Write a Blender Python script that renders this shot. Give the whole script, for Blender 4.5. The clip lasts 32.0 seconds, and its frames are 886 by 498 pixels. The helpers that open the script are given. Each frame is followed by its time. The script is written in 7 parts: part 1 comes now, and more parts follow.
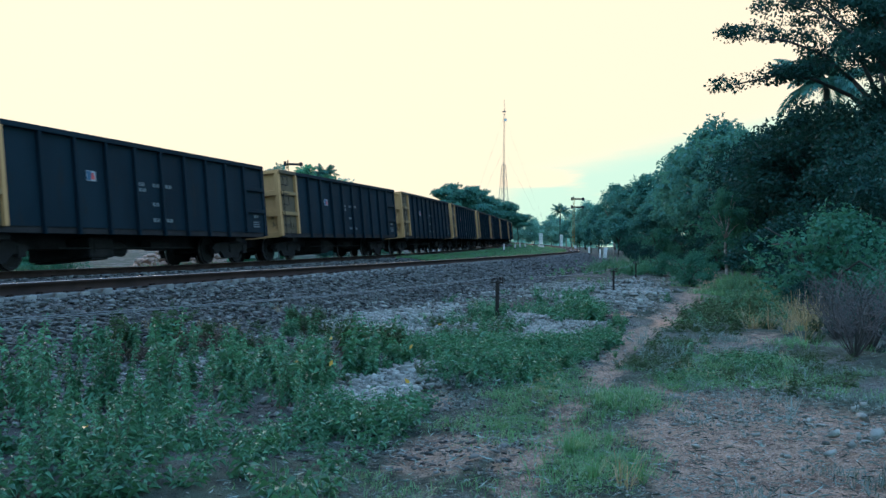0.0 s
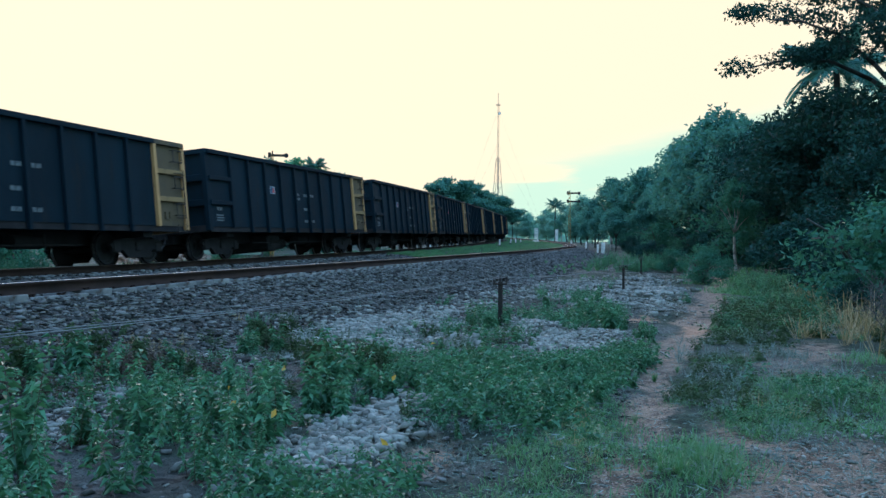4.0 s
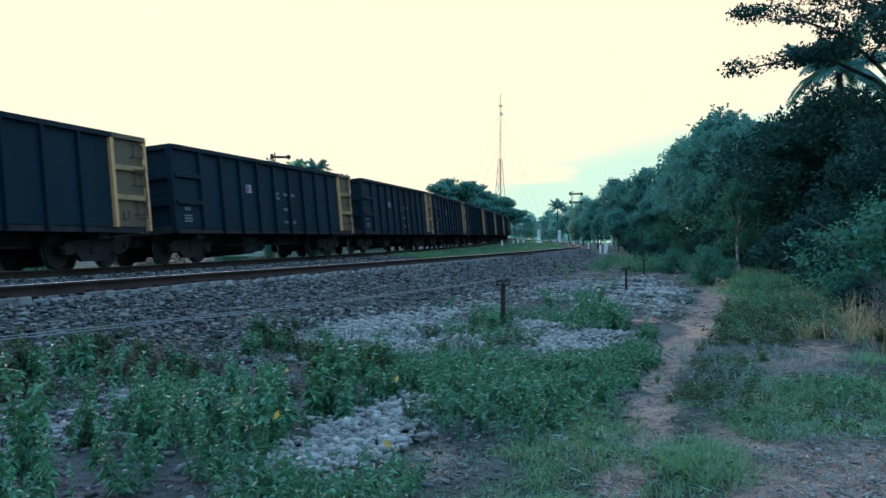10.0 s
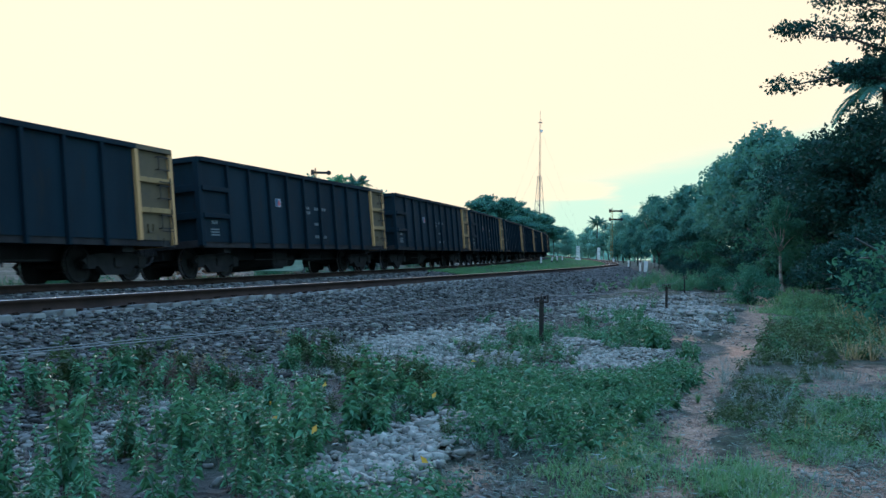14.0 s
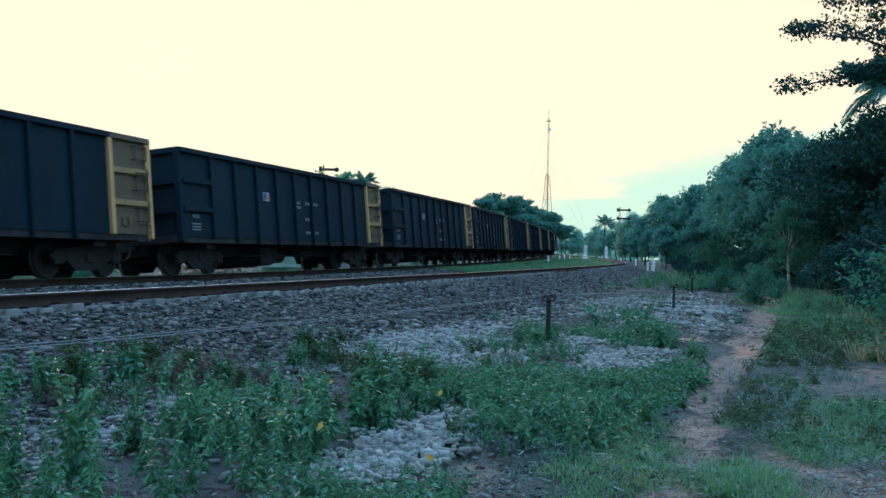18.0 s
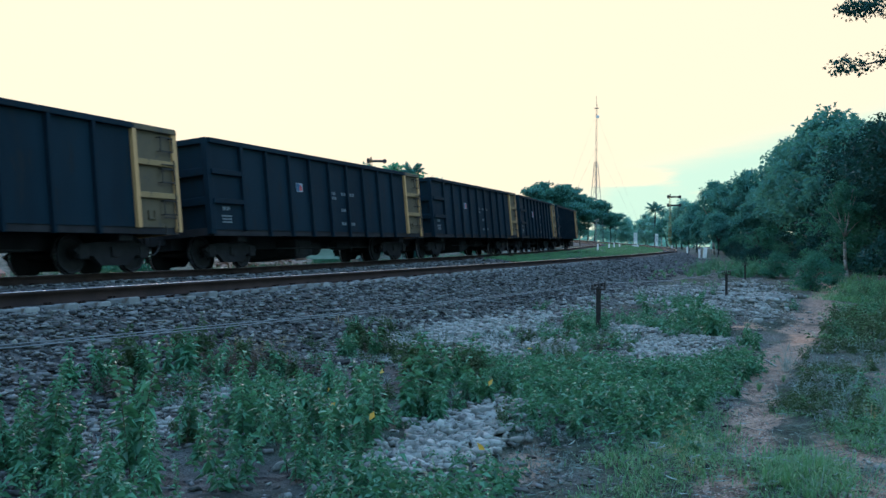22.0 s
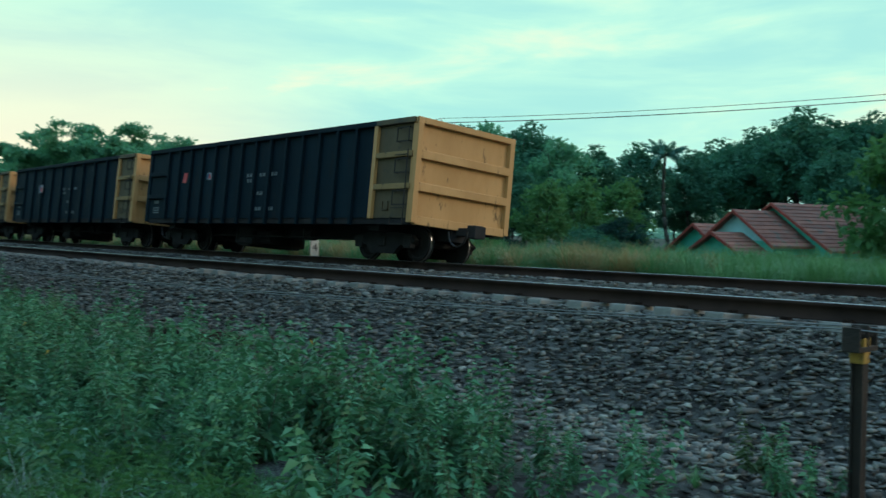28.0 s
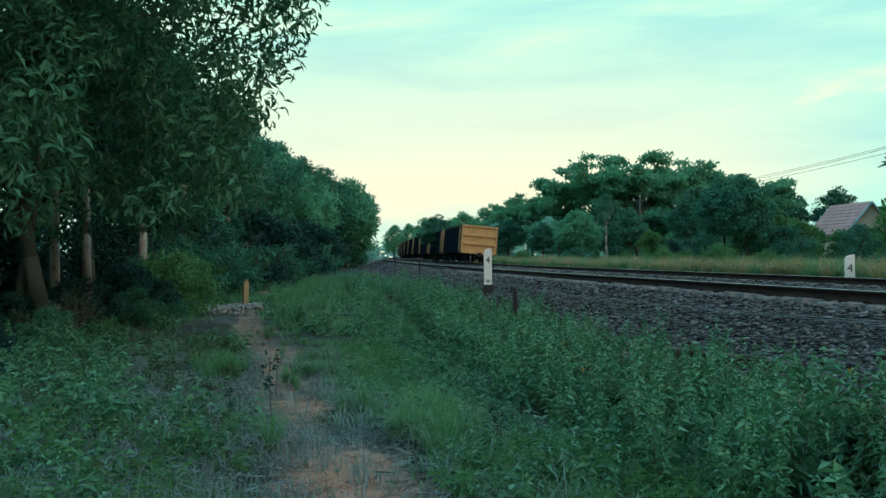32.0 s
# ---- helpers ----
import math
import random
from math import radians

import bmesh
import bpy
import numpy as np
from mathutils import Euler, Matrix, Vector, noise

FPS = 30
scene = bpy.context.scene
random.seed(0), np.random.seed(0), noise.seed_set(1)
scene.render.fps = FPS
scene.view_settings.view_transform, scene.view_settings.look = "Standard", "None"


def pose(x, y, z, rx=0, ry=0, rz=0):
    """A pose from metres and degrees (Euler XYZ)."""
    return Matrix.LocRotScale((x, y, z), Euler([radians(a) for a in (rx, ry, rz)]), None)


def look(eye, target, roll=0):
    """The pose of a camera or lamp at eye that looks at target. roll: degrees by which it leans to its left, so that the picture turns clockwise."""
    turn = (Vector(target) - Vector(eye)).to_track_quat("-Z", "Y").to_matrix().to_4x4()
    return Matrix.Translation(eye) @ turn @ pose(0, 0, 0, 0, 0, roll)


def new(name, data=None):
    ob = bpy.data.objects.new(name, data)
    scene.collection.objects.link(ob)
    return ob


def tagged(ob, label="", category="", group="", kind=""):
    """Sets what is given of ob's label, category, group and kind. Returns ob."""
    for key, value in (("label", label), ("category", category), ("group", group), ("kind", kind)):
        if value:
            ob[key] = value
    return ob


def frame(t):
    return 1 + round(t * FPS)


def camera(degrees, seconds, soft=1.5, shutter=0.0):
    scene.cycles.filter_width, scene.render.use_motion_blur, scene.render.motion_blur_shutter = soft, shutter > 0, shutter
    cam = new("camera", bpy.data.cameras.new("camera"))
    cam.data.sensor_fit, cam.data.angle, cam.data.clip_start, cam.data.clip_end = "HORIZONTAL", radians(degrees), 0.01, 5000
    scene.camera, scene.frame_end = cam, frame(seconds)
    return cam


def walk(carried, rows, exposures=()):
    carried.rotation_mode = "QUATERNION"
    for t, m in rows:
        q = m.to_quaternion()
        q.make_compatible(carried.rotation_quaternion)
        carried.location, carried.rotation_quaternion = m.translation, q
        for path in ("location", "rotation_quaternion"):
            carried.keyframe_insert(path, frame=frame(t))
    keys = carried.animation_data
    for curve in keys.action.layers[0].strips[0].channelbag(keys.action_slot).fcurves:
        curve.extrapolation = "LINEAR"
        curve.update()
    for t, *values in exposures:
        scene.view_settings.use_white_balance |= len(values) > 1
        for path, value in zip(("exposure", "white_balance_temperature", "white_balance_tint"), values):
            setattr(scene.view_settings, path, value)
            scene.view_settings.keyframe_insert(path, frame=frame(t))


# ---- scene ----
# A level crossing of a forest by a curved double track: a long coal train passes, the viewer turns after it.
EYE = 1.55
PHI, D_NEAR, R_C, R_D, TRACK_GAP = radians(74.78), 8.74, 1270.0, 773.0, 4.377
RAIL_Z = EYE - 0.60

cam = camera(51.26, 32.0, soft=1.5, shutter=0.15)


def aim(t, yaw, pitch, roll, back=0.0):
    a, b = radians(yaw), radians(pitch)
    way = Vector((-math.sin(a) * math.cos(b), math.cos(a) * math.cos(b), math.sin(b)))
    eye = Vector((0, 0, EYE)) - back * Vector((way.x, way.y, 0))
    return t, look(eye, eye + way, roll)


PATH = [(0, .36, -.26, .41, 2.8), (.5, .02, -.63, .96, 2.8), (1, .27, -.6, .87, .9), (1.5, .3, -.49, .95, .9), (2, .04, -.73, .75, .9),
        (2.5, .45, -.63, .55), (3, .37, -.72, .45), (3.5, .32, -.73, .32), (5.5, -1.62, .46, .53), (6, -1.68, .47, .66),
        (6.5, -1.85, -.2, .92), (7, -1.82, .09, .7), (7.5, -1.43, .32, .52), (8, -1.02, .14, .55), (8.5, -.28, -.02, .5),
        (9, -.14, -.3, .29), (9.5, -.08, -.4, .26), (10, .12, -.48, .1), (10.5, .38, -.52, .19), (11, .96, .03, .22),
        (11.5, .96, .03, .62), (12, 1.56, .21, .51), (12.5, 1.77, .28, .62), (13, 2.02, .52, .23), (13.5, 2.04, .73, .59),
        (14, 2.52, .51, .58), (14.5, 2.37, .27, .75), (16.5, 2.81, .37, .89), (17, 2.8, .38, .95), (17.5, 2.92, .31, .96),
        (18, 2.97, .36, 1.05), (18.5, 3.24, .47, 1.4), (19, 3.7, .45, 1.16), (19.5, 3.64, .26, 1.24), (20, 3.67, .29, 1.26),
        (20.5, 4.08, .46, 1.1), (21, 4.39, .46, 1.01), (21.5, 4.98, .06, .67), (22, 5.97, -.29, .28), (22.5, 7.82, -.48, -.14),
        (23, 10.03, -.37, -.28), (23.5, 11.29, -.23, -.31), (24, 14.65, -.46, -.63), (24.5, 20.08, -.54, -1.33), (25, 29.8, -.2, -1.37),
        (25.5, 39.51, .35, -.69), (26.2, 56.5, .3, -.2), (26.9, 79.5, -.2, .3), (27.5, 103.09, -.65, .53), (27.8, 115.83, -1.08, 1.4),
        (28, 121.9, -.95, .98), (28.5, 134.04, -.9, .69), (29, 142.33, -1.31, .39), (29.5, 145.19, -.89, 1.16), (30, 150.13, -.26, .36),
        (30.5, 152.36, -.61, .23), (31, 152.79, -.38, -.02), (31.5, 153.14, -.01, -.5), (32, 153.58, .39, -.63)]
# the clip's picture is bluer and lighter while it looks up the line than after the turn
walk(cam, [aim(*row) for row in PATH], [(0, 0.48, 5650, 22), (22.5, 0.48, 5650, 22), (24.0, 0.38, 5650, 21), (25.0, 0.28, 5480, 18), (26.2, 0.2, 5900, 13), (27.6, 0.04, 6600, 7), (32, 0.09, 6600, 5)])

# ---- sky and light ----
SUN_YAW, SUN_UP = 20.0, 22.0
world = bpy.data.worlds.new("evening sky")
scene.world = world
world.use_nodes = True


class Tree_of_nodes:
    """Short hand for node trees."""

    def __init__(self, tree):
        self.tree = tree
        tree.nodes.clear()

    def add(self, kind, inputs=None, **settings):
        node = self.tree.nodes.new(kind)
        for key, value in settings.items():
            setattr(node, key, value)
        for key, value in (inputs or {}).items():
            if isinstance(value, bpy.types.NodeSocket):
                self.tree.links.new(value, node.inputs[key])
            else:
                node.inputs[key].default_value = value
        return node

    def maths(self, op, a, b=0.0, c=0.0):
        return self.add("ShaderNodeMath", {0: a, 1: b, 2: c}, operation=op).outputs[0]

    def mix(self, fac, a, b, blend="MIX"):
        node = self.add("ShaderNodeMix", {"Factor": fac}, data_type="RGBA", blend_type=blend)
        for k, v in ((6, a), (7, b)):
            if isinstance(v, bpy.types.NodeSocket):
                self.tree.links.new(v, node.inputs[k])
            else:
                node.inputs[k].default_value = (*v[:3], 1)
        return node.outputs[2]

    def band(self, value, low, high, a=0.0, b=1.0):
        return self.add("ShaderNodeMapRange", {"Value": value, "From Min": low, "From Max": high, "To Min": a, "To Max": b}, interpolation_type="SMOOTHSTEP").outputs[0]


def build_sky():
    n = Tree_of_nodes(world.node_tree)
    way = n.add("ShaderNodeTexCoord").outputs["Generated"]
    sky = n.add("ShaderNodeTexSky", sky_type="NISHITA", sun_disc=False, sun_elevation=radians(12), sun_rotation=radians(-SUN_YAW), air_density=1.5, dust_density=3.0)
    sun_way = Vector((-math.sin(radians(SUN_YAW)), math.cos(radians(SUN_YAW)), 0.25)).normalized()
    near_sun = n.add("ShaderNodeVectorMath", {0: way, 1: sun_way}, operation="DOT_PRODUCT").outputs["Value"]
    parts = n.add("ShaderNodeSeparateXYZ", {0: way})
    up = parts.outputs[2]
    # flat stretched evening clouds
    squash = n.add("ShaderNodeVectorMath", {0: way, 1: (1.6, 1.6, 9.0)}, operation="MULTIPLY").outputs[0]
    streaks = n.add("ShaderNodeTexNoise", {"Vector": squash, "Scale": 2.2, "Detail": 6.0, "Roughness": 0.55, "Distortion": 0.4}).outputs[0]
    broad = n.add("ShaderNodeTexNoise", {"Vector": squash, "Scale": 0.9, "Detail": 3.0}).outputs[0]
    # the glow round the hidden sun, spreading along the horizon
    glow = n.band(near_sun, 0.35, 0.80)
    low = n.band(up, 0.28, 0.02)
    opposite = n.add("ShaderNodeVectorMath", {0: way, 1: (-math.sin(radians(154)), math.cos(radians(154)), 0.0)}, operation="DOT_PRODUCT").outputs["Value"]
    low_glow = n.maths("MULTIPLY", low, n.band(opposite, 0.86, 0.99))
    warm = n.maths("MAXIMUM", glow, low_glow)
    lit = n.maths("MULTIPLY", n.band(streaks, 0.50, 0.78), 0.9)
    warm = n.maths("MAXIMUM", warm, n.maths("MULTIPLY", lit, n.band(up, 0.42, 0.16)))
    gap = n.maths("MULTIPLY", n.band(broad, 0.50, 0.36), n.band(up, 0.13, 0.05))
    gap = n.maths("MULTIPLY", gap, n.band(near_sun, 0.93, 0.75))
    warm = n.maths("MULTIPLY", warm, n.maths("SUBTRACT", 1.0, gap))
    cool = n.mix(n.band(streaks, 0.35, 0.6), (0.42, 0.84, 0.80), (0.56, 0.98, 0.82))
    cloud = n.mix(warm, cool, (1.05, 0.97, 0.72))
    # the bright cream bank of cloud before the sun, and a break of clear air low down beside it
    cloud = n.mix(glow, cloud, (0.860, 0.725, 0.432))
    edge = n.maths("SUBTRACT", n.maths("MULTIPLY_ADD", parts.outputs[0], 0.28, 0.056), up)
    edge = n.maths("ADD", edge, n.maths("MULTIPLY_ADD", streaks, 0.06, -0.03))
    broken = n.maths("MULTIPLY", n.band(edge, -0.012, 0.03), n.maths("MULTIPLY", n.band(parts.outputs[0], 0.015, 0.085), n.band(parts.outputs[1], 0.3, 0.7)))
    broken = n.maths("MULTIPLY", broken, n.maths("MULTIPLY", n.band(streaks, 0.66, 0.54), 0.78))
    cloud = n.mix(broken, cloud, (0.42, 0.71, 0.48))
    clear = n.mix(1.0, sky.outputs[0], (0.06, 0.06, 0.06), "MULTIPLY")
    total = n.mix(0.985, clear, cloud)
    # unseen overhead: a brighter blue sky, added as fill light for the ground
    total = n.mix(n.band(up, 0.36, 0.62), total, (0.555, 0.98, 1.42))
    # below the horizon: dim earth
    total = n.mix(n.band(up, 0.0, -0.06), total, (0.05, 0.07, 0.07))
    back = n.add("ShaderNodeBackground", {"Color": total, "Strength": 1.0})
    n.add("ShaderNodeOutputWorld", {"Surface": back.outputs[0]})


build_sky()
sun = new("sun", bpy.data.lights.new("sun", "SUN"))
sun.data.energy, sun.data.angle, sun.data.color = 0.8, radians(18), (1.0, 0.88, 0.70)
sun.matrix_world = look((0, 0, 0), (math.sin(radians(SUN_YAW)), -math.cos(radians(SUN_YAW)), -math.tan(radians(SUN_UP))))
scene.view_settings.exposure = 0.0


# ---- materials ----
def stuff(name, colours, scale=3.0, rough=0.8, metal=0.0, bump=0.3, fine=40.0, spots=None, spread=0.0, island=False, leaf=0.0, coat=0.0, stretch=(1, 1, 1), spec=0.4):
    """A surface with two scales of colour change, fine relief and, if given, spots of dirt or wear. colours: dark, light."""
    m = bpy.data.materials.new(name)
    m.use_nodes = True
    n = Tree_of_nodes(m.node_tree)
    where = n.add("ShaderNodeTexCoord").outputs["Object"]
    if stretch != (1, 1, 1):
        where = n.add("ShaderNodeVectorMath", {0: where, 1: stretch}, operation="MULTIPLY").outputs[0]
    large = n.add("ShaderNodeTexNoise", {"Vector": where, "Scale": scale, "Detail": 4.0, "Roughness": 0.6}).outputs[0]
    small = n.add("ShaderNodeTexNoise", {"Vector": where, "Scale": fine, "Detail": 3.0, "Roughness": 0.65}).outputs[0]
    fac = n.maths("MULTIPLY_ADD", small, 0.35, n.maths("MULTIPLY", n.band(large, 0.3, 0.7), 0.65))
    if spread or island:
        own = n.add("ShaderNodeNewGeometry").outputs["Random Per Island"] if island else n.add("ShaderNodeObjectInfo").outputs["Random"]
        if leaf and island:
            own = n.maths("MULTIPLY_ADD", own, 0.6, n.maths("MULTIPLY", n.add("ShaderNodeObjectInfo").outputs["Random"], 0.4))
        w = spread or 0.6
        fac = n.maths("ADD", n.maths("MULTIPLY", fac, 1 - w), n.maths("MULTIPLY", own, w))
    colour = n.mix(fac, colours[0], colours[1])
    if spots:
        tone, amount, size = spots
        blot = n.add("ShaderNodeTexNoise", {"Vector": where, "Scale": size, "Detail": 6.0, "Roughness": 0.7}).outputs[0]
        colour = n.mix(n.band(blot, 0.62 - amount * 0.25, 0.72 - amount * 0.2), colour, tone)
    shine = n.add("ShaderNodeBsdfPrincipled", {"Base Color": colour, "Roughness": n.maths("MULTIPLY_ADD", small, 0.25, rough - 0.12), "Metallic": metal})
    shine.inputs["Coat Weight"].default_value, shine.inputs["Specular IOR Level"].default_value = coat, spec
    if bump:
        relief = n.add("ShaderNodeBump", {"Height": n.maths("ADD", small, large), "Strength": bump, "Distance": 0.02})
        n.tree.links.new(relief.outputs[0], shine.inputs["Normal"])
    out = shine.outputs[0]
    if leaf:
        thin = n.add("ShaderNodeBsdfTranslucent", {"Color": n.mix(0.5, colour, (colours[1][0] * 1.6, colours[1][1] * 1.7, colours[1][2]))})
        out = n.add("ShaderNodeMixShader", {"Fac": leaf, 1: out, 2: thin.outputs[0]}).outputs[0]
    n.add("ShaderNodeOutputMaterial", {"Surface": out})
    return m


def two_tone(name, a, b, **k):
    return stuff(name, (a, b), **k)


NAVY = two_tone("weathered navy paint", (0.0024, 0.0088, 0.0150), (0.0065, 0.0205, 0.0315), scale=0.7, rough=0.7, spec=0.08, bump=0.15, spots=((0.010, 0.015, 0.019), 0.28, 2.5), stretch=(1, 1, 0.35))
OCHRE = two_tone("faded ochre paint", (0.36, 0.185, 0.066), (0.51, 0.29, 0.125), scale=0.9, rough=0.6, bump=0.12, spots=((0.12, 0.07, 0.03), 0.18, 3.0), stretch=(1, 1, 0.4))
# ochre darkened: the shade on the set-back end panels is painted in
OCHRE_SHADED = two_tone("shaded ochre paint with dirt spots", (0.055, 0.040, 0.022), (0.10, 0.072, 0.038), scale=0.9, rough=0.65, bump=0.15, spots=((0.05, 0.04, 0.03), 0.3, 3.0))
# ochre of the level bars, painted lighter than the panel as if catching light
OCHRE_HALF_SHADED = two_tone("half-shaded ochre paint with dirt spots", (0.19, 0.115, 0.045), (0.30, 0.19, 0.08), scale=0.9, rough=0.65, bump=0.15, spots=((0.06, 0.045, 0.03), 0.35, 4.0))
UNDER = two_tone("sooty steel", (0.011, 0.011, 0.013), (0.030, 0.029, 0.031), scale=2.0, rough=0.85, bump=0.2, spec=0.15)
RUST = two_tone("rusty rail steel", (0.012, 0.008, 0.007), (0.042, 0.025, 0.020), scale=1.2, rough=0.85, spec=0.15, bump=0.2)
RAIL_TOP = two_tone("polished rail head", (0.22, 0.22, 0.23), (0.38, 0.38, 0.39), scale=2, rough=0.28, metal=0.9, bump=0.02)
CONCRETE = two_tone("grey sleeper concrete", (0.085, 0.09, 0.09), (0.27, 0.28, 0.27), scale=4, rough=0.9, bump=0.5, spread=0.45, spots=((0.09, 0.07, 0.055), 0.3, 3))
STONE = two_tone("crushed grey ballast stone", (0.004, 0.005, 0.0055), (0.178, 0.186, 0.178), scale=9, rough=0.9, spec=0.1, bump=0.3, island=True, spread=0.88)
STONE_PALE = two_tone("pale crushed stone", (0.032, 0.036, 0.033), (0.305, 0.325, 0.292), scale=5, rough=0.9, bump=0.4, island=True, spread=0.6)
BARK = two_tone("grey brown bark", (0.015, 0.019, 0.018), (0.068, 0.080, 0.073), scale=2, rough=0.95, bump=0.8, stretch=(1, 1, 0.3))
BARK_PALE = two_tone("pale mottled bark", (0.14, 0.13, 0.115), (0.34, 0.33, 0.30), scale=2, rough=0.9, bump=0.5, spots=((0.05, 0.05, 0.04), 0.3, 2))
# darkened so that shade in the forest's hollows is part of the colour
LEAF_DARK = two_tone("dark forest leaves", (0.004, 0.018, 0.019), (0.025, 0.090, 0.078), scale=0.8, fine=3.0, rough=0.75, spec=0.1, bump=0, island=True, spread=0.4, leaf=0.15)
LEAF_MID = two_tone("green tree leaves", (0.010, 0.054, 0.043), (0.068, 0.225, 0.155), scale=0.8, fine=3.0, rough=0.7, spec=0.12, bump=0, island=True, spread=0.4, leaf=0.25)
# lighter and bluer than LEAF_MID: haze and light are put into the colour
LEAF_TEAL = two_tone("haze-tinted blue-green tree leaves", (0.014, 0.060, 0.062), (0.100, 0.290, 0.255), scale=0.8, fine=3.0, rough=0.7, spec=0.12, bump=0, island=True, spread=0.4, leaf=0.3)
# brighter copy of LEAF_MID: the light on these trees is painted in
LEAF_LIT = two_tone("tree leaves painted lit green", (0.026, 0.105, 0.072), (0.135, 0.370, 0.245), scale=0.8, fine=3.0, rough=0.7, spec=0.12, bump=0, island=True, spread=0.4, leaf=0.42)
LEAF_BRIGHT = two_tone("fresh green leaves", (0.022, 0.080, 0.042), (0.10, 0.25, 0.095), scale=0.5, rough=0.6, spec=0.15, bump=0, island=True, spread=0.5, leaf=0.35)
WEED = two_tone("dusty weed leaves", (0.006, 0.032, 0.021), (0.108, 0.315, 0.175), scale=0.6, rough=0.52, spec=0.28, bump=0, island=True, spread=0.85, leaf=0.15)
WEED_DARK = two_tone("dark brownish weed leaves", (0.018, 0.034, 0.022), (0.068, 0.125, 0.062), scale=0.6, rough=0.6, bump=0, island=True, spread=0.6, leaf=0.2, spec=0.15)
WEED_DRY = two_tone("dry brown weed", (0.036, 0.030, 0.028), (0.11, 0.092, 0.078), scale=0.6, rough=0.8, bump=0, island=True, spread=0.6, leaf=0.2)
GRASS = two_tone("green grass blades", (0.016, 0.062, 0.032), (0.125, 0.30, 0.14), scale=0.3, rough=0.5, spec=0.2, bump=0, island=True, spread=0.75, leaf=0.3)
STRAW = two_tone("dry straw grass", (0.16, 0.12, 0.06), (0.38, 0.30, 0.17), scale=0.4, rough=0.8, bump=0, island=True, spread=0.6, leaf=0.25)
YELLOW_LEAF = two_tone("yellowed leaves", (0.32, 0.20, 0.03), (0.48, 0.33, 0.06), rough=0.42, bump=0, leaf=0.3)
WHITE = two_tone("weathered white paint", (0.55, 0.55, 0.53), (0.78, 0.78, 0.76), scale=3, rough=0.7, bump=0.15, spots=((0.25, 0.25, 0.23), 0.15, 4))
BLACK = two_tone("black paint", (0.010, 0.010, 0.011), (0.02, 0.02, 0.022), rough=0.6)
POST_IRON = two_tone("dark rusted iron", (0.010, 0.009, 0.009), (0.034, 0.025, 0.021), scale=5, rough=0.8, bump=0.3)
YELLOW_IRON = two_tone("chipped yellow paint on iron", (0.22, 0.12, 0.02), (0.36, 0.22, 0.05), scale=8, rough=0.7, bump=0.2, spots=((0.05, 0.03, 0.02), 0.35, 9))
TILE = two_tone("weathered clay roof tiles", (0.085, 0.036, 0.030), (0.27, 0.118, 0.088), scale=1.5, rough=0.9, bump=0.3, spread=0.5, spots=((0.085, 0.075, 0.065), 0.4, 1.6))
RED_WOOD = two_tone("dark red fascia paint", (0.16, 0.025, 0.02), (0.27, 0.05, 0.035), rough=0.7, scale=2)
TEAL = two_tone("turquoise wall paint", (0.03, 0.33, 0.27), (0.06, 0.46, 0.38), scale=1.5, rough=0.8, bump=0.1)
SKY_BLUE = two_tone("light blue wall paint", (0.20, 0.45, 0.50), (0.30, 0.55, 0.60), scale=1.5, rough=0.8, bump=0.1)
PINK_TILE = two_tone("faded pinkish roof sheets", (0.28, 0.155, 0.14), (0.44, 0.265, 0.24), scale=1.5, rough=0.8, bump=0.2)
CREAM = two_tone("cream plaster", (0.42, 0.36, 0.27), (0.60, 0.53, 0.42), scale=1.5, rough=0.9, bump=0.15)
PEACH = two_tone("peach plaster", (0.50, 0.36, 0.20), (0.62, 0.47, 0.28), scale=1.5, rough=0.9, bump=0.15)
WOOD = two_tone("raw sawn wood", (0.17, 0.125, 0.065), (0.32, 0.25, 0.14), scale=3, rough=0.8, bump=0.3, stretch=(1, 1, 0.2))
TARP = two_tone("pale green tarpaulin", (0.25, 0.38, 0.34), (0.42, 0.55, 0.50), scale=2, rough=0.5, bump=0.3)
MAST = two_tone("dull pale mast paint", (0.055, 0.075, 0.078), (0.11, 0.135, 0.135), rough=0.6)
RED = two_tone("red paint", (0.36, 0.04, 0.045), (0.52, 0.07, 0.065), rough=0.6)
BLUE = two_tone("blue paint", (0.012, 0.06, 0.12), (0.03, 0.11, 0.19), rough=0.6)
LETTER = two_tone("faded white lettering", (0.05, 0.07, 0.085), (0.15, 0.18, 0.19), scale=14, rough=0.7, bump=0)
BLUSH = two_tone("faded red sticker", (0.45, 0.045, 0.05), (0.58, 0.08, 0.08), rough=0.6, bump=0)
GREY_WOOD = two_tone("grey weathered pole", (0.045, 0.060, 0.062), (0.10, 0.125, 0.125), scale=2, rough=0.9, bump=0.3)
WIRE = two_tone("galvanised wire", (0.08, 0.09, 0.095), (0.15, 0.16, 0.165), rough=0.6, bump=0)
CABLE = two_tone("dark cable", (0.015, 0.016, 0.018), (0.03, 0.03, 0.032), rough=0.6, bump=0)
RUBBLE = two_tone("brick rubble", (0.22, 0.14, 0.10), (0.42, 0.30, 0.24), scale=4, rough=0.95, bump=0.5, island=True, spread=0.6)


# ---- the line of the track ----
N_WAY, T_WAY = Vector((-math.sin(PHI), math.cos(PHI), 0)), Vector((-math.cos(PHI), -math.sin(PHI), 0))


S_EASE, R_E = 62.0, 2600.0
TURN_E = S_EASE / R_D
N_E = T_WAY * (-math.sin(TURN_E)) + N_WAY * math.cos(TURN_E)
T_E = T_WAY * math.cos(TURN_E) + N_WAY * math.sin(TURN_E)
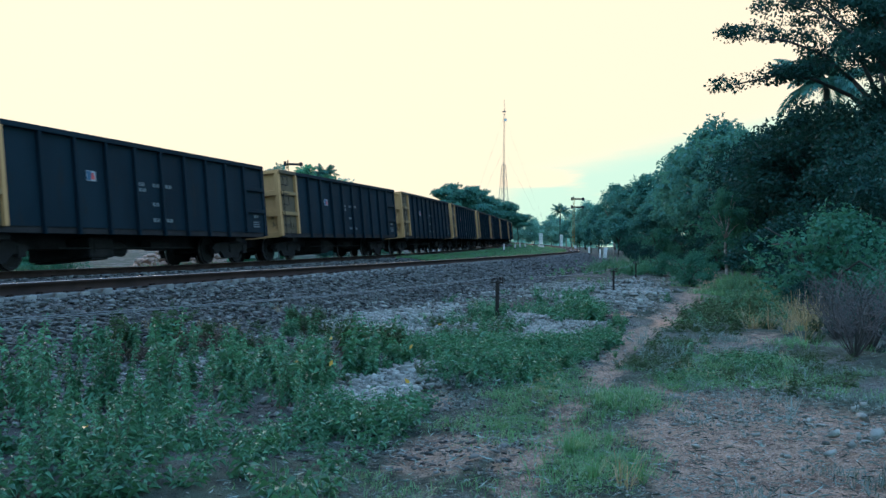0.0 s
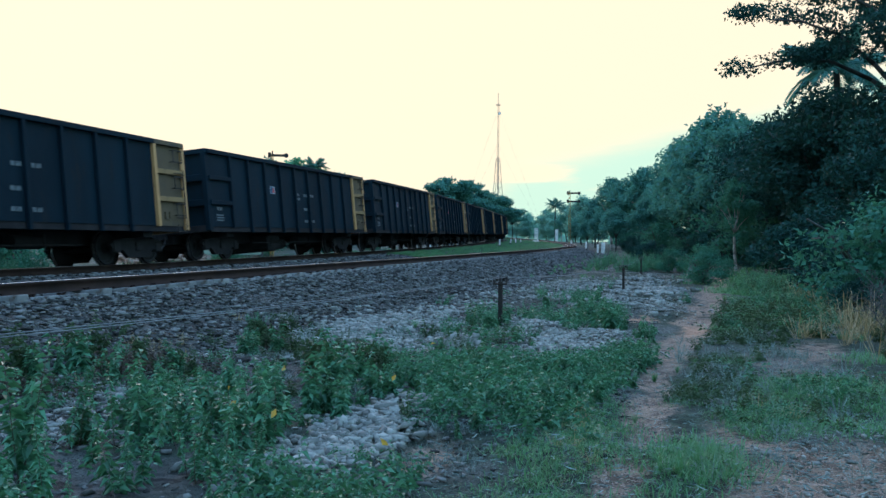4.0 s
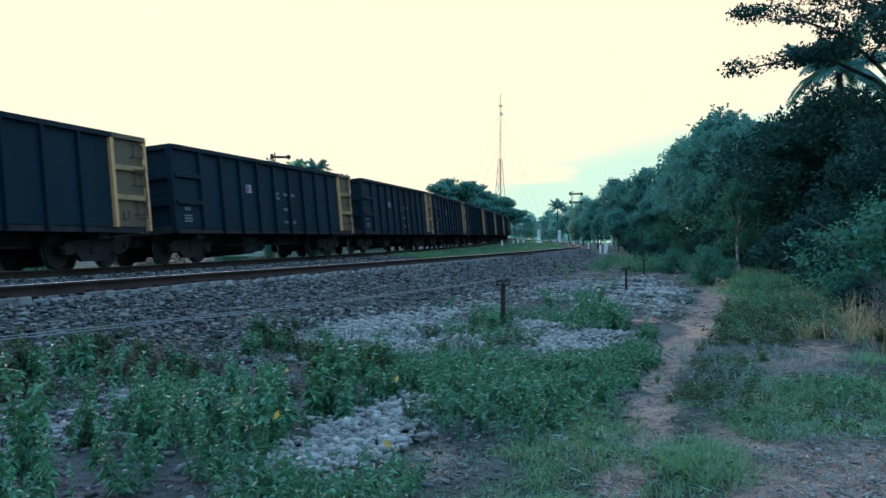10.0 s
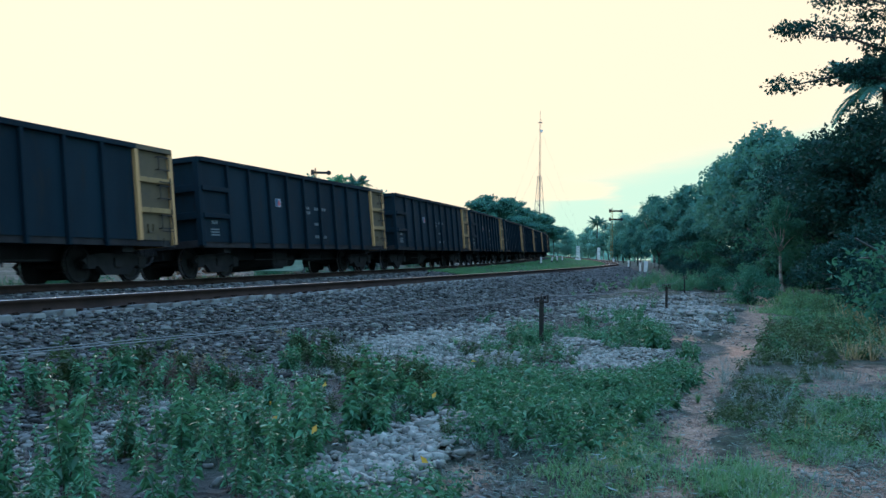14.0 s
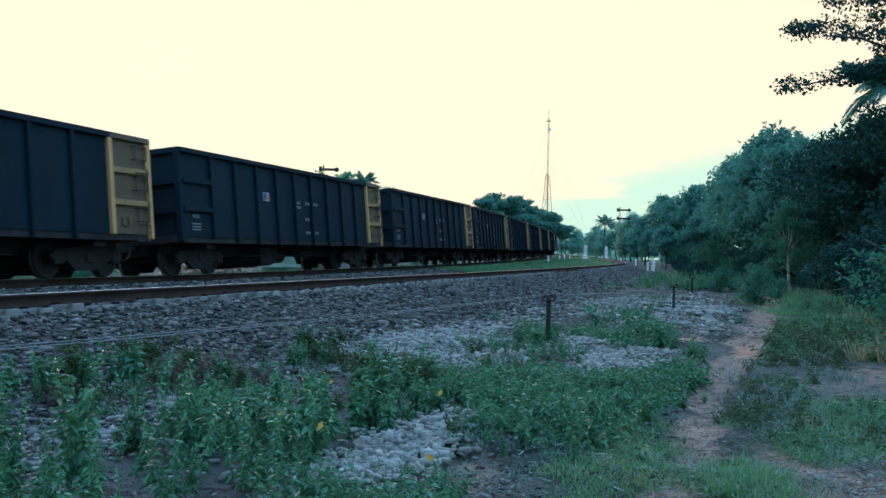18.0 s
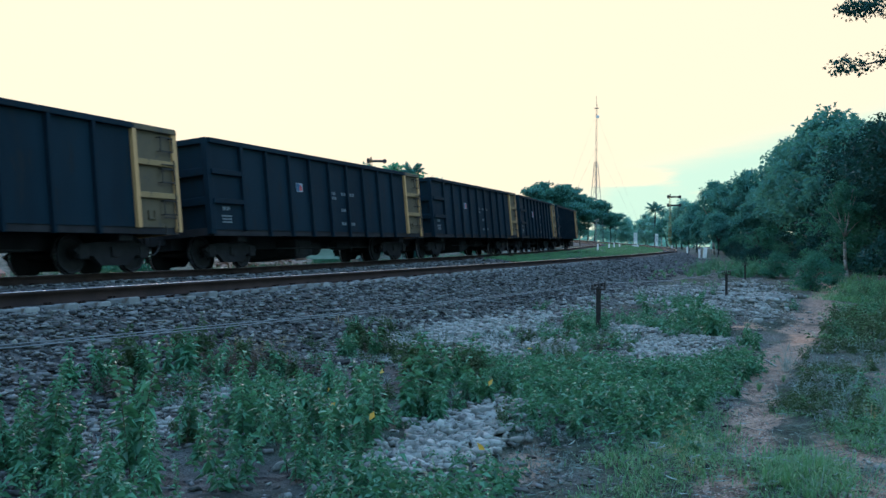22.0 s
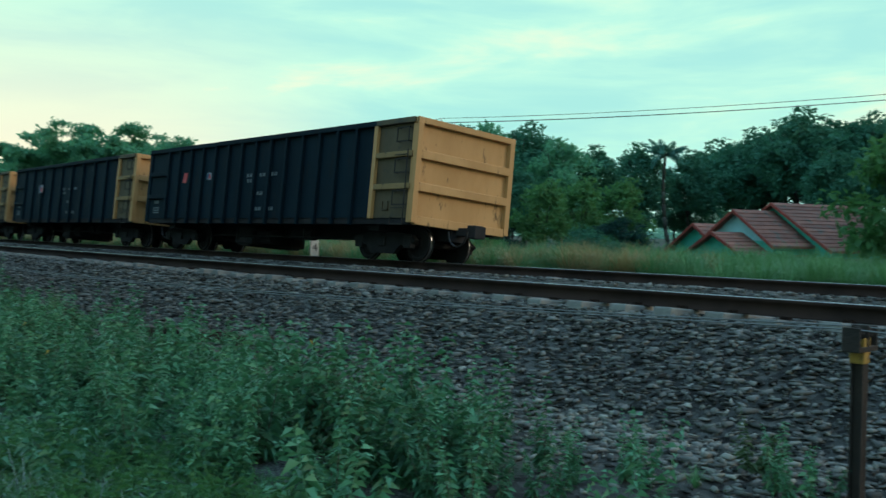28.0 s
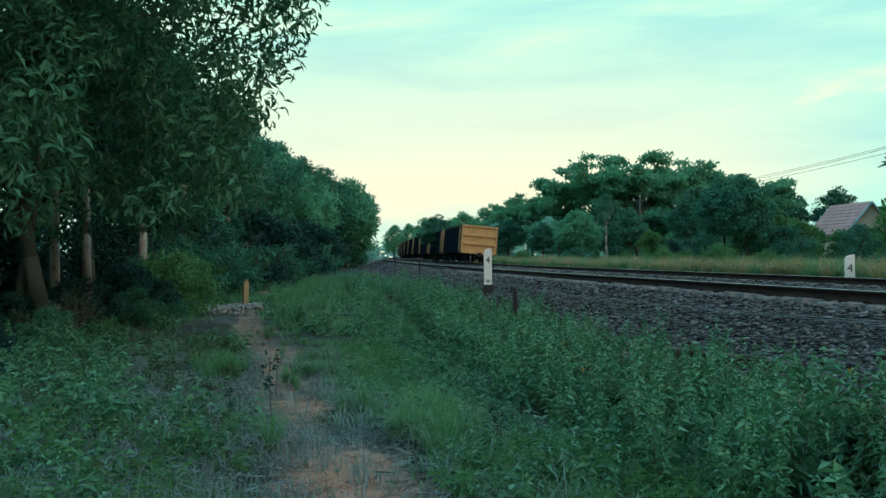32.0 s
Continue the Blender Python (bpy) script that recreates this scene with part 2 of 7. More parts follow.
P_E = T_WAY * (R_D * math.sin(TURN_E)) + N_WAY * (D_NEAR + R_D - R_D * math.cos(TURN_E))


def spots(s, off):
    """Places s metres along the near rail and off metres beyond it, as arrays x, y. The curve eases past S_EASE."""
    s, off = np.asarray(s, float), np.asarray(off, float)
    r = np.where(s > 0, R_D, R_C)
    a = s / r
    u, v = (r - off) * np.sin(a), D_NEAR + r - (r - off) * np.cos(a)
    b = (s - S_EASE) / R_E
    p, q = (R_E - off) * np.sin(b), R_E - (R_E - off) * np.cos(b)
    far = s > S_EASE
    x = np.where(far, P_E.x + p * T_E.x + q * N_E.x, u * T_WAY.x + v * N_WAY.x)
    y = np.where(far, P_E.y + p * T_E.y + q * N_E.y, u * T_WAY.y + v * N_WAY.y)
    return x, y


def spot(s, off, z=0.0):
    x, y = spots(s, off)
    return Vector((float(x), float(y), z))


def line_of(x, y):
    """Arrays x, y of the world as s and off."""
    u, v = x * T_WAY.x + y * T_WAY.y, x * N_WAY.x + y * N_WAY.y
    r = np.where(u > 0, R_D, R_C)
    c = D_NEAR + r - v
    s, off = r * np.arctan2(u, c), r - np.hypot(u, c)
    p, q = (x - P_E.x) * T_E.x + (y - P_E.y) * T_E.y, R_E - (x - P_E.x) * N_E.x - (y - P_E.y) * N_E.y
    far = s > S_EASE
    return np.where(far, S_EASE + R_E * np.arctan2(p, q), s), np.where(far, R_E - np.hypot(p, q), off)


def heading(s):
    """The turn about z, in degrees, of a thing that faces along the line towards larger s."""
    return math.degrees(PHI) + 180 - math.degrees(min(s, S_EASE) / (R_D if s > 0 else R_C) + max(s - S_EASE, 0) / R_E)


def bend(s):
    """How far both tracks swing away from the even curve where the train comes from."""
    d = np.clip(-104.0 - np.asarray(s, float), 0, None)
    e = np.minimum(d, 105.0)
    return 0.0011 * e * e + 0.231 * (d - e)


def spread_apart(s):
    """How far the second track has moved away from the first."""
    return np.interp(-np.asarray(s, float), APART_S, APART)


def climb(s):
    """How much higher the second track lies."""
    return np.interp(-np.asarray(s, float), [20, 40, 55, 75, 100, 135, 200, 300, 420], [0, 0.13, 0.22, 0.33, 0.52, 0.75, 1.5, 3.4, 5.0])


def rise(s):
    """How much higher the first track lies."""
    return np.interp(-np.asarray(s, float), [110, 150, 200, 300, 420], [0, 0.25, 0.9, 2.8, 4.6])


APART_S, APART = [36, 44, 54.5, 72, 97.5, 118, 137, 160, 200, 300, 420], [0, 0.2, 0.9, 2.2, 4.2, 5.3, 6.0, 6.6, 7.6, 9, 11]


def bearing(yaw, far, z=0.0):
    return Vector((-math.sin(radians(yaw)) * far, math.cos(radians(yaw)) * far, z))


PROFILE = ([-400, -60, -14, -4.2, -2.6, -0.95, -0.62, 1.5, 2.7, 4.0, 5.9, 6.4, 7.6, 11, 16, 60, 300, 900],
           [-1.0, -0.6, -0.05, 0.0, 0.04, 0.62, 0.695, 0.71, 0.83, 0.76, 0.67, 0.64, 0.45, 0.48, 0.5, 0.5, 1.0, 1.0])


def wobble(x, y):
    return 0.05 * np.sin(x * 0.9 + 1.3) * np.cos(y * 0.7) + 0.03 * np.sin(x * 2.3 + y * 1.7) + 0.02 * np.cos(y * 3.1 - x * 1.1)


def ground_z(x, y):
    s, off = line_of(np.asarray(x, float), np.asarray(y, float))
    o, apart = off - bend(s), spread_apart(s)
    z = np.interp(np.where(o < 2.2, o, np.maximum(2.2, o - apart)), *PROFILE)
    beyond = np.clip((o - 1.6) / (2.4 + apart), 0, 1)
    z = z + (rise(s) + (climb(s) - rise(s)) * beyond) * np.clip((o + 60) / 50.0, 0, 1)
    rough_here = np.clip((-off - 2.0) / 2.0, 0, 1) + np.clip((off - 7.0) / 3.0, 0, 1)
    # the land falls away behind the track on the side that the train comes from
    drop = np.clip((off - 8.0) / 12.0, 0, 1) * np.clip((-s + 5.0) / 15.0, 0, 1) * np.clip((90 + s) / 60.0, 0, 1)
    return z + wobble(x, y) * rough_here - 2.0 * drop


def ground_at(x, y):
    return float(ground_z(np.array([x]), np.array([y]))[0])


# ---- mesh helpers ----
def mesh_of(bm, name, materials, smooth=False):
    me = bpy.data.meshes.new(name)
    bm.to_mesh(me)
    bm.free()
    for m in materials if isinstance(materials, (list, tuple)) else [materials]:
        me.materials.append(m)
    if smooth:
        me.polygons.foreach_set("use_smooth", [True] * len(me.polygons))
    return me


def arrays_mesh(name, verts, faces, material, smooth=False):
    """A mesh from an array of places and one of equal-sided faces."""
    verts, faces = np.asarray(verts, np.float32), np.asarray(faces, np.int32)
    me = bpy.data.meshes.new(name)
    k = faces.shape[1]
    me.vertices.add(len(verts))
    me.vertices.foreach_set("co", verts.ravel())
    me.loops.add(faces.size)
    me.loops.foreach_set("vertex_index", faces.ravel())
    me.polygons.add(len(faces))
    me.polygons.foreach_set("loop_start", np.arange(len(faces), dtype=np.int32) * k)
    if smooth:
        me.polygons.foreach_set("use_smooth", np.ones(len(faces), bool))
    me.update(calc_edges=True)
    me.materials.append(material)
    return me


def put(name, me, parent=None, m=None, label=""):
    ob = new(name, me)
    if parent is not None:
        ob.parent = parent
    if m is not None:
        ob.matrix_basis = m
    return tagged(ob, label)


def part(name, bm, material, parent, label="", m=None, smooth=False):
    return put(name, mesh_of(bm, name, material, smooth), parent, m, label)


def thing(name, m, label, category, group="", kind=""):
    ob = new(name)
    ob.empty_display_size = 0.2
    ob.matrix_basis = m
    return tagged(ob, label, category, group, kind)


def box(bm, x0, x1, y0, y1, z0, z1, soft=0.0):
    made = bmesh.ops.create_cube(bm, size=1, matrix=Matrix.Translation(((x0 + x1) / 2, (y0 + y1) / 2, (z0 + z1) / 2)) @ Matrix.Diagonal((x1 - x0, y1 - y0, z1 - z0, 1)))
    if soft:
        edges = {e for v in made["verts"] for e in v.link_edges}
        bmesh.ops.bevel(bm, geom=list(edges), offset=soft, segments=2, affect="EDGES", profile=0.6)
    return bm


def boxes(*rows, soft=0.0):
    bm = bmesh.new()
    for row in rows:
        box(bm, *row, soft=soft)
    return bm


def rod(bm, a, b, r, r2=None, n=8):
    a, b = Vector(a), Vector(b)
    way = b - a
    m = Matrix.Translation((a + b) / 2) @ way.to_track_quat("Z", "Y").to_matrix().to_4x4()
    bmesh.ops.create_cone(bm, cap_ends=True, segments=n, radius1=r, radius2=r if r2 is None else r2, depth=way.length, matrix=m)
    return bm


def rods(*rows, n=8):
    bm = bmesh.new()
    for row in rows:
        rod(bm, *row, n=n)
    return bm


def turned(profile, n=24, axis="Y"):
    """A solid of revolution from rows of (along, radius)."""
    bm, rings = bmesh.new(), []
    for along, r in profile:
        ring = []
        for i in range(n):
            a = 2 * math.pi * i / n
            p = (r * math.cos(a), along, r * math.sin(a)) if axis == "Y" else (r * math.cos(a), r * math.sin(a), along)
            ring.append(bm.verts.new(p))
        rings.append(ring)
    for p, q in zip(rings, rings[1:]):
        for i in range(n):
            bm.faces.new((p[i], p[(i + 1) % n], q[(i + 1) % n], q[i]))
    bm.faces.new(rings[0])
    bm.faces.new(rings[-1][::-1])
    bmesh.ops.recalc_face_normals(bm, faces=bm.faces)
    return bm


def track_shift(s, second):
    """Sideways and upward shift of a track at s."""
    return float(bend(s) + (spread_apart(s) if second else 0.0)), float(climb(s) if second else rise(s))


def swept(section, stations, second=False):
    """A closed section, rows of (off, z), carried along a track through the given s."""
    k, verts, faces = len(section), [], []
    for s in stations:
        aside, up = track_shift(s, second)
        for off, z in section:
            verts.append(spot(s, off + aside, z + up))
    for i in range(len(stations) - 1):
        for j in range(k):
            a, b = i * k + j, i * k + (j + 1) % k
            faces.append((a, b, b + k, a + k))
    return verts, faces


# ---- ground ----
def spaced(*rows):
    """Values from rows of (from, to, step)."""
    out = []
    for a, b, step in rows:
        out += list(np.arange(a, b - step * 0.01, step))
    return np.array(out + [rows[-1][1]])


def bumps(x, y, size, seed):
    """Smooth noise from 0 to 1 at places x, y."""
    v, amp, total = 0.0, 1.0, 0.0
    rs = np.random.RandomState(seed)
    for k in range(5):
        f = 2 ** k / size
        for _ in range(3):
            a, p = rs.uniform(0, 6.28, 2)
            v = v + amp * np.sin((x * math.cos(a) + y * math.sin(a)) * f * 3.1 + p + 1.7 * np.sin((y * math.cos(a) - x * math.sin(a)) * f * 2.2 + p * 2))
        total += amp * 2.2
        amp *= 0.55
    return np.clip(0.5 + 0.5 * v / total, 0, 1)


PATH_C, PATH_S = [-13.5, -11.0, -10.4, -9.42, -8.93, -8.74, -8.54, -8.38, -8.36, -8.3, -8.4, -8.4, -8.5, -8.7, -9.3, -9.6, -9.7], [-120, -46, -38, -25.6, -19.3, -15.3, -13, -11, -6.5, -2, 3, 7.3, 10, 14, 20, 32, 120]


def covers(x, y):
    """How much bare path, pale gravel and grey ballast grit lies at x, y (each 0 to 1)."""
    s, off = line_of(x, y)
    rail_off = off - bend(s)
    rail_off = np.where(rail_off < 2.2, rail_off, np.maximum(2.2, rail_off - spread_apart(s)))
    grassed = np.clip((-45 - s) / 25, 0, 1) * np.clip(1.5 - np.abs(off - bend(s) - 2.4 - spread_apart(s) / 2) / (0.7 + spread_apart(s) / 2), 0, 1)
    mid = np.interp(s, PATH_S, PATH_C)
    n1, n2, n3 = bumps(x, y, 2.2, 3), bumps(x, y, 1.1, 8), bumps(x, y, 5.0, 5)
    def spot_of(a, b, da, db):
        return np.exp(-(((s - a) / da) ** 2 + ((off - b) / db) ** 2))
    path = np.clip(1.25 - np.abs(off - mid + (n2 - 0.5) * 0.5) / np.where(s < 0, 0.22 + np.clip(-s - 9, 0, 14) * 0.026, 0.33), 0, 1) * np.clip(np.where(s < 0, 0.15, 0.4) + n1 * 1.4, 0, 1)
    # dry bare places beside it
    bare = 0.55 * spot_of(-12.4, -9.9, 2.4, 0.6) + 0.6 * spot_of(-8.2, -9.05, 1.0, 0.25) + spot_of(-6.7, -9.6, 1.2, 0.7) + 0.9 * spot_of(-5.2, -10.6, 2.0, 1.0) + 0.9 * spot_of(-6.5, -6.85, 0.7, 0.28) + spot_of(-4.6, -9.9, 1.6, 0.9) + spot_of(-4.3, -7.6, 1.0, 0.45) + 0.7 * spot_of(-14.3, -10.7, 1.6, 0.5) + spot_of(15.0, -8.6, 2.0, 0.45) + spot_of(10.4, -8.3, 1.3, 0.5) + spot_of(6.6, -8.1, 1.3, 0.6) + 0.6 * spot_of(20, -8.9, 3.0, 0.5) + 0.5 * spot_of(-22, -8.9, 3.0, 0.6)
    path = np.maximum(path, np.clip(bare * (0.45 + n2 * 1.1), 0, 1) * 0.9)
    red = 1.1 * spot_of(-19.0, -7.9, 1.0, 0.5) + 1.1 * spot_of(-16.8, -8.9, 1.8, 0.32) + 0.8 * spot_of(-39, -10.5, 4.0, 0.35) + 0.7 * spot_of(-6.4, -6.8, 0.45, 0.2) + 0.5 * spot_of(-26, -6.6, 2.0, 0.3) + 1.3 * spot_of(14.6, -8.65, 1.7, 0.45) + 0.9 * spot_of(12.4, -8.7, 1.6, 0.24) + 1.1 * spot_of(6.7, -8.1, 0.9, 0.45) + spot_of(10.2, -8.3, 1.3, 0.32)
    red = np.clip(red * (0.35 + n2), 0, 1) * 0.85
    pale = spot_of(-14.2, -6.9, 1.5, 0.45) + spot_of(-15.0, -7.6, 0.7, 0.4) + 0.9 * spot_of(-23.7, -7.0, 2.2, 0.7) + 0.9 * spot_of(-31, -5.1, 3.5, 0.7) + spot_of(-32.5, -7.2, 5.0, 0.9) + spot_of(-29, -8.2, 1.6, 0.45) + spot_of(-22.4, -8.2, 2.2, 0.5) + spot_of(-16.2, -6.0, 1.2, 0.5) + 0.8 * spot_of(-10.8, -7.3, 0.5, 0.22) + spot_of(-15.4, -3.5, 1.9, 0.75) + 0.9 * spot_of(-13.5, -4.8, 0.8, 0.5) + 1.2 * spot_of(-6.9, -6.15, 0.95, 0.32) + 0.7 * spot_of(-5.6, -3.9, 0.7, 0.3) + 0.6 * spot_of(-7.7, -3.5, 0.8, 0.3) + spot_of(-21, -3.9, 3.0, 0.5) + 1.5 * spot_of(29.2, -9.9, 2.0, 0.8) + 0.8 * spot_of(4.6, -2.9, 1.6, 0.5) + 0.5 * spot_of(4.4, -4.0, 1.0, 0.5)
    pale = np.clip((pale - 0.2) * 1.6 * (0.3 + 1.4 * n2), 0, 1)
    grit = np.clip((rail_off + 4.3 + 1.6 * (n1 - 0.5)) / 1.2, 0, 1) * np.clip((7.9 - rail_off) / 0.6, 0, 1) * (1 - grassed)
    wide = np.clip((off + 6.5 + 2.5 * (n3 - 0.5)) / 2.0, 0, 1) * (s < 4) * np.clip((s + 40) / 20, 0, 1) * 0.85 * (off < 0)
    return path, red, pale, np.maximum(grit, wide * (0.4 + n2)), s, off


GROUND_S = spaced((-1500, -300, 100), (-300, -80, 10), (-80, -30, 1.0), (-30, 30, 0.22), (30, 80, 1.0), (80, 300, 10), (300, 1100, 80))
GROUND_OFF = spaced((-1400, -120, 80), (-120, -30, 6), (-30, -13, 0.8), (-13, -2, 0.2), (-2, 8, 0.35), (8, 20, 1.5), (20, 100, 10), (100, 600, 50))


def ground_material():
    m = bpy.data.materials.new("trodden ground")
    m.use_nodes = True
    n = Tree_of_nodes(m.node_tree)
    where = n.add("ShaderNodeTexCoord").outputs["Object"]
    tint = n.add("ShaderNodeAttribute", attribute_name="cover").outputs["Color"]
    parts = n.add("ShaderNodeSeparateColor", {0: tint}).outputs
    grit = n.add("ShaderNodeAttribute", attribute_name="grit").outputs["Fac"]
    big = n.add("ShaderNodeTexNoise", {"Vector": where, "Scale": 0.6, "Detail": 5.0}).outputs[0]
    mid = n.add("ShaderNodeTexNoise", {"Vector": where, "Scale": 5.0, "Detail": 6.0, "Roughness": 0.7}).outputs[0]
    fine = n.add("ShaderNodeTexNoise", {"Vector": where, "Scale": 45.0, "Detail": 4.0, "Roughness": 0.7}).outputs[0]
    pebbles = n.add("ShaderNodeTexVoronoi", {"Vector": where, "Scale": 13.0, "Randomness": 1.0})
    pebble_tone = n.add("ShaderNodeSeparateColor", {0: pebbles.outputs["Color"]}).outputs[0]
    crumbs = n.add("ShaderNodeTexVoronoi", {"Vector": where, "Scale": 80.0, "Randomness": 1.0})
    crumb_tone = n.add("ShaderNodeSeparateColor", {0: crumbs.outputs["Color"]}).outputs[0]
    # turf tone is darkened to stand in for shade between the low plants
    turf = n.mix(n.band(mid, 0.35, 0.65), (0.012, 0.022, 0.017), (0.045, 0.068, 0.048))
    turf = n.mix(n.band(big, 0.46, 0.64), turf, n.mix(n.band(crumb_tone, 0.1, 0.9), (0.026, 0.032, 0.030), (0.125, 0.138, 0.128)))
    soil = n.mix(n.band(mid, 0.3, 0.7), (0.085, 0.058, 0.043), (0.315, 0.220, 0.160))
    soil = n.mix(n.band(crumb_tone, 0.80, 0.97), soil, (0.36, 0.28, 0.235))
    soil = n.mix(n.band(crumb_tone, 0.28, 0.05), soil, (0.05, 0.04, 0.032))
    red = n.mix(n.band(mid, 0.3, 0.7), (0.19, 0.095, 0.055), (0.42, 0.245, 0.16))
    red = n.mix(n.band(crumb_tone, 0.7, 0.95), red, (0.42, 0.28, 0.2))
    # both stone layers are painted dark as the shaded gaps under loose stones
    stones = n.mix(pebble_tone, (0.006, 0.007, 0.007), (0.085, 0.090, 0.086))
    pale = n.mix(pebble_tone, (0.022, 0.023, 0.021), (0.135, 0.140, 0.122))
    edge = n.maths("MULTIPLY_ADD", mid, 0.7, -0.35)
    colour = n.mix(n.band(n.maths("ADD", grit, edge), 0.3, 0.7), turf, stones)
    colour = n.mix(n.band(n.maths("ADD", parts[0], edge), 0.25, 0.7), colour, soil)
    colour = n.mix(n.band(n.maths("ADD", parts[1], edge), 0.3, 0.7), colour, red)
    colour = n.mix(n.band(n.maths("ADD", parts[2], edge), 0.3, 0.65), colour, pale)
    relief = n.maths("ADD", n.maths("MULTIPLY", pebbles.outputs["Distance"], n.maths("MULTIPLY", n.maths("ADD", grit, parts[2]), 1.2)), n.maths("ADD", n.maths("MULTIPLY", n.maths("ADD", fine, crumbs.outputs["Distance"]), 0.6), mid))
    bump = n.add("ShaderNodeBump", {"Height": relief, "Strength": 0.7, "Distance": 0.04})
    shine = n.add("ShaderNodeBsdfPrincipled", {"Base Color": colour, "Roughness": 0.95, "Normal": bump.outputs[0]})
    shine.inputs["Specular IOR Level"].default_value = 0.2
    n.add("ShaderNodeOutputMaterial", {"Surface": shine.outputs[0]})
    return m


def build_ground():
    s, off = np.meshgrid(GROUND_S, GROUND_OFF, indexing="ij")
    x, y = spots(s.ravel(), off.ravel())
    z = ground_z(x, y)
    path, red, pale, grit, gs, goff = covers(x, y)
    z = z - 0.05 * path
    a, b = s.shape
    i = np.arange(a * b).reshape(a, b)
    faces = np.stack([i[:-1, :-1].ravel(), i[:-1, 1:].ravel(), i[1:, 1:].ravel(), i[1:, :-1].ravel()], 1)
    me = arrays_mesh("ground", np.stack([x, y, z], 1), faces, ground_material(), smooth=True)
    cover = me.color_attributes.new("cover", "FLOAT_COLOR", "POINT")
    cover.data.foreach_set("color", np.stack([path, red, pale, np.ones_like(path)], 1).astype(np.float32).ravel())
    g = me.attributes.new("grit", "FLOAT", "POINT")
    g.data.foreach_set("value", grit.astype(np.float32))
    ob = put("ground", me)
    return tagged(ob, "rough ground of trodden earth, grit and thin grass", "ground", kind="structure")


build_ground()

# ---- the double track ----
STATIONS = spaced((-420, -100, 8), (-100, 100, 2.5), (100, 420, 8))
CANT = 0.10


def rail_section(off, top):
    """Foot, web and head of a rail."""
    w = [(0.070, 0), (0.070, 0.012), (0.012, 0.030), (0.010, 0.122), (0.034, 0.134), (0.036, 0.164), (0.028, 0.170)]
    ring = w + [(-a, b) for a, b in reversed(w)]
    return [(off + a, top - 0.170 + b) for a, b in ring]


def build_track(off, z, label, second=False):
    root = thing("railway_track", Matrix(), label, "railway track", "tracks", "structure")
    for extra, lower in ((0.0, 0.0), (1.067, CANT)):
        verts, faces = swept(rail_section(off + extra, z - lower), STATIONS, second)
        rail = put("rail", arrays_mesh("rail", verts, faces, RUST), root, label="rusty brown rail with a worn head")
        # the polished running surface lies on the head
        tops, quads = swept([(off + extra - 0.033, z - lower - 0.002), (off + extra - 0.030, z - lower + 0.004), (off + extra + 0.030, z - lower + 0.004), (off + extra + 0.033, z - lower - 0.002)], STATIONS, second)
        put("running_surface", arrays_mesh("running_surface", tops, quads, RAIL_TOP), rail)
    bm = boxes((-0.11, 0.11, -1.0, 1.0, -0.2, 0.0), soft=0.02)
    block = mesh_of(bm, "sleeper", CONCRETE)
    clip = mesh_of(boxes((-0.05, 0.05, -0.035, 0.035, 0.0, 0.03), (-0.02, 0.02, -0.07, 0.07, 0.02, 0.035)), "rail_clip", RUST)
    lean = math.degrees(math.atan(CANT / 1.067))
    for i in range(-75, 75):
        s = i * 0.6 + 0.13
        aside, up = track_shift(s, second)
        middle = spot(s, off + aside + 0.5335, z + up - CANT / 2 - 0.17)
        m = Matrix.Translation(middle) @ pose(random.uniform(-.04, .04), 0, random.uniform(-.045, .004), 0, 0, heading(s) + random.uniform(-1.2, 1.2)) @ pose(0, 0, 0, lean, 0, 0)
        sleeper = put("sleeper", block, root, m)
        if -40 < i < 50:
            put("rail_clip", clip, sleeper, pose(0, 0.5335 + 0.09, 0))
    return root


build_track(0.0, RAIL_Z, "curved track on concrete sleepers and grey ballast")
build_track(TRACK_GAP, RAIL_Z - 0.017, "second curved track beside the first", True)


def rocks(places, sizes, seed, flat=0.7):
    """Broken stones, 8 corners each, as one set of arrays."""
    rs = np.random.RandomState(seed)
    base = np.array([(-1, -0.8, -0.7), (1, -0.7, -0.7), (0.9, 0.8, -0.7), (-0.9, 0.7, -0.7), (-0.75, -0.6, 0.7), (0.8, -0.55, 0.6), (0.6, 0.7, 0.7), (-0.8, 0.5, 0.55)])
    tri = np.array([(0, 3, 2), (0, 2, 1), (4, 5, 6), (4, 6, 7), (0, 1, 5), (0, 5, 4), (1, 2, 6), (1, 6, 5), (2, 3, 7), (2, 7, 6), (3, 0, 4), (3, 4, 7)])
    n = len(places)
    v = np.repeat(base[None], n, 0) * rs.uniform(0.3, 1.3, (n, 8, 3))
    v[:, :, 2] *= flat
    v[:, :, 0] *= rs.uniform(0.9, 2.1, (n, 1))
    v[:, :, 1] *= rs.uniform(0.6, 1.0, (n, 1))
    v[:, :, 2] *= rs.uniform(0.6, 1.2, (n, 1))
    a, t = rs.uniform(0, 6.28, n), rs.normal(0, 0.55, n)
    y, z = v[:, :, 1] * np.cos(t)[:, None] - v[:, :, 2] * np.sin(t)[:, None], v[:, :, 1] * np.sin(t)[:, None] + v[:, :, 2] * np.cos(t)[:, None]
    x = v[:, :, 0]
    v = np.stack([x * np.cos(a)[:, None] - y * np.sin(a)[:, None], x * np.sin(a)[:, None] + y * np.cos(a)[:, None], z], 2)
    v = v * np.asarray(sizes)[:, None, None] + np.asarray(places)[:, None, :]
    return v.reshape(-1, 3), (tri[None] + 8 * np.arange(n)[:, None, None]).reshape(-1, 3)


